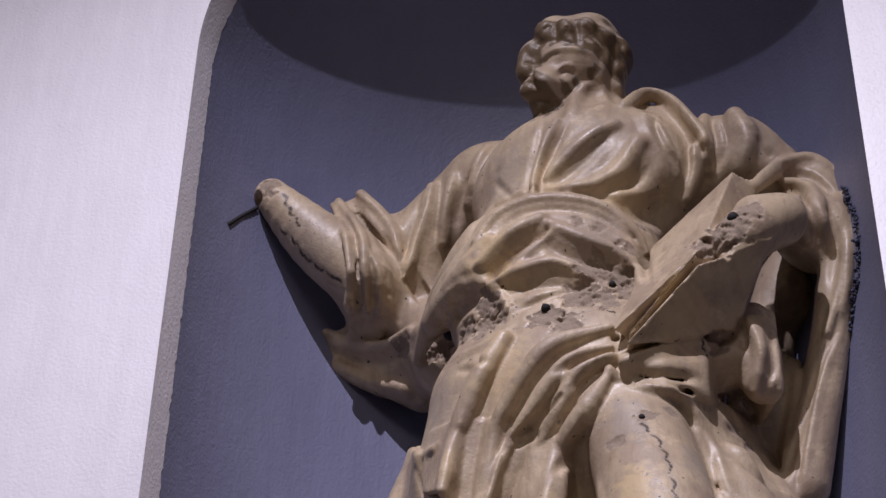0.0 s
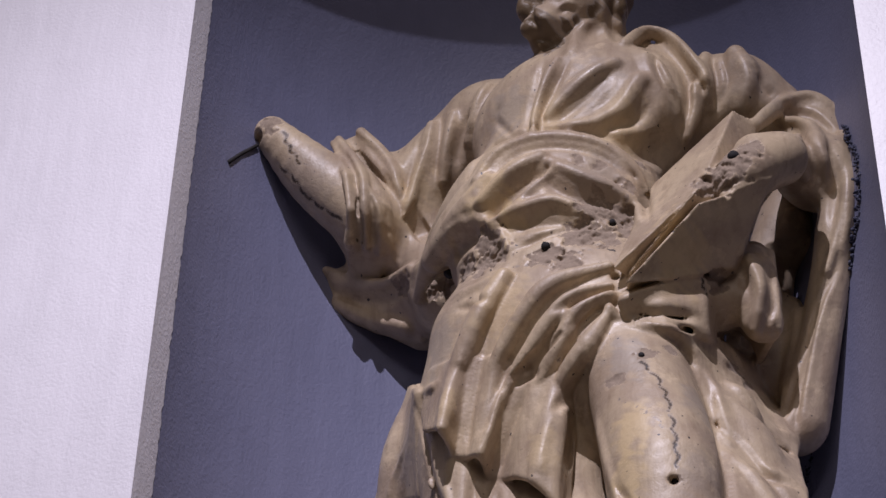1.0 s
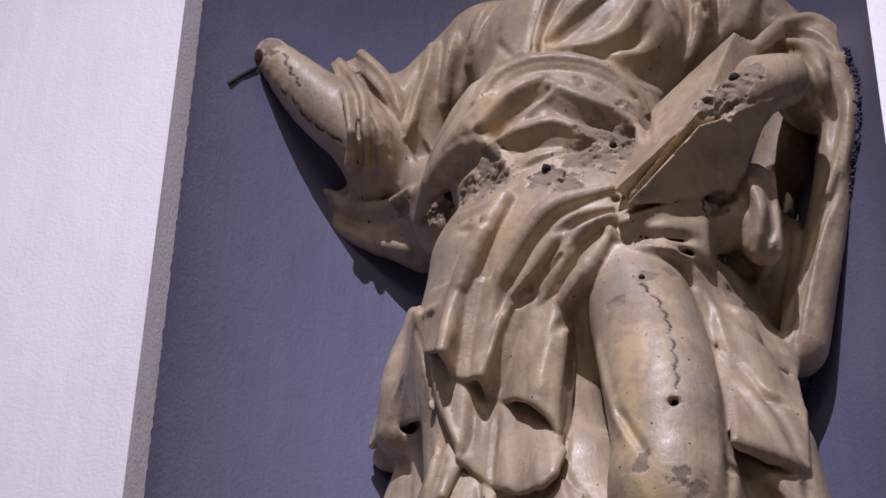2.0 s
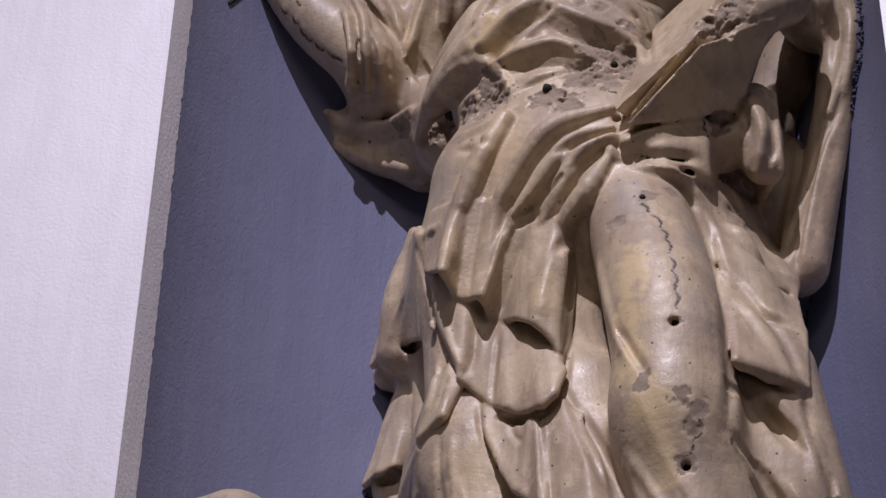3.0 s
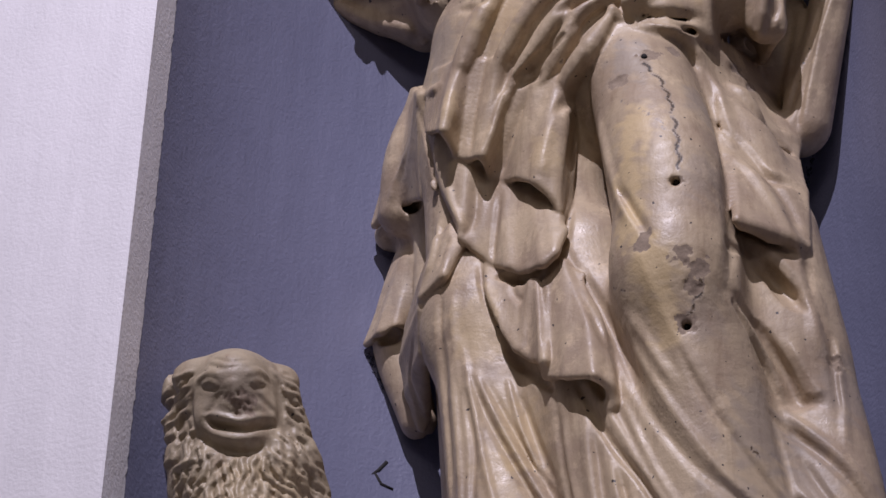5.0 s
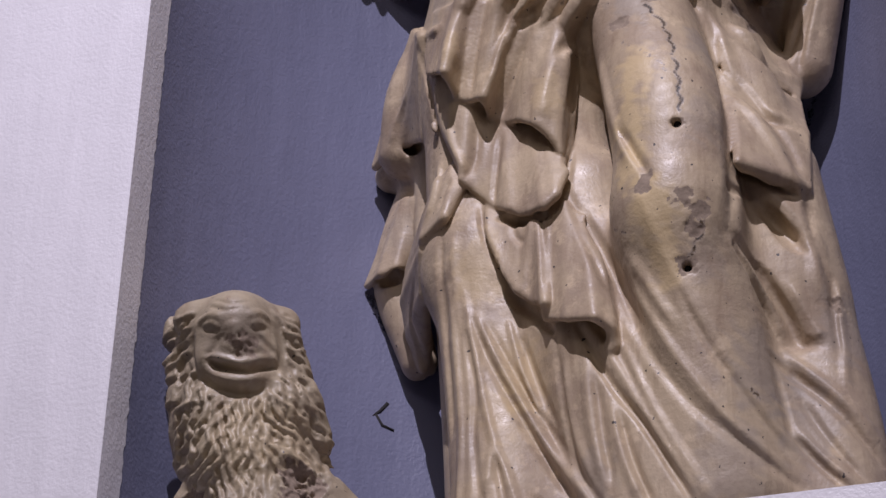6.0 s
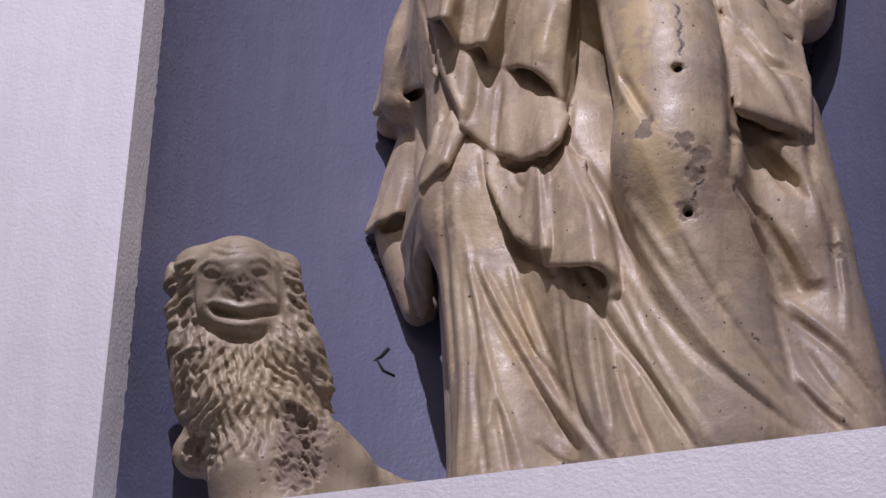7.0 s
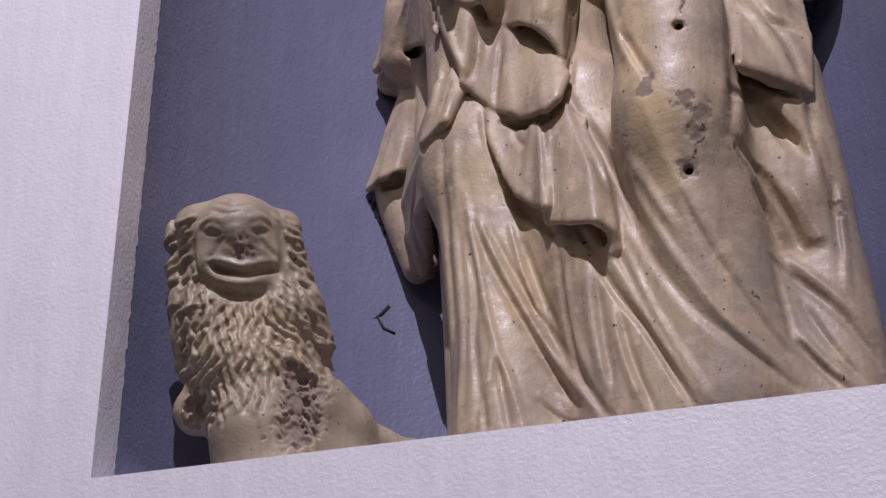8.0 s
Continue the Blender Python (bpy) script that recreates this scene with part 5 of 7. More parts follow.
saint.rope([(0.215, 0.119, 0.413, 0.0068), (0.215, 0.139, 0.417, 0.0054)], 0.003, True)
saint.rope([(-0.17, 0.277, 1.255, 0.011), (-0.17, 0.297, 1.259, 0.0088)], 0.003, True)
saint.rope([(0.123, 0.184, 1.207, 0.0053), (0.123, 0.204, 1.211, 0.0042)], 0.003, True)
saint.rope([(0.131, 0.153, 1.07, 0.0069), (0.131, 0.173, 1.074, 0.0055)], 0.003, True)
saint.rope([(-0.511, 0.226, 1.608, 0.0119), (-0.511, 0.246, 1.612, 0.0095)], 0.003, True)
saint.stain((0.085, 0.28, 1.85), (0.12, 0.1, 0.075), -3)
saint.stain((0.16, 0.25, 1.79), (0.04, 0.1, 0.07), -3)
statue = tagged(new("statue", saint.mesh("statue", CREAM)), "life-size robed figure with a book, cracked yellowed cream paint, broken hand", "statue")
statue.location.z = SILL

lion = Clay((-0.56, -0.06, -0.02), (-0.12, 0.42, 0.5), 0.0024)
lion.egg((-0.414, 0.09, 0.373), (0.072, 0.08, 0.078), 0.03, (0, 0, 0))
lion.rope([(-0.415, 0.12, 0.282, 0.0735), (-0.379, 0.13, 0.161, 0.0797), (-0.359, 0.14, 0.03, 0.0821)], 0.05)
lion.rope([(-0.443, 0.14, 0.397, 0.0762), (-0.414, 0.16, 0.286, 0.0923)], 0.03)
lion.rope([(-0.33, 0.22, 0.148, 0.0463), (-0.276, 0.26, 0.101, 0.0478), (-0.208, 0.3, 0.094, 0.0464)], 0.05)
lion.rope([(-0.324, 0.2, 0.172, 0.0385), (-0.269, 0.2, 0.014, 0.0525)], 0.05)
lion.egg((-0.511, 0.111, 0.423), (0.0238, 0.0238, 0.0238), 0.03)
lion.egg((-0.492, 0.086, 0.35), (0.0233, 0.0233, 0.0233), 0.03)
lion.egg((-0.482, 0.087, 0.296), (0.0262, 0.0262, 0.0262), 0.03)
lion.egg((-0.476, 0.098, 0.248), (0.0276, 0.0276, 0.0276), 0.03)
lion.egg((-0.473, 0.116, 0.209), (0.026, 0.026, 0.026), 0.03)
lion.egg((-0.454, 0.104, 0.162), (0.0212, 0.0212, 0.0212), 0.03)
lion.egg((-0.349, 0.096, 0.379), (0.0231, 0.0231, 0.0231), 0.03)
lion.egg((-0.345, 0.12, 0.338), (0.0262, 0.0262, 0.0262), 0.03)
lion.egg((-0.333, 0.137, 0.292), (0.0291, 0.0291, 0.0291), 0.03)
lion.egg((-0.327, 0.162, 0.252), (0.0291, 0.0291, 0.0291), 0.03)
lion.egg((-0.355, 0.114, 0.418), (0.0172, 0.0172, 0.0172), 0.03)
lion.egg((-0.467, 0.046, 0.4), (0.0217, 0.0217, 0.0217), 0.03)
lion.egg((-0.396, 0.036, 0.383), (0.0305, 0.0305, 0.0305), 0.03)
lion.egg((-0.422, 0.082, 0.267), (0.0529, 0.0529, 0.0529), 0.03)
lion.egg((-0.371, 0.097, 0.268), (0.0528, 0.0528, 0.0528), 0.03)
lion.egg((-0.404, 0.089, 0.199), (0.0597, 0.0597, 0.0597), 0.03)
lion.egg((-0.298, 0.155, 0.155), (0.0301, 0.0301, 0.0301), 0.03)
lion.egg((-0.273, 0.184, 0.13), (0.0286, 0.0286, 0.0286), 0.03)
lion.egg((-0.244, 0.236, 0.121), (0.0229, 0.0229, 0.0229), 0.03)
lion.egg((-0.208, 0.264, 0.117), (0.0184, 0.0184, 0.0184), 0.03)
lion.egg((-0.38, 0.084, 0.093), (0.0441, 0.0441, 0.0441), 0.03)
lion.egg((-0.481, 0.108, 0.146), (0.0152, 0.0152, 0.0152), 0.03)
lion.egg((-0.469, 0.112, 0.13), (0.0167, 0.0167, 0.0167), 0.03)
lion.egg((-0.395, 0.051, 0.347), (0.0471, 0.0471, 0.0471), 0.015)
lion.egg((-0.423, 0.042, 0.323), (0.0274, 0.0274, 0.0274), 0.015)
lion.egg((-0.367, 0.065, 0.332), (0.0274, 0.0274, 0.0274), 0.015)
lion.egg((-0.388, 0.051, 0.297), (0.0302, 0.0302, 0.0302), 0.015)
lion.egg((-0.392, 0.026, 0.373), (0.035, 0.035, 0.035), 0.015)
lion.fold([(-0.425, 0.016, 0.313), (-0.405, 0.021, 0.301), (-0.371, 0.027, 0.295), (-0.345, 0.055, 0.315)], -0.0176, 0.0073)
lion.fold([(-0.413, 0.02, 0.304), (-0.377, 0.023, 0.294), (-0.352, 0.049, 0.308)], -0.0096, 0.0064)
lion.fold([(-0.431, 0.016, 0.317), (-0.404, 0.017, 0.312), (-0.379, 0.022, 0.305), (-0.359, 0.036, 0.314), (-0.343, 0.053, 0.321)], 0.0056, 0.0082)
lion.fold([(-0.425, 0.025, 0.297), (-0.393, 0.025, 0.281), (-0.365, 0.035, 0.282), (-0.346, 0.058, 0.305)], 0.0064, 0.0109)
lion.fold([(-0.444, 0.033, 0.296), (-0.41, 0.028, 0.272), (-0.372, 0.037, 0.266), (-0.34, 0.054, 0.281)], -0.0096, 0.0146)
lion.fold([(-0.445, 0.017, 0.373), (-0.421, 0.001, 0.372), (-0.398, -0.007, 0.36)], 0.0048, 0.0092)
lion.fold([(-0.366, 0.004, 0.362), (-0.355, 0.02, 0.376), (-0.35, 0.045, 0.381)], 0.0048, 0.0091)
lion.fold([(-0.436, 0.013, 0.362), (-0.418, 0.006, 0.349), (-0.402, -0, 0.347)], -0.002, 0.0046)
lion.fold([(-0.364, 0.011, 0.351), (-0.356, 0.022, 0.351), (-0.35, 0.037, 0.364)], -0.002, 0.0045)
lion.fold([(-0.432, 0.01, 0.363), (-0.416, 0, 0.359), (-0.404, -0.002, 0.35)], 0.0032, 0.0055)
lion.fold([(-0.363, 0.011, 0.354), (-0.356, 0.019, 0.362), (-0.351, 0.033, 0.366)], 0.0032, 0.0055)
lion.fold([(-0.383, -0.004, 0.357), (-0.381, 0.005, 0.34), (-0.379, 0.012, 0.326)], 0.0048, 0.0182)
lion.fold([(-0.403, 0.003, 0.342), (-0.415, 0.01, 0.326), (-0.428, 0.014, 0.317)], -0.004, 0.0082)
lion.fold([(-0.359, 0.02, 0.345), (-0.349, 0.037, 0.336), (-0.342, 0.052, 0.33)], -0.004, 0.0073)
lion.fold([(-0.38, 0.012, 0.326), (-0.377, 0.015, 0.323)], -0.0048, 0.0045)
lion.fold([(-0.369, 0.016, 0.331), (-0.366, 0.021, 0.327)], -0.0048, 0.0045)
lion.fold([(-0.427, 0.008, 0.392), (-0.394, -0.009, 0.371), (-0.373, -0.003, 0.376)], -0.0024, 0.0046)
lion.fold([(-0.418, 0.005, 0.398), (-0.387, -0.007, 0.381), (-0.368, 0.004, 0.387)], -0.0024, 0.0046)
lion.fold([(-0.45, 0.022, 0.361), (-0.455, 0.032, 0.341), (-0.446, 0.031, 0.304)], -0.0048, 0.0074)
lion.fold([(-0.344, 0.062, 0.385), (-0.341, 0.067, 0.352), (-0.34, 0.067, 0.307)], -0.0056, 0.0074)
lion.fold([(-0.483, 0.031, 0.407), (-0.519, 0.091, 0.445), (-0.522, 0.094, 0.436), (-0.529, 0.097, 0.431)], 0.0043, 0.0071)
lion.fold([(-0.517, 0.095, 0.442), (-0.514, 0.085, 0.424), (-0.52, 0.088, 0.42)], -0.0038, 0.0055)
lion.fold([(-0.465, 0.022, 0.391), (-0.477, 0.027, 0.39), (-0.508, 0.084, 0.417), (-0.518, 0.089, 0.412)], 0.0055, 0.0068)
lion.fold([(-0.46, 0.021, 0.385), (-0.473, 0.027, 0.384), (-0.482, 0.038, 0.38), (-0.513, 0.089, 0.406)], -0.005, 0.0057)
lion.fold([(-0.452, 0.019, 0.393), (-0.463, 0.021, 0.39), (-0.469, 0.025, 0.382), (-0.48, 0.035, 0.381)], 0.0049, 0.0065)
lion.fold([(-0.447, 0.018, 0.386), (-0.458, 0.021, 0.384), (-0.464, 0.026, 0.377), (-0.475, 0.034, 0.375)], -0.0045, 0.0048)
lion.fold([(-0.352, 0.064, 0.406), (-0.347, 0.062, 0.395), (-0.341, 0.073, 0.399), (-0.336, 0.077, 0.394)], 0.005, 0.0066)
lion.fold([(-0.355, 0.081, 0.422), (-0.347, 0.072, 0.406), (-0.342, 0.085, 0.411), (-0.337, 0.089, 0.407)], -0.004, 0.0056)
lion.fold([(-0.345, 0.067, 0.397), (-0.339, 0.068, 0.387), (-0.332, 0.078, 0.387), (-0.327, 0.087, 0.384)], 0.0044, 0.0066)
lion.fold([(-0.345, 0.078, 0.409), (-0.337, 0.074, 0.395), (-0.332, 0.088, 0.398), (-0.333, 0.112, 0.405)], -0.0042, 0.0054)
lion.fold([(-0.508, 0.085, 0.412), (-0.521, 0.091, 0.411), (-0.533, 0.108, 0.411), (-0.541, 0.108, 0.404)], 0.0043, 0.0071)
lion.fold([(-0.484, 0.042, 0.378), (-0.516, 0.091, 0.405), (-0.527, 0.105, 0.403), (-0.537, 0.111, 0.4)], -0.0049, 0.0052)
lion.fold([(-0.469, 0.029, 0.376), (-0.486, 0.043, 0.382), (-0.512, 0.091, 0.4), (-0.526, 0.105, 0.402)], 0.0054, 0.006)
lion.fold([(-0.464, 0.028, 0.37), (-0.481, 0.041, 0.375), (-0.506, 0.089, 0.393), (-0.521, 0.105, 0.396)], -0.0041, 0.0054)
lion.fold([(-0.459, 0.024, 0.372), (-0.471, 0.032, 0.374), (-0.48, 0.043, 0.371), (-0.508, 0.089, 0.395)], 0.0052, 0.0061)
lion.fold([(-0.454, 0.024, 0.367), (-0.467, 0.031, 0.368), (-0.475, 0.042, 0.365), (-0.487, 0.055, 0.367)], -0.0042, 0.0046)
lion.fold([(-0.338, 0.068, 0.381), (-0.335, 0.071, 0.372), (-0.328, 0.082, 0.375), (-0.325, 0.093, 0.375)], 0.0047, 0.0056)
lion.fold([(-0.336, 0.072, 0.388), (-0.332, 0.075, 0.378), (-0.326, 0.088, 0.383), (-0.325, 0.105, 0.387)], -0.0041, 0.0049)
lion.fold([(-0.507, 0.088, 0.4), (-0.519, 0.1, 0.397), (-0.536, 0.111, 0.401), (-0.523, 0.066, 0.365)], 0.005, 0.0069)
lion.fold([(-0.487, 0.053, 0.371), (-0.497, 0.064, 0.368), (-0.511, 0.069, 0.368), (-0.519, 0.067, 0.36)], -0.0047, 0.0058)
lion.fold([(-0.468, 0.038, 0.359), (-0.485, 0.053, 0.365), (-0.491, 0.057, 0.357), (-0.499, 0.061, 0.352)], 0.0045, 0.0063)
lion.fold([(-0.462, 0.034, 0.352), (-0.479, 0.05, 0.358), (-0.485, 0.055, 0.35), (-0.494, 0.059, 0.345)], -0.005, 0.0049)
lion.fold([(-0.334, 0.079, 0.359), (-0.332, 0.084, 0.352), (-0.325, 0.094, 0.355), (-0.322, 0.104, 0.354)], 0.0048, 0.0067)
lion.fold([(-0.331, 0.08, 0.364), (-0.329, 0.086, 0.358), (-0.324, 0.1, 0.363), (-0.322, 0.115, 0.366)], -0.0051, 0.0052)
lion.fold([(-0.326, 0.089, 0.367), (-0.324, 0.096, 0.361), (-0.321, 0.114, 0.369), (-0.315, 0.118, 0.364)], 0.004, 0.0061)
lion.fold([(-0.324, 0.095, 0.375), (-0.324, 0.104, 0.37), (-0.316, 0.113, 0.373), (-0.311, 0.118, 0.369)], -0.0049, 0.0053)
lion.fold([(-0.499, 0.062, 0.359), (-0.507, 0.067, 0.352), (-0.521, 0.072, 0.351), (-0.529, 0.07, 0.342)], 0.0055, 0.0068)
lion.fold([(-0.492, 0.058, 0.35), (-0.501, 0.063, 0.344), (-0.518, 0.076, 0.348), (-0.526, 0.074, 0.34)], -0.0043, 0.0061)
lion.fold([(-0.48, 0.053, 0.348), (-0.486, 0.058, 0.341), (-0.5, 0.063, 0.343), (-0.513, 0.074, 0.345)], 0.0055, 0.0063)
lion.fold([(-0.475, 0.051, 0.341), (-0.481, 0.056, 0.335), (-0.495, 0.062, 0.338), (-0.506, 0.069, 0.337)], -0.0039, 0.0054)
lion.fold([(-0.461, 0.038, 0.342), (-0.477, 0.051, 0.347), (-0.483, 0.057, 0.339), (-0.492, 0.062, 0.334)], 0.0044, 0.0063)
lion.fold([(-0.454, 0.033, 0.333), (-0.472, 0.049, 0.341), (-0.478, 0.056, 0.332), (-0.487, 0.06, 0.328)], -0.0051, 0.0055)
lion.fold([(-0.336, 0.083, 0.342), (-0.332, 0.089, 0.335), (-0.324, 0.098, 0.335), (-0.319, 0.107, 0.332)], 0.0042, 0.0064)
lion.fold([(-0.333, 0.085, 0.348), (-0.329, 0.091, 0.34), (-0.322, 0.101, 0.341), (-0.318, 0.113, 0.339)], -0.0052, 0.005)
lion.fold([(-0.329, 0.09, 0.347), (-0.323, 0.1, 0.346), (-0.32, 0.107, 0.338), (-0.316, 0.117, 0.335)], 0.0055, 0.0058)
lion.fold([(-0.326, 0.093, 0.353), (-0.321, 0.107, 0.355), (-0.318, 0.112, 0.346), (-0.316, 0.128, 0.346)], -0.0049, 0.0055)
lion.fold([(-0.489, 0.061, 0.332), (-0.491, 0.062, 0.323), (-0.506, 0.075, 0.328), (-0.513, 0.079, 0.324)], 0.0047, 0.0064)
lion.fold([(-0.483, 0.059, 0.326), (-0.483, 0.058, 0.315), (-0.496, 0.065, 0.317), (-0.506, 0.077, 0.318)], -0.0052, 0.0057)
lion.fold([(-0.468, 0.05, 0.329), (-0.469, 0.052, 0.319), (-0.482, 0.058, 0.316), (-0.487, 0.059, 0.308)], 0.0053, 0.006)
lion.fold([(-0.458, 0.042, 0.32), (-0.46, 0.045, 0.31), (-0.474, 0.054, 0.31), (-0.48, 0.055, 0.302)], -0.0051, 0.0051)
lion.fold([(-0.449, 0.032, 0.308), (-0.462, 0.046, 0.309), (-0.459, 0.041, 0.293), (-0.462, 0.043, 0.283)], 0.0051, 0.0063)
lion.fold([(-0.441, 0.028, 0.302), (-0.452, 0.038, 0.3), (-0.45, 0.036, 0.286), (-0.454, 0.037, 0.276)], -0.0045, 0.0051)
lion.fold([(-0.339, 0.069, 0.314), (-0.335, 0.068, 0.3), (-0.327, 0.076, 0.295), (-0.322, 0.08, 0.286)], 0.0049, 0.0062)
lion.fold([(-0.337, 0.077, 0.321), (-0.333, 0.077, 0.307), (-0.326, 0.085, 0.303), (-0.32, 0.089, 0.294)], -0.0047, 0.0046)
lion.fold([(-0.331, 0.09, 0.332), (-0.326, 0.096, 0.329), (-0.324, 0.097, 0.318), (-0.32, 0.1, 0.312)], 0.0052, 0.0065)
lion.fold([(-0.328, 0.093, 0.337), (-0.323, 0.1, 0.334), (-0.322, 0.103, 0.325), (-0.318, 0.107, 0.319)], -0.0046, 0.0059)
lion.fold([(-0.325, 0.097, 0.33), (-0.321, 0.105, 0.328), (-0.319, 0.107, 0.318), (-0.315, 0.111, 0.312)], 0.0055, 0.0056)
lion.fold([(-0.322, 0.101, 0.336), (-0.318, 0.11, 0.335), (-0.317, 0.114, 0.326), (-0.314, 0.12, 0.322)], -0.0042, 0.0058)
lion.fold([(-0.48, 0.055, 0.305), (-0.488, 0.059, 0.302), (-0.489, 0.059, 0.291), (-0.494, 0.064, 0.287)], 0.0053, 0.0062)
lion.fold([(-0.473, 0.051, 0.298), (-0.481, 0.055, 0.295), (-0.482, 0.056, 0.285), (-0.487, 0.06, 0.28)], -0.0039, 0.0047)
lion.fold([(-0.456, 0.041, 0.3), (-0.466, 0.047, 0.297), (-0.46, 0.041, 0.28), (-0.463, 0.043, 0.272)], 0.0044, 0.006)
lion.fold([(-0.447, 0.035, 0.293), (-0.457, 0.04, 0.29), (-0.452, 0.036, 0.274), (-0.455, 0.038, 0.266)], -0.0044, 0.0045)
lion.fold([(-0.439, 0.031, 0.294), (-0.439, 0.031, 0.281), (-0.447, 0.033, 0.273), (-0.452, 0.036, 0.264)], 0.004, 0.0063)
lion.fold([(-0.432, 0.029, 0.29), (-0.432, 0.029, 0.277), (-0.44, 0.031, 0.269), (-0.444, 0.033, 0.259)], -0.0038, 0.0048)
lion.fold([(-0.43, 0.028, 0.282), (-0.437, 0.029, 0.275), (-0.432, 0.029, 0.261), (-0.434, 0.031, 0.252)], 0.0051, 0.0068)
lion.fold([(-0.424, 0.028, 0.279), (-0.43, 0.028, 0.271), (-0.425, 0.028, 0.258), (-0.427, 0.031, 0.249)], -0.0052, 0.005)
lion.fold([(-0.348, 0.048, 0.281), (-0.347, 0.048, 0.269), (-0.339, 0.054, 0.264), (-0.335, 0.059, 0.256)], 0.0046, 0.0066)
lion.fold([(-0.345, 0.052, 0.286), (-0.343, 0.051, 0.273), (-0.335, 0.057, 0.268), (-0.331, 0.062, 0.26)], -0.005, 0.0045)
lion.fold([(-0.34, 0.058, 0.291), (-0.334, 0.062, 0.287), (-0.333, 0.06, 0.274), (-0.331, 0.063, 0.267)], 0.0047, 0.0069)
lion.fold([(-0.338, 0.064, 0.297), (-0.332, 0.069, 0.293), (-0.33, 0.064, 0.28), (-0.327, 0.067, 0.273)], -0.0043, 0.0046)
lion.fold([(-0.33, 0.072, 0.296), (-0.324, 0.078, 0.291), (-0.321, 0.079, 0.279), (-0.318, 0.085, 0.273)], 0.005, 0.0059)
lion.fold([(-0.329, 0.08, 0.304), (-0.323, 0.087, 0.299), (-0.319, 0.086, 0.287), (-0.316, 0.092, 0.281)], -0.0047, 0.0047)
lion.fold([(-0.325, 0.084, 0.302), (-0.319, 0.093, 0.298), (-0.315, 0.096, 0.286), (-0.312, 0.105, 0.281)], 0.0042, 0.0059)
lion.fold([(-0.324, 0.093, 0.311), (-0.318, 0.102, 0.307), (-0.314, 0.103, 0.294), (-0.31, 0.111, 0.288)], -0.0052, 0.0058)
lion.fold([(-0.318, 0.109, 0.32), (-0.313, 0.121, 0.32), (-0.308, 0.121, 0.307), (-0.305, 0.131, 0.302)], 0.0054, 0.0066)
lion.fold([(-0.316, 0.115, 0.328), (-0.313, 0.133, 0.331), (-0.31, 0.136, 0.32), (-0.304, 0.14, 0.312)], -0.005, 0.005)
lion.fold([(-0.481, 0.055, 0.289), (-0.485, 0.058, 0.281), (-0.499, 0.068, 0.285), (-0.51, 0.08, 0.286)], 0.0046, 0.0069)
lion.fold([(-0.474, 0.051, 0.281), (-0.477, 0.054, 0.273), (-0.492, 0.064, 0.278), (-0.504, 0.078, 0.28)], -0.0042, 0.0058)
lion.fold([(-0.46, 0.041, 0.272), (-0.463, 0.044, 0.264), (-0.478, 0.055, 0.267), (-0.487, 0.063, 0.265)], 0.0047, 0.0055)
lion.fold([(-0.453, 0.037, 0.265), (-0.456, 0.04, 0.258), (-0.47, 0.05, 0.259), (-0.479, 0.058, 0.257)], -0.0041, 0.0049)
lion.fold([(-0.444, 0.032, 0.274), (-0.445, 0.033, 0.262), (-0.461, 0.042, 0.263), (-0.47, 0.05, 0.259)], 0.0052, 0.0063)
lion.fold([(-0.437, 0.03, 0.268), (-0.439, 0.032, 0.257), (-0.454, 0.039, 0.257), (-0.463, 0.046, 0.253)], -0.0048, 0.0058)
lion.fold([(-0.434, 0.029, 0.269), (-0.435, 0.03, 0.259), (-0.448, 0.036, 0.256), (-0.455, 0.042, 0.251)], 0.0038, 0.0063)
lion.fold([(-0.428, 0.028, 0.265), (-0.43, 0.03, 0.255), (-0.441, 0.034, 0.252), (-0.448, 0.038, 0.246)], -0.0041, 0.0046)
lion.fold([(-0.419, 0.028, 0.268), (-0.426, 0.028, 0.26), (-0.426, 0.031, 0.248), (-0.43, 0.032, 0.238)], 0.0048, 0.0064)
lion.fold([(-0.414, 0.028, 0.265), (-0.42, 0.029, 0.257), (-0.42, 0.03, 0.244), (-0.424, 0.031, 0.234)], -0.0051, 0.0045)
lion.fold([(-0.405, 0.029, 0.266), (-0.404, 0.03, 0.254), (-0.412, 0.03, 0.246), (-0.416, 0.03, 0.236)], 0.0053, 0.0064)
lion.fold([(-0.4, 0.03, 0.264), (-0.398, 0.032, 0.252), (-0.407, 0.031, 0.243), (-0.41, 0.031, 0.233)], -0.0041, 0.0053)
lion.fold([(-0.394, 0.031, 0.259), (-0.4, 0.031, 0.25), (-0.395, 0.031, 0.236), (-0.395, 0.03, 0.224)], 0.0041, 0.0065)
lion.fold([(-0.389, 0.033, 0.258), (-0.395, 0.032, 0.248), (-0.389, 0.032, 0.234), (-0.389, 0.031, 0.222)], -0.0038, 0.0045)
lion.fold([(-0.386, 0.034, 0.257), (-0.39, 0.033, 0.246), (-0.385, 0.033, 0.232), (-0.384, 0.032, 0.22)], 0.005, 0.0066)
lion.fold([(-0.38, 0.035, 0.257), (-0.385, 0.034, 0.245), (-0.379, 0.035, 0.231), (-0.379, 0.034, 0.219)], -0.0039, 0.0047)
lion.fold([(-0.375, 0.037, 0.262), (-0.378, 0.037, 0.252), (-0.373, 0.038, 0.241), (-0.372, 0.038, 0.23)], 0.0051, 0.0066)
lion.fold([(-0.369, 0.038, 0.262), (-0.372, 0.038, 0.252), (-0.368, 0.04, 0.241), (-0.367, 0.04, 0.231)], -0.0049, 0.0045)
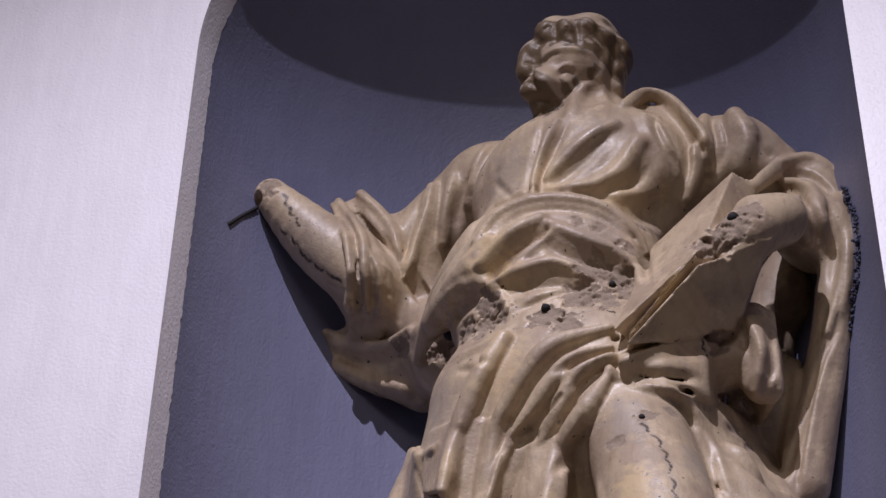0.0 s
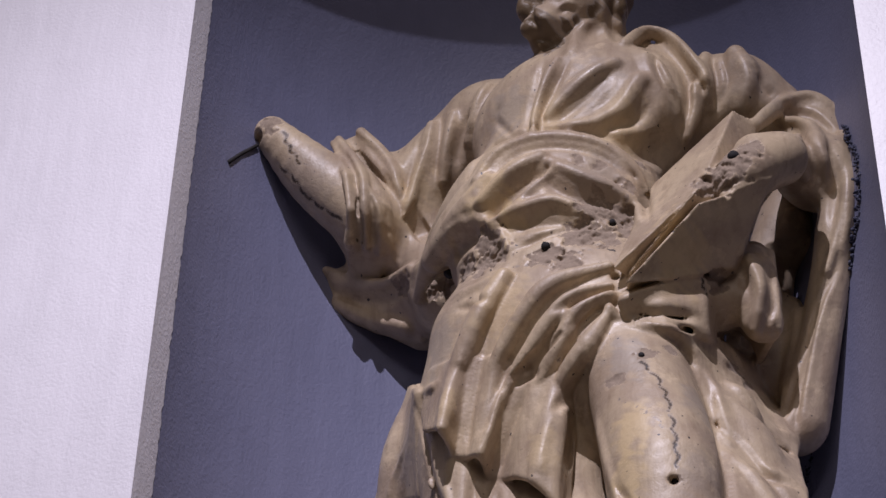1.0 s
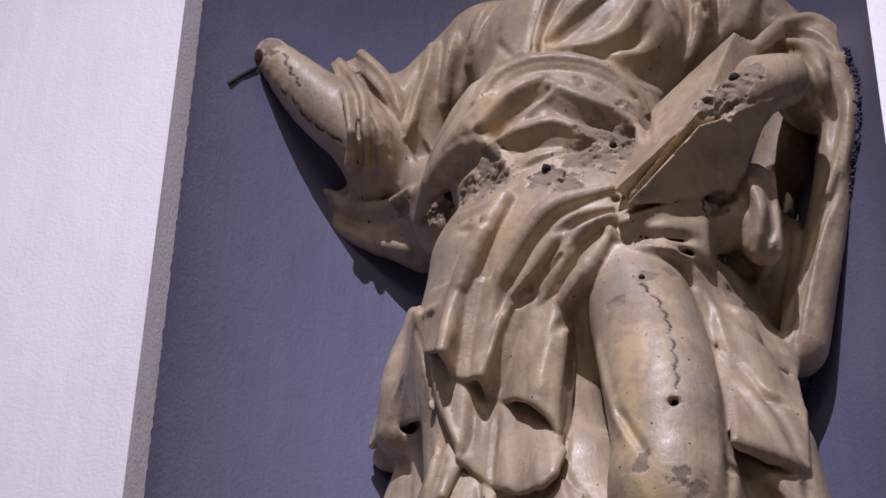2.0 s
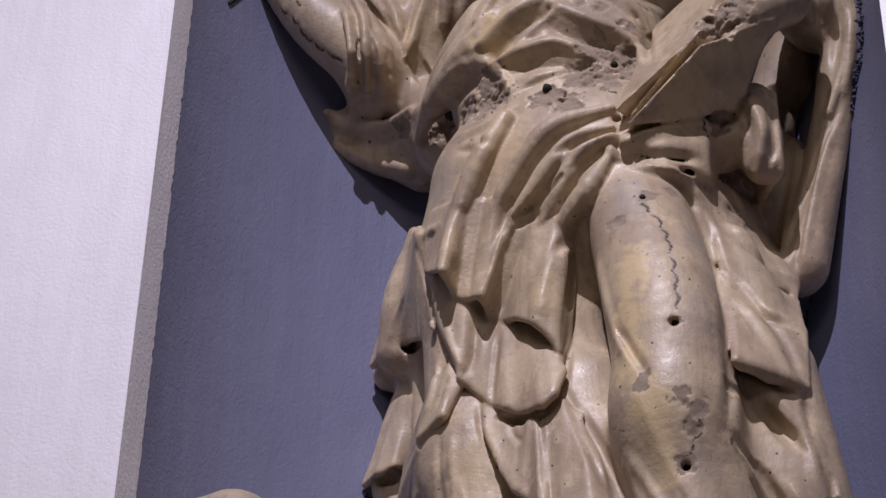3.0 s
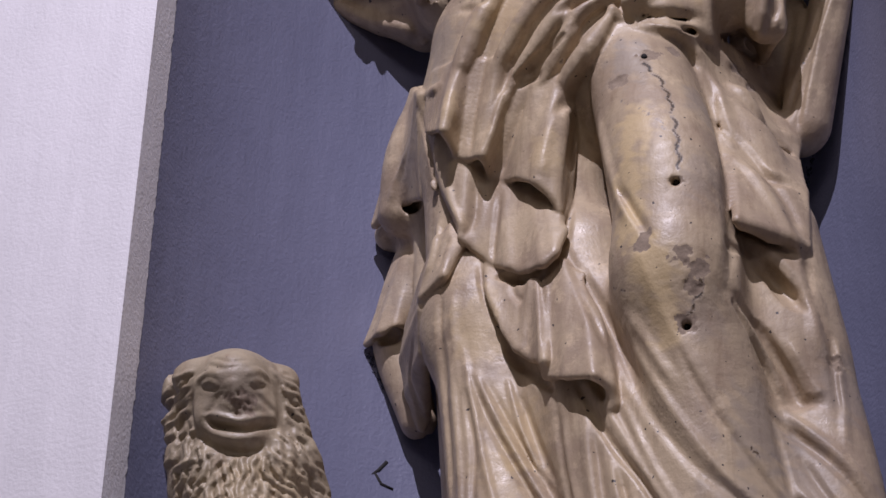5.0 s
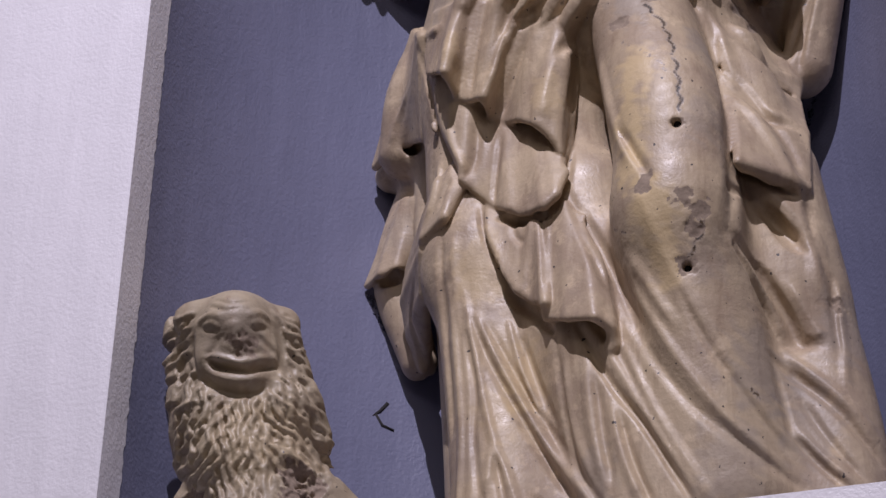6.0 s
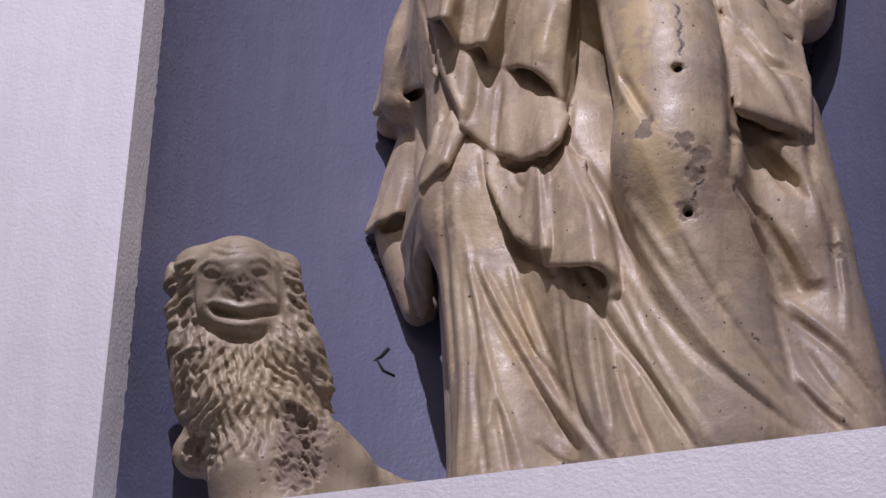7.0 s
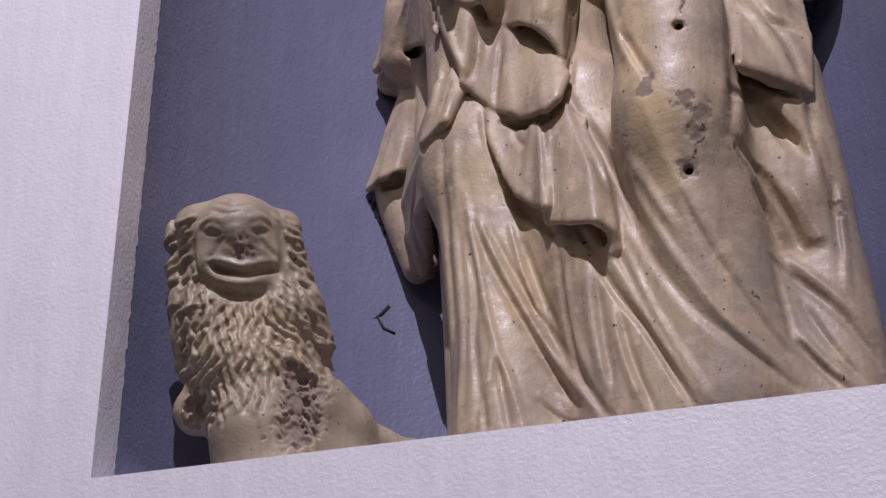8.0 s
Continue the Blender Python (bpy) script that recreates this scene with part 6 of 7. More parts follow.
lion.fold([(-0.364, 0.04, 0.265), (-0.359, 0.043, 0.257), (-0.364, 0.042, 0.247), (-0.364, 0.041, 0.237)], 0.005, 0.0059)
lion.fold([(-0.359, 0.042, 0.266), (-0.354, 0.045, 0.258), (-0.359, 0.043, 0.247), (-0.359, 0.045, 0.239)], -0.0046, 0.0046)
lion.fold([(-0.353, 0.046, 0.258), (-0.35, 0.049, 0.251), (-0.351, 0.049, 0.241), (-0.35, 0.051, 0.233)], 0.004, 0.0058)
lion.fold([(-0.348, 0.048, 0.26), (-0.345, 0.051, 0.253), (-0.346, 0.052, 0.244), (-0.345, 0.054, 0.235)], -0.0048, 0.0049)
lion.fold([(-0.341, 0.052, 0.261), (-0.341, 0.055, 0.25), (-0.335, 0.062, 0.242), (-0.333, 0.068, 0.233)], 0.0056, 0.0063)
lion.fold([(-0.337, 0.056, 0.264), (-0.336, 0.058, 0.253), (-0.331, 0.066, 0.246), (-0.329, 0.072, 0.237)], -0.0043, 0.0044)
lion.fold([(-0.331, 0.061, 0.27), (-0.33, 0.063, 0.259), (-0.325, 0.072, 0.254), (-0.322, 0.079, 0.247)], 0.0044, 0.0063)
lion.fold([(-0.328, 0.066, 0.274), (-0.326, 0.068, 0.263), (-0.321, 0.078, 0.259), (-0.319, 0.085, 0.252)], -0.0038, 0.0045)
lion.fold([(-0.325, 0.069, 0.271), (-0.321, 0.077, 0.268), (-0.322, 0.077, 0.258), (-0.32, 0.082, 0.252)], 0.0049, 0.0065)
lion.fold([(-0.323, 0.075, 0.277), (-0.318, 0.083, 0.274), (-0.319, 0.082, 0.263), (-0.317, 0.088, 0.257)], -0.0038, 0.0051)
lion.fold([(-0.317, 0.091, 0.287), (-0.314, 0.101, 0.287), (-0.313, 0.1, 0.275), (-0.311, 0.106, 0.271)], 0.0042, 0.0065)
lion.fold([(-0.316, 0.099, 0.295), (-0.311, 0.108, 0.294), (-0.311, 0.107, 0.282), (-0.309, 0.113, 0.278)], -0.0046, 0.005)
lion.fold([(-0.311, 0.107, 0.287), (-0.309, 0.114, 0.279), (-0.304, 0.129, 0.279), (-0.301, 0.142, 0.277)], 0.0044, 0.0063)
lion.fold([(-0.309, 0.113, 0.294), (-0.306, 0.119, 0.285), (-0.302, 0.137, 0.287), (-0.301, 0.154, 0.287)], -0.0046, 0.005)
lion.fold([(-0.47, 0.049, 0.261), (-0.483, 0.059, 0.264), (-0.483, 0.062, 0.254), (-0.489, 0.068, 0.251)], 0.0039, 0.0069)
lion.fold([(-0.463, 0.046, 0.255), (-0.476, 0.055, 0.257), (-0.476, 0.059, 0.247), (-0.483, 0.065, 0.244)], -0.0049, 0.0053)
lion.fold([(-0.454, 0.039, 0.257), (-0.465, 0.046, 0.258), (-0.465, 0.05, 0.248), (-0.471, 0.056, 0.245)], 0.0043, 0.0064)
lion.fold([(-0.447, 0.037, 0.251), (-0.458, 0.043, 0.251), (-0.458, 0.047, 0.242), (-0.464, 0.052, 0.238)], -0.0049, 0.0052)
lion.fold([(-0.437, 0.032, 0.252), (-0.444, 0.036, 0.249), (-0.446, 0.039, 0.241), (-0.451, 0.043, 0.236)], 0.0044, 0.0063)
lion.fold([(-0.431, 0.031, 0.248), (-0.438, 0.034, 0.244), (-0.439, 0.036, 0.235), (-0.444, 0.04, 0.23)], -0.0051, 0.0049)
lion.fold([(-0.427, 0.031, 0.244), (-0.429, 0.033, 0.234), (-0.439, 0.038, 0.229), (-0.446, 0.042, 0.222)], 0.0053, 0.0068)
lion.fold([(-0.421, 0.031, 0.24), (-0.422, 0.031, 0.229), (-0.433, 0.035, 0.224), (-0.438, 0.037, 0.216)], -0.005, 0.0047)
lion.fold([(-0.409, 0.03, 0.238), (-0.408, 0.03, 0.225), (-0.417, 0.03, 0.216), (-0.421, 0.031, 0.206)], 0.0055, 0.0061)
lion.fold([(-0.403, 0.031, 0.236), (-0.402, 0.03, 0.222), (-0.411, 0.029, 0.213), (-0.415, 0.029, 0.202)], -0.0045, 0.0045)
lion.fold([(-0.4, 0.031, 0.244), (-0.398, 0.031, 0.233), (-0.404, 0.03, 0.226), (-0.406, 0.029, 0.217)], 0.0048, 0.0064)
lion.fold([(-0.394, 0.032, 0.242), (-0.392, 0.032, 0.231), (-0.398, 0.03, 0.224), (-0.4, 0.029, 0.215)], -0.0038, 0.005)
lion.fold([(-0.391, 0.033, 0.246), (-0.395, 0.031, 0.235), (-0.39, 0.031, 0.221), (-0.39, 0.03, 0.209)], 0.005, 0.0056)
lion.fold([(-0.385, 0.034, 0.245), (-0.389, 0.033, 0.234), (-0.385, 0.032, 0.22), (-0.385, 0.031, 0.208)], -0.0046, 0.0052)
lion.fold([(-0.376, 0.037, 0.241), (-0.372, 0.037, 0.232), (-0.377, 0.035, 0.223), (-0.377, 0.034, 0.214)], 0.0048, 0.006)
lion.fold([(-0.371, 0.039, 0.241), (-0.368, 0.04, 0.232), (-0.372, 0.037, 0.223), (-0.372, 0.036, 0.214)], -0.0042, 0.0049)
lion.fold([(-0.365, 0.041, 0.242), (-0.36, 0.044, 0.233), (-0.365, 0.041, 0.221), (-0.364, 0.041, 0.21)], 0.0046, 0.0068)
lion.fold([(-0.36, 0.043, 0.243), (-0.355, 0.047, 0.234), (-0.36, 0.044, 0.222), (-0.359, 0.044, 0.211)], -0.0052, 0.0052)
lion.fold([(-0.359, 0.044, 0.242), (-0.36, 0.044, 0.23), (-0.353, 0.049, 0.22), (-0.351, 0.05, 0.208)], 0.005, 0.0064)
lion.fold([(-0.354, 0.047, 0.244), (-0.356, 0.047, 0.232), (-0.349, 0.052, 0.222), (-0.346, 0.054, 0.21)], -0.0052, 0.0051)
lion.fold([(-0.347, 0.051, 0.247), (-0.349, 0.052, 0.237), (-0.342, 0.058, 0.231), (-0.339, 0.061, 0.224)], 0.0051, 0.0062)
lion.fold([(-0.342, 0.054, 0.25), (-0.344, 0.054, 0.24), (-0.338, 0.062, 0.235), (-0.335, 0.065, 0.227)], -0.0047, 0.0048)
lion.fold([(-0.335, 0.06, 0.251), (-0.33, 0.066, 0.248), (-0.332, 0.067, 0.237), (-0.331, 0.071, 0.231)], 0.0044, 0.0066)
lion.fold([(-0.331, 0.064, 0.255), (-0.326, 0.07, 0.252), (-0.329, 0.071, 0.241), (-0.327, 0.075, 0.235)], -0.004, 0.0045)
lion.fold([(-0.326, 0.07, 0.257), (-0.321, 0.078, 0.256), (-0.323, 0.079, 0.245), (-0.322, 0.084, 0.24)], 0.005, 0.0057)
lion.fold([(-0.322, 0.074, 0.262), (-0.318, 0.084, 0.261), (-0.32, 0.084, 0.25), (-0.319, 0.09, 0.245)], -0.0051, 0.005)
lion.fold([(-0.32, 0.081, 0.259), (-0.319, 0.087, 0.251), (-0.315, 0.102, 0.251), (-0.313, 0.114, 0.248)], 0.0039, 0.0066)
lion.fold([(-0.317, 0.087, 0.265), (-0.316, 0.093, 0.257), (-0.312, 0.109, 0.258), (-0.31, 0.12, 0.254)], -0.0039, 0.0045)
lion.fold([(-0.316, 0.094, 0.259), (-0.313, 0.108, 0.259), (-0.313, 0.113, 0.25), (-0.312, 0.123, 0.246)], 0.0056, 0.0059)
lion.fold([(-0.313, 0.1, 0.265), (-0.31, 0.114, 0.266), (-0.31, 0.119, 0.257), (-0.309, 0.127, 0.252)], -0.0043, 0.0055)
lion.fold([(-0.31, 0.11, 0.273), (-0.306, 0.125, 0.274), (-0.305, 0.131, 0.264), (-0.302, 0.14, 0.258)], 0.0055, 0.0061)
lion.fold([(-0.308, 0.117, 0.281), (-0.303, 0.131, 0.281), (-0.302, 0.137, 0.271), (-0.3, 0.147, 0.266)], -0.0048, 0.0051)
lion.fold([(-0.466, 0.053, 0.241), (-0.48, 0.065, 0.241), (-0.481, 0.071, 0.23), (-0.489, 0.081, 0.225)], 0.0051, 0.0066)
lion.fold([(-0.459, 0.049, 0.235), (-0.473, 0.062, 0.235), (-0.474, 0.068, 0.224), (-0.483, 0.078, 0.22)], -0.0043, 0.005)
lion.fold([(-0.447, 0.04, 0.238), (-0.458, 0.048, 0.235), (-0.454, 0.048, 0.222), (-0.459, 0.055, 0.216)], 0.0048, 0.0063)
lion.fold([(-0.44, 0.037, 0.232), (-0.45, 0.044, 0.229), (-0.446, 0.042, 0.216), (-0.45, 0.046, 0.208)], -0.0051, 0.0048)
lion.fold([(-0.433, 0.034, 0.233), (-0.432, 0.034, 0.22), (-0.443, 0.041, 0.215), (-0.448, 0.045, 0.207)], 0.0052, 0.0057)
lion.fold([(-0.426, 0.032, 0.229), (-0.425, 0.032, 0.216), (-0.435, 0.036, 0.21), (-0.439, 0.039, 0.201)], -0.0045, 0.0058)
lion.fold([(-0.418, 0.03, 0.223), (-0.424, 0.032, 0.215), (-0.418, 0.03, 0.201), (-0.418, 0.031, 0.19)], 0.0038, 0.0064)
lion.fold([(-0.411, 0.03, 0.221), (-0.417, 0.03, 0.212), (-0.411, 0.029, 0.198), (-0.412, 0.03, 0.188)], -0.0049, 0.0051)
lion.fold([(-0.403, 0.029, 0.223), (-0.405, 0.029, 0.215), (-0.401, 0.028, 0.204), (-0.401, 0.029, 0.195)], 0.0048, 0.0067)
lion.fold([(-0.397, 0.03, 0.222), (-0.399, 0.029, 0.214), (-0.395, 0.029, 0.203), (-0.395, 0.029, 0.194)], -0.0051, 0.0058)
lion.fold([(-0.392, 0.03, 0.219), (-0.396, 0.029, 0.21), (-0.388, 0.031, 0.201), (-0.387, 0.031, 0.192)], 0.0051, 0.0059)
lion.fold([(-0.387, 0.032, 0.219), (-0.39, 0.03, 0.209), (-0.383, 0.032, 0.2), (-0.382, 0.033, 0.192)], -0.0045, 0.0055)
lion.fold([(-0.379, 0.033, 0.216), (-0.379, 0.033, 0.204), (-0.374, 0.035, 0.193), (-0.372, 0.038, 0.183)], 0.0049, 0.0056)
lion.fold([(-0.374, 0.036, 0.217), (-0.374, 0.035, 0.205), (-0.369, 0.037, 0.195), (-0.367, 0.039, 0.184)], -0.0047, 0.0046)
lion.fold([(-0.372, 0.036, 0.216), (-0.372, 0.036, 0.203), (-0.367, 0.039, 0.193), (-0.364, 0.042, 0.183)], 0.0038, 0.0057)
lion.fold([(-0.368, 0.039, 0.218), (-0.367, 0.038, 0.205), (-0.362, 0.041, 0.195), (-0.359, 0.044, 0.184)], -0.0043, 0.0048)
lion.fold([(-0.361, 0.043, 0.223), (-0.356, 0.046, 0.216), (-0.357, 0.045, 0.205), (-0.355, 0.046, 0.196)], 0.0038, 0.0055)
lion.fold([(-0.357, 0.046, 0.226), (-0.352, 0.05, 0.219), (-0.353, 0.048, 0.207), (-0.351, 0.05, 0.199)], -0.0049, 0.0047)
lion.fold([(-0.351, 0.051, 0.225), (-0.346, 0.055, 0.217), (-0.345, 0.055, 0.206), (-0.342, 0.057, 0.197)], 0.0038, 0.0056)
lion.fold([(-0.347, 0.054, 0.228), (-0.342, 0.059, 0.222), (-0.341, 0.059, 0.21), (-0.338, 0.062, 0.201)], -0.0049, 0.0047)
lion.fold([(-0.344, 0.057, 0.227), (-0.343, 0.057, 0.217), (-0.336, 0.065, 0.214), (-0.333, 0.069, 0.207)], 0.0051, 0.0067)
lion.fold([(-0.34, 0.06, 0.231), (-0.339, 0.062, 0.222), (-0.333, 0.07, 0.219), (-0.33, 0.075, 0.213)], -0.0043, 0.0053)
lion.fold([(-0.335, 0.066, 0.233), (-0.334, 0.067, 0.224), (-0.328, 0.077, 0.225), (-0.324, 0.083, 0.22)], 0.0039, 0.0065)
lion.fold([(-0.331, 0.069, 0.238), (-0.331, 0.072, 0.229), (-0.325, 0.082, 0.23), (-0.322, 0.089, 0.227)], -0.0039, 0.0054)
lion.fold([(-0.327, 0.077, 0.233), (-0.322, 0.088, 0.233), (-0.322, 0.09, 0.222), (-0.319, 0.096, 0.216)], 0.0051, 0.0066)
lion.fold([(-0.324, 0.08, 0.238), (-0.319, 0.093, 0.239), (-0.319, 0.096, 0.228), (-0.317, 0.104, 0.224)], -0.0048, 0.005)
lion.fold([(-0.318, 0.098, 0.241), (-0.315, 0.111, 0.243), (-0.315, 0.119, 0.237), (-0.313, 0.128, 0.235)], 0.0049, 0.0062)
lion.fold([(-0.315, 0.104, 0.248), (-0.313, 0.116, 0.25), (-0.312, 0.123, 0.244), (-0.31, 0.132, 0.241)], -0.0051, 0.0051)
lion.fold([(-0.313, 0.113, 0.248), (-0.312, 0.123, 0.244), (-0.307, 0.135, 0.246), (-0.302, 0.144, 0.242)], 0.0038, 0.006)
lion.fold([(-0.311, 0.117, 0.255), (-0.309, 0.127, 0.25), (-0.303, 0.138, 0.251), (-0.299, 0.147, 0.248)], -0.0046, 0.0058)
lion.fold([(-0.307, 0.128, 0.256), (-0.302, 0.141, 0.256), (-0.299, 0.148, 0.247), (-0.297, 0.165, 0.247)], 0.0041, 0.0069)
lion.fold([(-0.305, 0.131, 0.262), (-0.299, 0.146, 0.264), (-0.297, 0.153, 0.255), (-0.296, 0.172, 0.256)], -0.004, 0.0056)
lion.fold([(-0.474, 0.067, 0.227), (-0.485, 0.076, 0.228), (-0.486, 0.081, 0.221), (-0.493, 0.089, 0.218)], 0.005, 0.0055)
lion.fold([(-0.466, 0.061, 0.22), (-0.479, 0.073, 0.223), (-0.479, 0.078, 0.214), (-0.485, 0.085, 0.211)], -0.0041, 0.0047)
lion.fold([(-0.453, 0.048, 0.222), (-0.465, 0.059, 0.222), (-0.465, 0.063, 0.213), (-0.473, 0.073, 0.211)], 0.0055, 0.0054)
lion.fold([(-0.445, 0.042, 0.214), (-0.455, 0.051, 0.213), (-0.455, 0.053, 0.204), (-0.463, 0.062, 0.201)], -0.0043, 0.0053)
lion.fold([(-0.44, 0.039, 0.211), (-0.453, 0.049, 0.209), (-0.45, 0.048, 0.194), (-0.457, 0.058, 0.189)], 0.0052, 0.0066)
lion.fold([(-0.433, 0.035, 0.205), (-0.444, 0.043, 0.202), (-0.442, 0.043, 0.188), (-0.448, 0.051, 0.181)], -0.0045, 0.0047)
lion.fold([(-0.419, 0.03, 0.207), (-0.419, 0.031, 0.195), (-0.427, 0.035, 0.189), (-0.431, 0.038, 0.181)], 0.0048, 0.0067)
lion.fold([(-0.412, 0.029, 0.203), (-0.412, 0.03, 0.192), (-0.42, 0.033, 0.185), (-0.425, 0.037, 0.177)], -0.0042, 0.0053)
lion.fold([(-0.406, 0.028, 0.2), (-0.411, 0.03, 0.192), (-0.408, 0.032, 0.182), (-0.41, 0.035, 0.173)], 0.0056, 0.0068)
lion.fold([(-0.4, 0.028, 0.198), (-0.405, 0.03, 0.19), (-0.402, 0.032, 0.18), (-0.404, 0.035, 0.171)], -0.0049, 0.0045)
lion.fold([(-0.397, 0.029, 0.202), (-0.401, 0.029, 0.194), (-0.396, 0.031, 0.184), (-0.396, 0.033, 0.177)], 0.0054, 0.0067)
lion.fold([(-0.391, 0.03, 0.201), (-0.395, 0.03, 0.193), (-0.39, 0.032, 0.184), (-0.391, 0.034, 0.176)], -0.0045, 0.0051)
lion.fold([(-0.382, 0.032, 0.203), (-0.379, 0.034, 0.194), (-0.383, 0.034, 0.184), (-0.384, 0.035, 0.175)], 0.0049, 0.0056)
lion.fold([(-0.377, 0.034, 0.204), (-0.373, 0.036, 0.194), (-0.378, 0.035, 0.184), (-0.378, 0.037, 0.176)], -0.0045, 0.0046)
lion.fold([(-0.375, 0.035, 0.203), (-0.371, 0.037, 0.194), (-0.374, 0.037, 0.184), (-0.374, 0.039, 0.176)], 0.0041, 0.006)
lion.fold([(-0.37, 0.037, 0.204), (-0.366, 0.039, 0.195), (-0.369, 0.038, 0.185), (-0.369, 0.041, 0.177)], -0.0048, 0.0048)
lion.fold([(-0.365, 0.04, 0.202), (-0.36, 0.043, 0.192), (-0.363, 0.042, 0.18), (-0.362, 0.046, 0.171)], 0.0048, 0.0065)
lion.fold([(-0.36, 0.042, 0.203), (-0.355, 0.046, 0.194), (-0.358, 0.045, 0.182), (-0.357, 0.048, 0.172)], -0.0046, 0.0054)
lion.fold([(-0.352, 0.048, 0.203), (-0.348, 0.051, 0.196), (-0.348, 0.052, 0.186), (-0.346, 0.054, 0.177)], 0.0038, 0.0064)
lion.fold([(-0.348, 0.051, 0.206), (-0.344, 0.056, 0.2), (-0.344, 0.055, 0.189), (-0.342, 0.057, 0.18)], -0.0044, 0.0049)
lion.fold([(-0.346, 0.054, 0.207), (-0.345, 0.054, 0.196), (-0.338, 0.061, 0.191), (-0.334, 0.065, 0.183)], 0.004, 0.0059)
lion.fold([(-0.342, 0.058, 0.211), (-0.341, 0.058, 0.2), (-0.334, 0.066, 0.195), (-0.33, 0.069, 0.187)], -0.0041, 0.0046)
lion.fold([(-0.335, 0.066, 0.206), (-0.334, 0.066, 0.195), (-0.326, 0.075, 0.192), (-0.322, 0.078, 0.184)], 0.0039, 0.0065)
lion.fold([(-0.332, 0.07, 0.211), (-0.331, 0.071, 0.2), (-0.323, 0.08, 0.197), (-0.319, 0.085, 0.19)], -0.004, 0.0053)
lion.fold([(-0.328, 0.076, 0.212), (-0.323, 0.084, 0.211), (-0.323, 0.081, 0.198), (-0.32, 0.084, 0.191)], 0.0051, 0.0063)
lion.fold([(-0.326, 0.081, 0.218), (-0.321, 0.09, 0.217), (-0.32, 0.087, 0.204), (-0.317, 0.09, 0.197)], -0.0041, 0.0055)
lion.fold([(-0.322, 0.089, 0.223), (-0.318, 0.099, 0.222), (-0.316, 0.1, 0.212), (-0.313, 0.105, 0.207)], 0.0055, 0.0068)
lion.fold([(-0.319, 0.095, 0.23), (-0.317, 0.107, 0.23), (-0.316, 0.111, 0.222), (-0.313, 0.118, 0.217)], -0.005, 0.0048)
lion.fold([(-0.316, 0.108, 0.225), (-0.313, 0.127, 0.229), (-0.312, 0.131, 0.218), (-0.309, 0.143, 0.214)], 0.0042, 0.0065)
lion.fold([(-0.315, 0.117, 0.234), (-0.311, 0.132, 0.235), (-0.31, 0.139, 0.225), (-0.307, 0.15, 0.222)], -0.0048, 0.0058)
lion.fold([(-0.312, 0.124, 0.243), (-0.311, 0.131, 0.237), (-0.305, 0.143, 0.238), (-0.301, 0.153, 0.236)], 0.0044, 0.0063)
lion.fold([(-0.309, 0.128, 0.249), (-0.307, 0.134, 0.243), (-0.302, 0.146, 0.244), (-0.298, 0.156, 0.242)], -0.004, 0.0057)
lion.fold([(-0.303, 0.14, 0.248), (-0.302, 0.146, 0.241), (-0.297, 0.162, 0.248), (-0.295, 0.176, 0.249)], 0.0043, 0.0068)
lion.fold([(-0.3, 0.144, 0.254), (-0.299, 0.149, 0.247), (-0.296, 0.171, 0.257), (-0.291, 0.175, 0.253)], -0.0039, 0.0051)
lion.fold([(-0.47, 0.069, 0.213), (-0.486, 0.083, 0.216), (-0.49, 0.091, 0.208), (-0.502, 0.105, 0.208)], 0.0049, 0.0065)
lion.fold([(-0.461, 0.06, 0.203), (-0.48, 0.08, 0.21), (-0.484, 0.088, 0.202), (-0.495, 0.101, 0.201)], -0.0045, 0.0047)
lion.fold([(-0.441, 0.042, 0.19), (-0.454, 0.054, 0.191), (-0.458, 0.061, 0.184), (-0.469, 0.077, 0.184)], 0.0046, 0.0061)
lion.fold([(-0.434, 0.039, 0.184), (-0.446, 0.048, 0.183), (-0.449, 0.054, 0.176), (-0.459, 0.066, 0.174)], -0.0038, 0.0055)
lion.fold([(-0.429, 0.036, 0.187), (-0.434, 0.041, 0.179), (-0.447, 0.052, 0.178), (-0.459, 0.065, 0.176)], 0.0049, 0.0062)
lion.fold([(-0.423, 0.035, 0.182), (-0.428, 0.039, 0.174), (-0.44, 0.048, 0.172), (-0.45, 0.059, 0.169)], -0.0052, 0.0057)
lion.fold([(-0.416, 0.032, 0.184), (-0.417, 0.036, 0.175), (-0.429, 0.041, 0.172), (-0.436, 0.048, 0.167)], 0.0045, 0.0066)
lion.fold([(-0.41, 0.032, 0.181), (-0.412, 0.035, 0.171), (-0.423, 0.041, 0.168), (-0.43, 0.047, 0.163)], -0.0051, 0.0055)
lion.fold([(-0.401, 0.032, 0.178), (-0.402, 0.036, 0.17), (-0.41, 0.039, 0.165), (-0.414, 0.043, 0.159)], 0.0039, 0.006)
lion.fold([(-0.395, 0.034, 0.176), (-0.396, 0.037, 0.168), (-0.404, 0.039, 0.162), (-0.408, 0.043, 0.156)], -0.004, 0.0047)
lion.fold([(-0.39, 0.032, 0.183), (-0.396, 0.033, 0.176), (-0.393, 0.037, 0.167), (-0.395, 0.041, 0.159)], 0.004, 0.0062)
lion.fold([(-0.384, 0.033, 0.182), (-0.39, 0.034, 0.175), (-0.388, 0.038, 0.165), (-0.39, 0.042, 0.157)], -0.0038, 0.0049)
lion.fold([(-0.378, 0.036, 0.178), (-0.376, 0.04, 0.171), (-0.383, 0.04, 0.164), (-0.385, 0.043, 0.157)], 0.0046, 0.006)
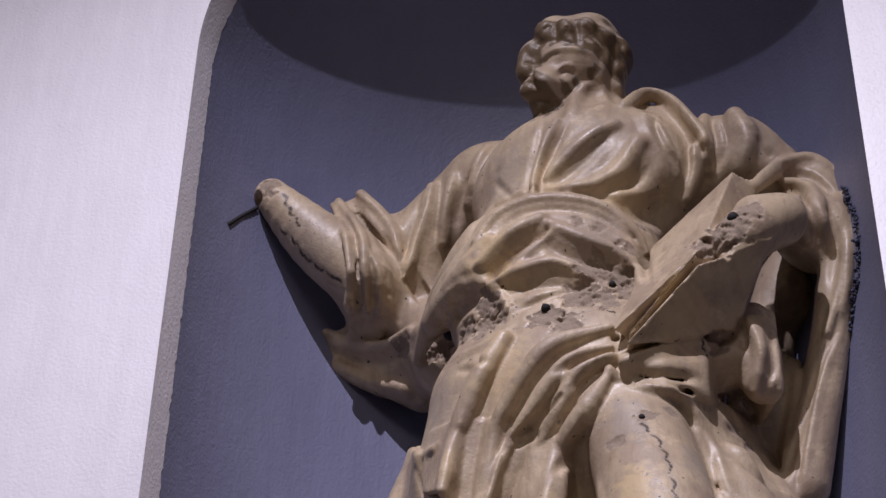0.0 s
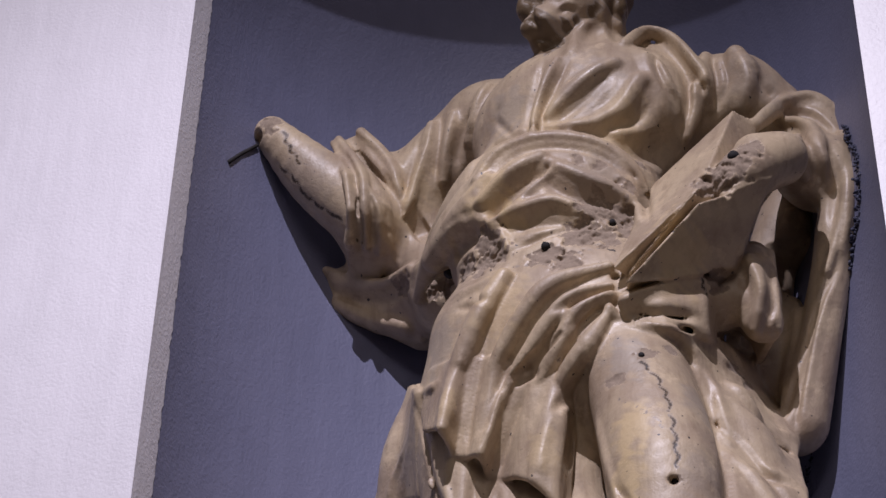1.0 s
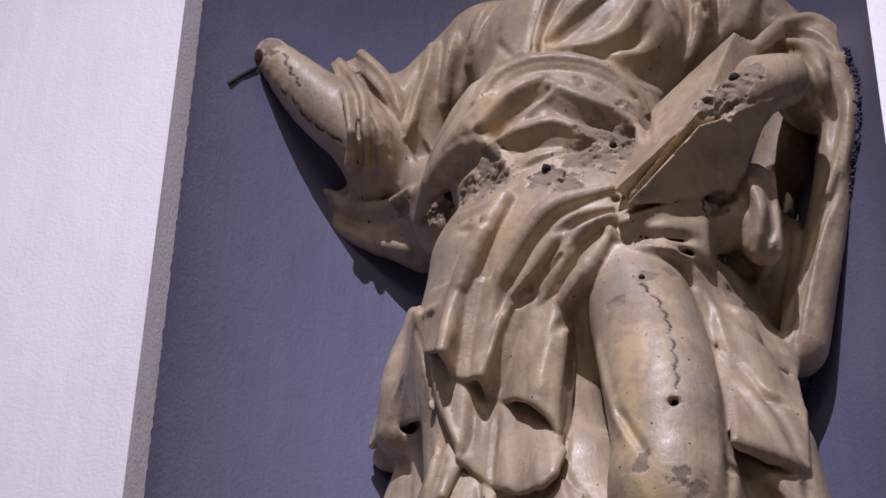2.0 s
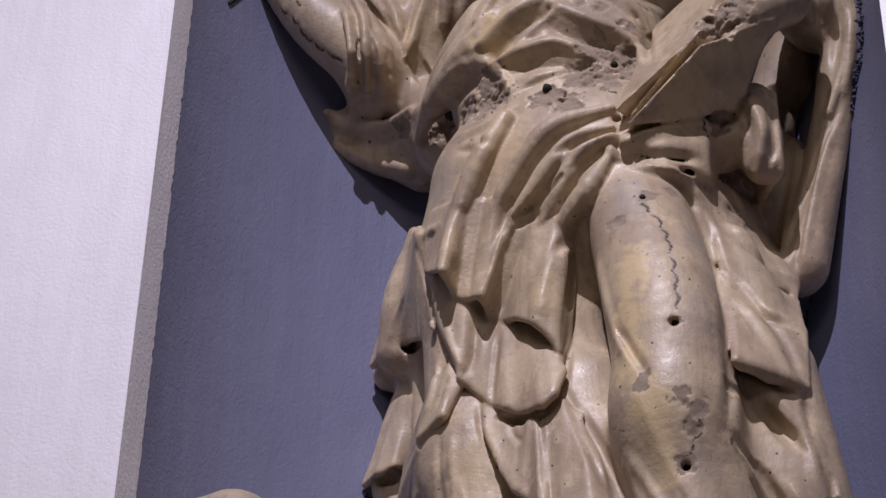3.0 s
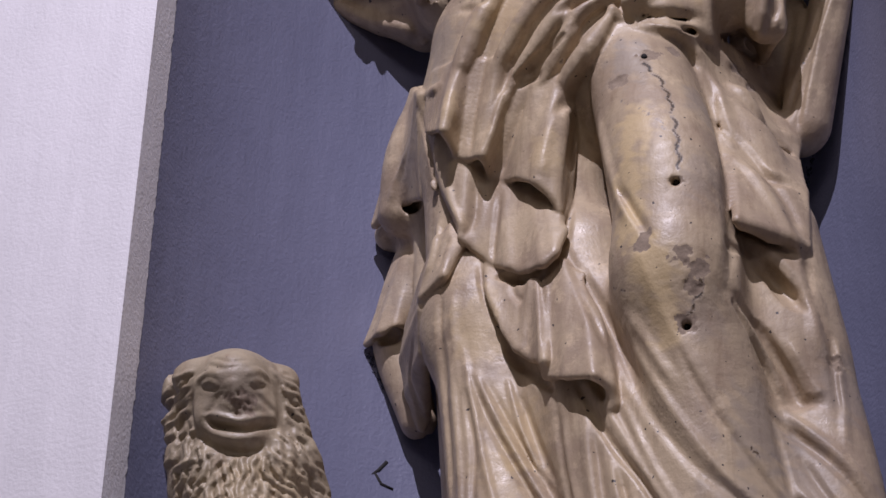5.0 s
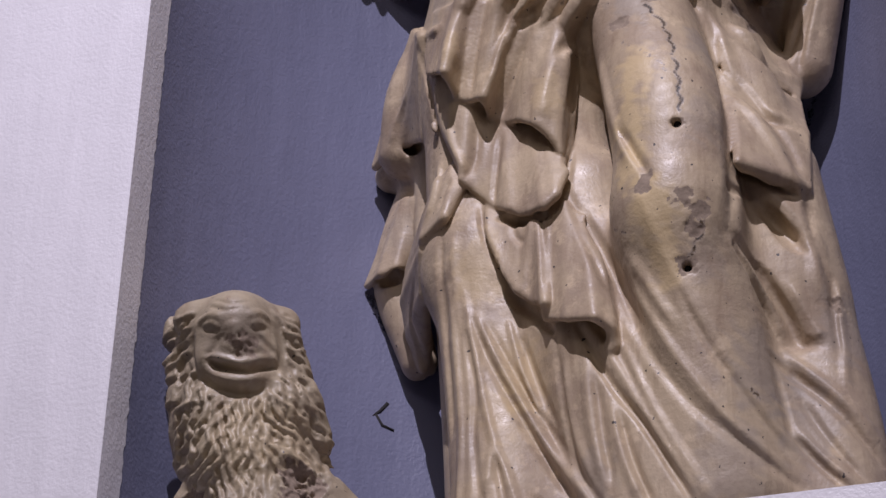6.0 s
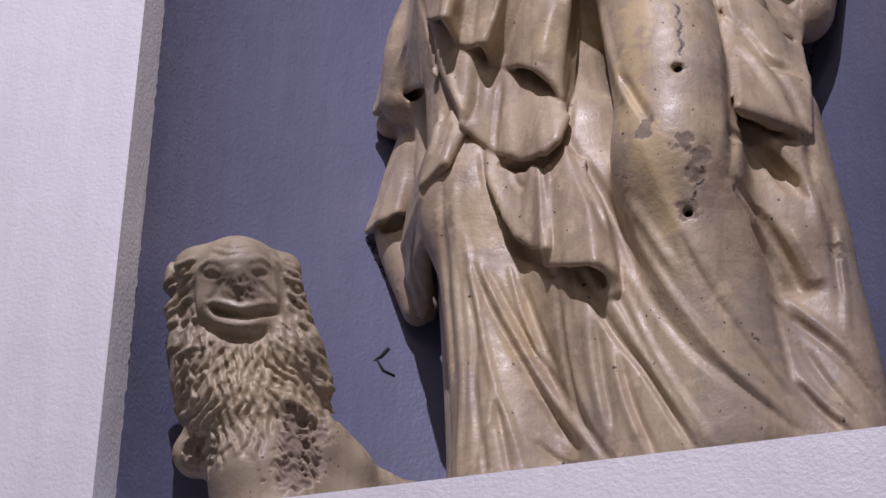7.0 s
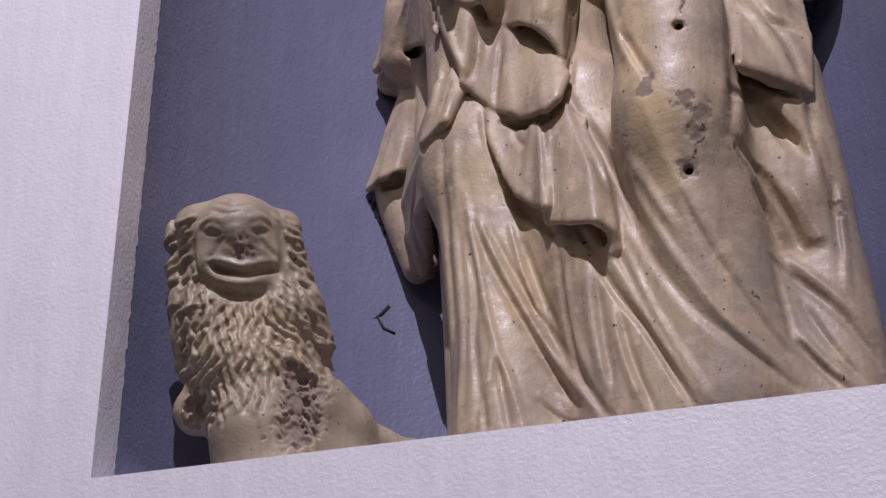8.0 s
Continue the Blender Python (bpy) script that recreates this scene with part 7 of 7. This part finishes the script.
lion.fold([(-0.373, 0.038, 0.178), (-0.371, 0.041, 0.17), (-0.377, 0.041, 0.163), (-0.38, 0.044, 0.156)], -0.0047, 0.005)
lion.fold([(-0.371, 0.039, 0.18), (-0.368, 0.042, 0.17), (-0.374, 0.043, 0.162), (-0.376, 0.046, 0.154)], 0.0056, 0.006)
lion.fold([(-0.366, 0.041, 0.18), (-0.363, 0.045, 0.171), (-0.369, 0.044, 0.162), (-0.371, 0.047, 0.154)], -0.0049, 0.0054)
lion.fold([(-0.357, 0.045, 0.186), (-0.358, 0.046, 0.177), (-0.354, 0.049, 0.169), (-0.354, 0.052, 0.162)], 0.0045, 0.0061)
lion.fold([(-0.352, 0.049, 0.187), (-0.354, 0.048, 0.178), (-0.35, 0.053, 0.171), (-0.349, 0.054, 0.163)], -0.0042, 0.0057)
lion.fold([(-0.347, 0.053, 0.184), (-0.343, 0.057, 0.177), (-0.346, 0.055, 0.165), (-0.345, 0.057, 0.157)], 0.005, 0.0067)
lion.fold([(-0.343, 0.057, 0.186), (-0.338, 0.06, 0.179), (-0.342, 0.058, 0.167), (-0.341, 0.059, 0.158)], -0.005, 0.0056)
lion.fold([(-0.342, 0.057, 0.186), (-0.342, 0.058, 0.177), (-0.337, 0.062, 0.17), (-0.334, 0.064, 0.161)], 0.0043, 0.0065)
lion.fold([(-0.338, 0.062, 0.19), (-0.337, 0.062, 0.18), (-0.333, 0.065, 0.172), (-0.33, 0.067, 0.164)], -0.0047, 0.0053)
lion.fold([(-0.331, 0.069, 0.189), (-0.326, 0.073, 0.183), (-0.326, 0.072, 0.171), (-0.323, 0.073, 0.163)], 0.004, 0.0068)
lion.fold([(-0.327, 0.074, 0.193), (-0.323, 0.078, 0.187), (-0.322, 0.076, 0.175), (-0.319, 0.077, 0.166)], -0.0039, 0.0052)
lion.fold([(-0.322, 0.083, 0.201), (-0.32, 0.083, 0.189), (-0.313, 0.091, 0.184), (-0.309, 0.095, 0.176)], 0.0043, 0.0061)
lion.fold([(-0.32, 0.09, 0.207), (-0.317, 0.09, 0.195), (-0.311, 0.099, 0.191), (-0.307, 0.104, 0.183)], -0.0049, 0.0046)
lion.fold([(-0.317, 0.093, 0.204), (-0.315, 0.094, 0.194), (-0.31, 0.103, 0.192), (-0.307, 0.108, 0.187)], 0.0038, 0.0068)
lion.fold([(-0.316, 0.102, 0.212), (-0.313, 0.102, 0.202), (-0.31, 0.115, 0.202), (-0.307, 0.121, 0.197)], -0.0047, 0.0056)
lion.fold([(-0.313, 0.123, 0.218), (-0.31, 0.141, 0.221), (-0.308, 0.14, 0.207), (-0.3, 0.134, 0.193)], 0.0052, 0.0066)
lion.fold([(-0.312, 0.133, 0.227), (-0.307, 0.146, 0.227), (-0.308, 0.153, 0.217), (-0.305, 0.163, 0.212)], -0.0044, 0.0055)
lion.fold([(-0.309, 0.141, 0.226), (-0.308, 0.149, 0.22), (-0.305, 0.167, 0.224), (-0.303, 0.182, 0.223)], 0.0038, 0.0058)
lion.fold([(-0.306, 0.145, 0.232), (-0.305, 0.153, 0.226), (-0.305, 0.179, 0.234), (-0.299, 0.182, 0.227)], -0.0047, 0.0047)
lion.fold([(-0.303, 0.16, 0.229), (-0.305, 0.176, 0.227), (-0.296, 0.185, 0.226), (-0.29, 0.187, 0.218)], 0.0043, 0.007)
lion.fold([(-0.3, 0.164, 0.236), (-0.302, 0.181, 0.233), (-0.292, 0.184, 0.229), (-0.287, 0.191, 0.224)], -0.0041, 0.0051)
lion.fold([(-0.457, 0.059, 0.187), (-0.46, 0.065, 0.18), (-0.481, 0.09, 0.192), (-0.492, 0.105, 0.194)], 0.0054, 0.006)
lion.fold([(-0.449, 0.053, 0.179), (-0.452, 0.059, 0.172), (-0.47, 0.079, 0.181), (-0.484, 0.099, 0.186)], -0.0039, 0.0058)
lion.fold([(-0.438, 0.048, 0.17), (-0.443, 0.056, 0.163), (-0.458, 0.07, 0.164), (-0.466, 0.078, 0.16)], 0.0043, 0.0065)
lion.fold([(-0.432, 0.046, 0.165), (-0.437, 0.054, 0.159), (-0.45, 0.066, 0.158), (-0.459, 0.077, 0.155)], -0.0041, 0.0048)
lion.fold([(-0.421, 0.04, 0.167), (-0.424, 0.046, 0.159), (-0.436, 0.055, 0.157), (-0.444, 0.065, 0.152)], 0.0056, 0.0066)
lion.fold([(-0.415, 0.04, 0.165), (-0.418, 0.045, 0.156), (-0.43, 0.054, 0.153), (-0.437, 0.063, 0.148)], -0.0045, 0.0057)
lion.fold([(-0.406, 0.036, 0.167), (-0.414, 0.041, 0.162), (-0.412, 0.046, 0.153), (-0.415, 0.051, 0.146)], 0.0052, 0.006)
lion.fold([(-0.401, 0.037, 0.165), (-0.408, 0.041, 0.16), (-0.406, 0.046, 0.151), (-0.409, 0.05, 0.144)], -0.0051, 0.0048)
lion.fold([(-0.398, 0.037, 0.166), (-0.403, 0.04, 0.161), (-0.402, 0.044, 0.153), (-0.404, 0.048, 0.146)], 0.0048, 0.0066)
lion.fold([(-0.392, 0.037, 0.165), (-0.397, 0.04, 0.159), (-0.396, 0.044, 0.151), (-0.397, 0.047, 0.144)], -0.0042, 0.0046)
lion.fold([(-0.386, 0.038, 0.166), (-0.39, 0.041, 0.158), (-0.388, 0.045, 0.15), (-0.389, 0.047, 0.142)], 0.004, 0.0062)
lion.fold([(-0.381, 0.04, 0.165), (-0.384, 0.042, 0.158), (-0.382, 0.046, 0.149), (-0.382, 0.047, 0.141)], -0.0045, 0.0051)
lion.fold([(-0.374, 0.042, 0.164), (-0.377, 0.045, 0.155), (-0.372, 0.048, 0.145), (-0.37, 0.047, 0.134)], 0.0038, 0.0062)
lion.fold([(-0.368, 0.044, 0.165), (-0.372, 0.046, 0.155), (-0.367, 0.049, 0.146), (-0.365, 0.048, 0.134)], -0.0041, 0.0056)
lion.fold([(-0.366, 0.047, 0.16), (-0.363, 0.05, 0.152), (-0.365, 0.049, 0.142), (-0.364, 0.048, 0.133)], 0.0041, 0.006)
lion.fold([(-0.361, 0.048, 0.16), (-0.358, 0.051, 0.153), (-0.36, 0.051, 0.143), (-0.359, 0.05, 0.134)], -0.0049, 0.0045)
lion.fold([(-0.352, 0.052, 0.162), (-0.347, 0.056, 0.152), (-0.347, 0.055, 0.139), (-0.344, 0.054, 0.126)], 0.005, 0.0059)
lion.fold([(-0.347, 0.055, 0.164), (-0.342, 0.059, 0.155), (-0.343, 0.058, 0.141), (-0.34, 0.057, 0.128)], -0.0052, 0.0044)
lion.fold([(-0.344, 0.056, 0.169), (-0.343, 0.058, 0.158), (-0.337, 0.062, 0.149), (-0.333, 0.064, 0.139)], 0.0053, 0.0055)
lion.fold([(-0.34, 0.06, 0.172), (-0.339, 0.061, 0.161), (-0.332, 0.065, 0.152), (-0.328, 0.066, 0.141)], -0.0039, 0.0056)
lion.fold([(-0.335, 0.063, 0.171), (-0.334, 0.064, 0.161), (-0.328, 0.069, 0.155), (-0.324, 0.071, 0.147)], 0.0043, 0.0054)
lion.fold([(-0.332, 0.067, 0.175), (-0.33, 0.067, 0.165), (-0.324, 0.073, 0.159), (-0.32, 0.075, 0.151)], -0.0041, 0.0054)
lion.fold([(-0.324, 0.073, 0.171), (-0.317, 0.08, 0.166), (-0.316, 0.079, 0.151), (-0.312, 0.081, 0.141)], 0.0046, 0.006)
lion.fold([(-0.321, 0.077, 0.176), (-0.315, 0.085, 0.171), (-0.313, 0.083, 0.156), (-0.309, 0.087, 0.146)], -0.0045, 0.0055)
lion.fold([(-0.316, 0.084, 0.178), (-0.313, 0.085, 0.165), (-0.306, 0.098, 0.165), (-0.301, 0.105, 0.158)], 0.0046, 0.0058)
lion.fold([(-0.314, 0.091, 0.185), (-0.311, 0.091, 0.172), (-0.303, 0.105, 0.171), (-0.298, 0.111, 0.164)], -0.0044, 0.0055)
lion.fold([(-0.309, 0.099, 0.182), (-0.304, 0.112, 0.182), (-0.3, 0.109, 0.166), (-0.295, 0.113, 0.158)], 0.004, 0.0066)
lion.fold([(-0.308, 0.108, 0.191), (-0.303, 0.124, 0.192), (-0.298, 0.117, 0.174), (-0.292, 0.118, 0.164)], -0.0046, 0.0049)
lion.fold([(-0.306, 0.113, 0.189), (-0.302, 0.112, 0.179), (-0.296, 0.123, 0.18), (-0.29, 0.125, 0.173)], 0.0054, 0.0066)
lion.fold([(-0.307, 0.127, 0.201), (-0.302, 0.123, 0.188), (-0.297, 0.136, 0.19), (-0.289, 0.133, 0.181)], -0.0043, 0.0046)
lion.fold([(-0.307, 0.149, 0.209), (-0.304, 0.167, 0.211), (-0.287, 0.134, 0.18), (-0.279, 0.134, 0.171)], 0.0049, 0.0066)
lion.fold([(-0.306, 0.159, 0.218), (-0.305, 0.182, 0.224), (-0.301, 0.184, 0.212), (-0.279, 0.145, 0.181)], -0.004, 0.0057)
lion.fold([(-0.305, 0.173, 0.225), (-0.304, 0.182, 0.221), (-0.296, 0.186, 0.218), (-0.291, 0.19, 0.213)], 0.0051, 0.0058)
lion.fold([(-0.303, 0.18, 0.233), (-0.3, 0.183, 0.226), (-0.292, 0.186, 0.222), (-0.287, 0.189, 0.217)], -0.0042, 0.0047)
lion.fold([(-0.446, 0.058, 0.164), (-0.456, 0.068, 0.163), (-0.455, 0.073, 0.154), (-0.459, 0.079, 0.149)], 0.0046, 0.0054)
lion.fold([(-0.438, 0.055, 0.159), (-0.449, 0.065, 0.158), (-0.448, 0.07, 0.15), (-0.453, 0.077, 0.146)], -0.0041, 0.0056)
lion.fold([(-0.436, 0.055, 0.157), (-0.439, 0.062, 0.15), (-0.449, 0.073, 0.148), (-0.455, 0.08, 0.143)], 0.0052, 0.0066)
lion.fold([(-0.429, 0.053, 0.153), (-0.432, 0.06, 0.147), (-0.442, 0.07, 0.144), (-0.449, 0.08, 0.14)], -0.0043, 0.0055)
lion.fold([(-0.417, 0.049, 0.15), (-0.425, 0.057, 0.145), (-0.42, 0.059, 0.134), (-0.421, 0.061, 0.125)], 0.0048, 0.0055)
lion.fold([(-0.41, 0.048, 0.147), (-0.418, 0.055, 0.142), (-0.412, 0.054, 0.129), (-0.411, 0.052, 0.118)], -0.0044, 0.0053)
lion.fold([(-0.407, 0.048, 0.147), (-0.411, 0.052, 0.14), (-0.407, 0.052, 0.13), (-0.405, 0.049, 0.119)], 0.005, 0.0063)
lion.fold([(-0.401, 0.048, 0.145), (-0.404, 0.05, 0.138), (-0.4, 0.049, 0.127), (-0.398, 0.045, 0.115)], -0.0044, 0.0054)
lion.fold([(-0.395, 0.046, 0.149), (-0.4, 0.049, 0.141), (-0.391, 0.046, 0.129), (-0.388, 0.043, 0.117)], 0.0043, 0.0055)
lion.fold([(-0.389, 0.046, 0.148), (-0.394, 0.048, 0.14), (-0.385, 0.045, 0.127), (-0.381, 0.042, 0.116)], -0.0043, 0.0056)
lion.fold([(-0.378, 0.046, 0.15), (-0.38, 0.047, 0.141), (-0.372, 0.046, 0.13), (-0.368, 0.044, 0.12)], 0.005, 0.0064)
lion.fold([(-0.373, 0.047, 0.151), (-0.374, 0.048, 0.141), (-0.367, 0.048, 0.132), (-0.363, 0.045, 0.121)], -0.004, 0.0052)
lion.fold([(-0.371, 0.048, 0.143), (-0.365, 0.048, 0.134), (-0.366, 0.044, 0.121), (-0.363, 0.042, 0.109)], 0.0052, 0.006)
lion.fold([(-0.366, 0.049, 0.144), (-0.36, 0.05, 0.135), (-0.362, 0.046, 0.122), (-0.359, 0.044, 0.111)], -0.0048, 0.0057)
lion.fold([(-0.461, 0.079, 0.15), (-0.471, 0.083, 0.145), (-0.473, 0.087, 0.133), (-0.48, 0.092, 0.126)], 0.0056, 0.0066)
lion.fold([(-0.455, 0.079, 0.146), (-0.466, 0.083, 0.141), (-0.468, 0.087, 0.129), (-0.474, 0.092, 0.122)], -0.0051, 0.0052)
lion.fold([(-0.45, 0.075, 0.147), (-0.459, 0.081, 0.144), (-0.459, 0.084, 0.136), (-0.463, 0.087, 0.13)], 0.0053, 0.0063)
lion.fold([(-0.444, 0.074, 0.142), (-0.453, 0.081, 0.141), (-0.454, 0.085, 0.133), (-0.458, 0.089, 0.127)], -0.0045, 0.0051)
lion.fold([(-0.433, 0.068, 0.139), (-0.437, 0.076, 0.133), (-0.449, 0.086, 0.131), (-0.454, 0.091, 0.125)], 0.0038, 0.0056)
lion.fold([(-0.426, 0.064, 0.134), (-0.428, 0.069, 0.126), (-0.442, 0.085, 0.127), (-0.449, 0.092, 0.122)], -0.0042, 0.0058)
lion.fold([(-0.417, 0.057, 0.136), (-0.426, 0.065, 0.131), (-0.424, 0.064, 0.118), (-0.427, 0.067, 0.108)], 0.0056, 0.0062)
lion.fold([(-0.41, 0.054, 0.132), (-0.417, 0.058, 0.125), (-0.413, 0.052, 0.108), (-0.415, 0.052, 0.098)], -0.0047, 0.0057)
lion.fold([(-0.396, 0.047, 0.128), (-0.391, 0.043, 0.116), (-0.398, 0.044, 0.109), (-0.399, 0.043, 0.1)], 0.0042, 0.0056)
lion.fold([(-0.389, 0.045, 0.125), (-0.384, 0.041, 0.113), (-0.391, 0.041, 0.106), (-0.392, 0.04, 0.097)], -0.0051, 0.0053)
lion.fold([(-0.384, 0.045, 0.128), (-0.385, 0.042, 0.116), (-0.379, 0.039, 0.103), (-0.378, 0.038, 0.092)], 0.0043, 0.0054)
lion.fold([(-0.378, 0.045, 0.126), (-0.379, 0.041, 0.114), (-0.373, 0.039, 0.102), (-0.372, 0.038, 0.091)], -0.0051, 0.0047)
lion.fold([(-0.375, 0.045, 0.127), (-0.369, 0.042, 0.114), (-0.373, 0.039, 0.102), (-0.373, 0.039, 0.092)], 0.0047, 0.0065)
lion.fold([(-0.369, 0.046, 0.127), (-0.363, 0.043, 0.114), (-0.368, 0.04, 0.102), (-0.367, 0.039, 0.091)], -0.0043, 0.0056)
lion.fold([(-0.36, 0.048, 0.127), (-0.353, 0.047, 0.115), (-0.356, 0.043, 0.101), (-0.354, 0.044, 0.09)], 0.0051, 0.0055)
lion.fold([(-0.355, 0.05, 0.128), (-0.349, 0.05, 0.117), (-0.351, 0.046, 0.103), (-0.35, 0.046, 0.092)], -0.0044, 0.0057)
lion.fold([(-0.453, 0.082, 0.138), (-0.458, 0.087, 0.13), (-0.469, 0.089, 0.125), (-0.478, 0.095, 0.12)], 0.0045, 0.006)
lion.fold([(-0.448, 0.083, 0.135), (-0.454, 0.089, 0.127), (-0.464, 0.091, 0.122), (-0.473, 0.097, 0.116)], -0.0047, 0.005)
lion.fold([(-0.44, 0.078, 0.134), (-0.445, 0.086, 0.129), (-0.455, 0.09, 0.126), (-0.46, 0.093, 0.12)], 0.005, 0.0059)
lion.fold([(-0.433, 0.074, 0.128), (-0.438, 0.082, 0.124), (-0.45, 0.091, 0.123), (-0.456, 0.095, 0.118)], -0.0039, 0.005)
lion.fold([(-0.42, 0.06, 0.116), (-0.42, 0.058, 0.106), (-0.44, 0.087, 0.117), (-0.447, 0.097, 0.115)], 0.0039, 0.0063)
lion.fold([(-0.41, 0.05, 0.108), (-0.41, 0.049, 0.098), (-0.422, 0.06, 0.099), (-0.432, 0.073, 0.099)], -0.005, 0.0046)
lion.fold([(-0.402, 0.045, 0.109), (-0.411, 0.05, 0.106), (-0.405, 0.045, 0.092), (-0.407, 0.048, 0.085)], 0.0043, 0.0055)
lion.fold([(-0.395, 0.041, 0.104), (-0.403, 0.044, 0.099), (-0.398, 0.042, 0.087), (-0.4, 0.045, 0.08)], -0.005, 0.0047)
lion.wear((-0.313, 0.086, 0.161), 0.0298, 0.002, 0.005)
lion.wear((-0.31, 0.082, 0.12), 0.034, 0.002, 0.005)
lion.wear((-0.311, 0.076, 0.076), 0.0308, 0.002, 0.005)
lion.wear((-0.294, 0.105, 0.108), 0.0223, 0.002, 0.005)
lion.wear((-0.297, 0.109, 0.152), 0.0224, 0.002, 0.005)
lion.wear((-0.372, 0.015, 0.327), 0.0166, 0.001, 0.001)
lion.wear((-0.388, 0.004, 0.332), 0.0106, 0.001, 0.001)
lion.wear((-0.454, 0.085, 0.136), 0.0196, 0.002, 0.005)
lion.wear((-0.427, 0.062, 0.109), 0.0179, 0.002, 0.005)
lion.wear((-0.469, 0.094, 0.121), 0.0151, 0.001, 0.001)
lion.wear((-0.33, 0.067, 0.161), 0.0134, 0.001, 0.001)
lion.fold([(-0.321, 0.074, 0.167), (-0.313, 0.087, 0.158), (-0.305, 0.093, 0.147)], -0.02, 0.0209)
lion.fold([(-0.343, 0.058, 0.151), (-0.331, 0.07, 0.167), (-0.32, 0.082, 0.177)], -0.01, 0.0104)
lion.fold([(-0.301, 0.106, 0.181), (-0.293, 0.148, 0.197)], -0.01, 0.0095)
lion.stain((-0.37, -0.02, 0.33), (0.06, 0.08, 0.05), -0.4)
lion.stain((-0.35, 0.05, 0.2), (0.09, 0.1, 0.07), 0.25)
lion_statue = tagged(new("lion_statue", lion.mesh("lion_statue", CLAY_PAINT)), "small seated lion with wavy mane and broken chest, cream clay", "statue")
lion_statue.location = (0.007, 0, SILL - 0.005)


# ---- small things ----
def rod(name, points, radius, mat, sides=8):
    """A bent round bar through the points."""
    bm = bmesh.new()
    rings = []
    pts = [Vector(p) for p in points]
    for i, p in enumerate(pts):
        way = (pts[min(i + 1, len(pts) - 1)] - pts[max(i - 1, 0)]).normalized()
        turn = way.to_track_quat("Z", "Y")
        r = radius * (0.8 + 0.4 * random.random())
        rings.append([bm.verts.new(p + turn @ Vector((r * math.cos(2 * math.pi * k / sides), r * math.sin(2 * math.pi * k / sides), 0))) for k in range(sides)])
    for a, b in zip(rings, rings[1:]):
        for k in range(sides):
            bm.faces.new((a[k], a[(k + 1) % sides], b[(k + 1) % sides], b[k]))
    bm.faces.new(rings[0])
    bm.faces.new(rings[-1])
    return from_bm(name, bm, mat, True)


def up(p):
    return (p[0], p[1], SILL + p[2])


def bolt(place, radius):
    bm = bmesh.new()
    bmesh.ops.create_icosphere(bm, subdivisions=2, radius=radius)
    for v in bm.verts:
        v.co *= 1 + 0.25 * noise.noise(v.co * 140 + Vector(place) * 9)
    ob = from_bm("bolt_or_hole_shade", bm, IRON, True)
    ob.location = up(place)
    return tagged(ob, "dark rusted iron bolt head, or dark ball as a hole's shade, in the carved figure", "bolt", "bolts in the statue")


bolt((0.33, 0.127, 1.245), 0.0096)
bolt((0.023, 0.157, 1.159), 0.0079)
bolt((0.122, 0.191, 1.214), 0.0071)
bolt((-0.174, 0.294, 1.268), 0.0111)
# holes in the leg: dark balls added for the shade inside them, not bolts
bolt((0.168, 0.142, 0.898), 0.005)
bolt((0.214, 0.102, 0.636), 0.007)
bolt((0.213, 0.135, 0.421), 0.0061)
tagged(rod("iron_rod", [up((-0.538, 0.1767, 1.5035)), up((-0.531, 0.207, 1.549)), up((-0.517, 0.244, 1.602))], 0.0032, IRON), "thin rusty iron rod between broken hand and niche wall", "rod")
hook = tagged(rod("wall_hook", [up((-0.3473, 0.4954, 0.4449)), up((-0.3487, 0.494, 0.4704)), up((-0.3398, 0.499, 0.4793)), up((-0.33, 0.5075, 0.4968))], 0.0034, IRON), "small bent black iron hook driven into the blue niche wall", "hook")
prong = rod("prong", [up((-0.3447, 0.496, 0.4733)), up((-0.3358, 0.502, 0.4564)), up((-0.3212, 0.514, 0.4507))], 0.0032, IRON)
prong.parent = hook

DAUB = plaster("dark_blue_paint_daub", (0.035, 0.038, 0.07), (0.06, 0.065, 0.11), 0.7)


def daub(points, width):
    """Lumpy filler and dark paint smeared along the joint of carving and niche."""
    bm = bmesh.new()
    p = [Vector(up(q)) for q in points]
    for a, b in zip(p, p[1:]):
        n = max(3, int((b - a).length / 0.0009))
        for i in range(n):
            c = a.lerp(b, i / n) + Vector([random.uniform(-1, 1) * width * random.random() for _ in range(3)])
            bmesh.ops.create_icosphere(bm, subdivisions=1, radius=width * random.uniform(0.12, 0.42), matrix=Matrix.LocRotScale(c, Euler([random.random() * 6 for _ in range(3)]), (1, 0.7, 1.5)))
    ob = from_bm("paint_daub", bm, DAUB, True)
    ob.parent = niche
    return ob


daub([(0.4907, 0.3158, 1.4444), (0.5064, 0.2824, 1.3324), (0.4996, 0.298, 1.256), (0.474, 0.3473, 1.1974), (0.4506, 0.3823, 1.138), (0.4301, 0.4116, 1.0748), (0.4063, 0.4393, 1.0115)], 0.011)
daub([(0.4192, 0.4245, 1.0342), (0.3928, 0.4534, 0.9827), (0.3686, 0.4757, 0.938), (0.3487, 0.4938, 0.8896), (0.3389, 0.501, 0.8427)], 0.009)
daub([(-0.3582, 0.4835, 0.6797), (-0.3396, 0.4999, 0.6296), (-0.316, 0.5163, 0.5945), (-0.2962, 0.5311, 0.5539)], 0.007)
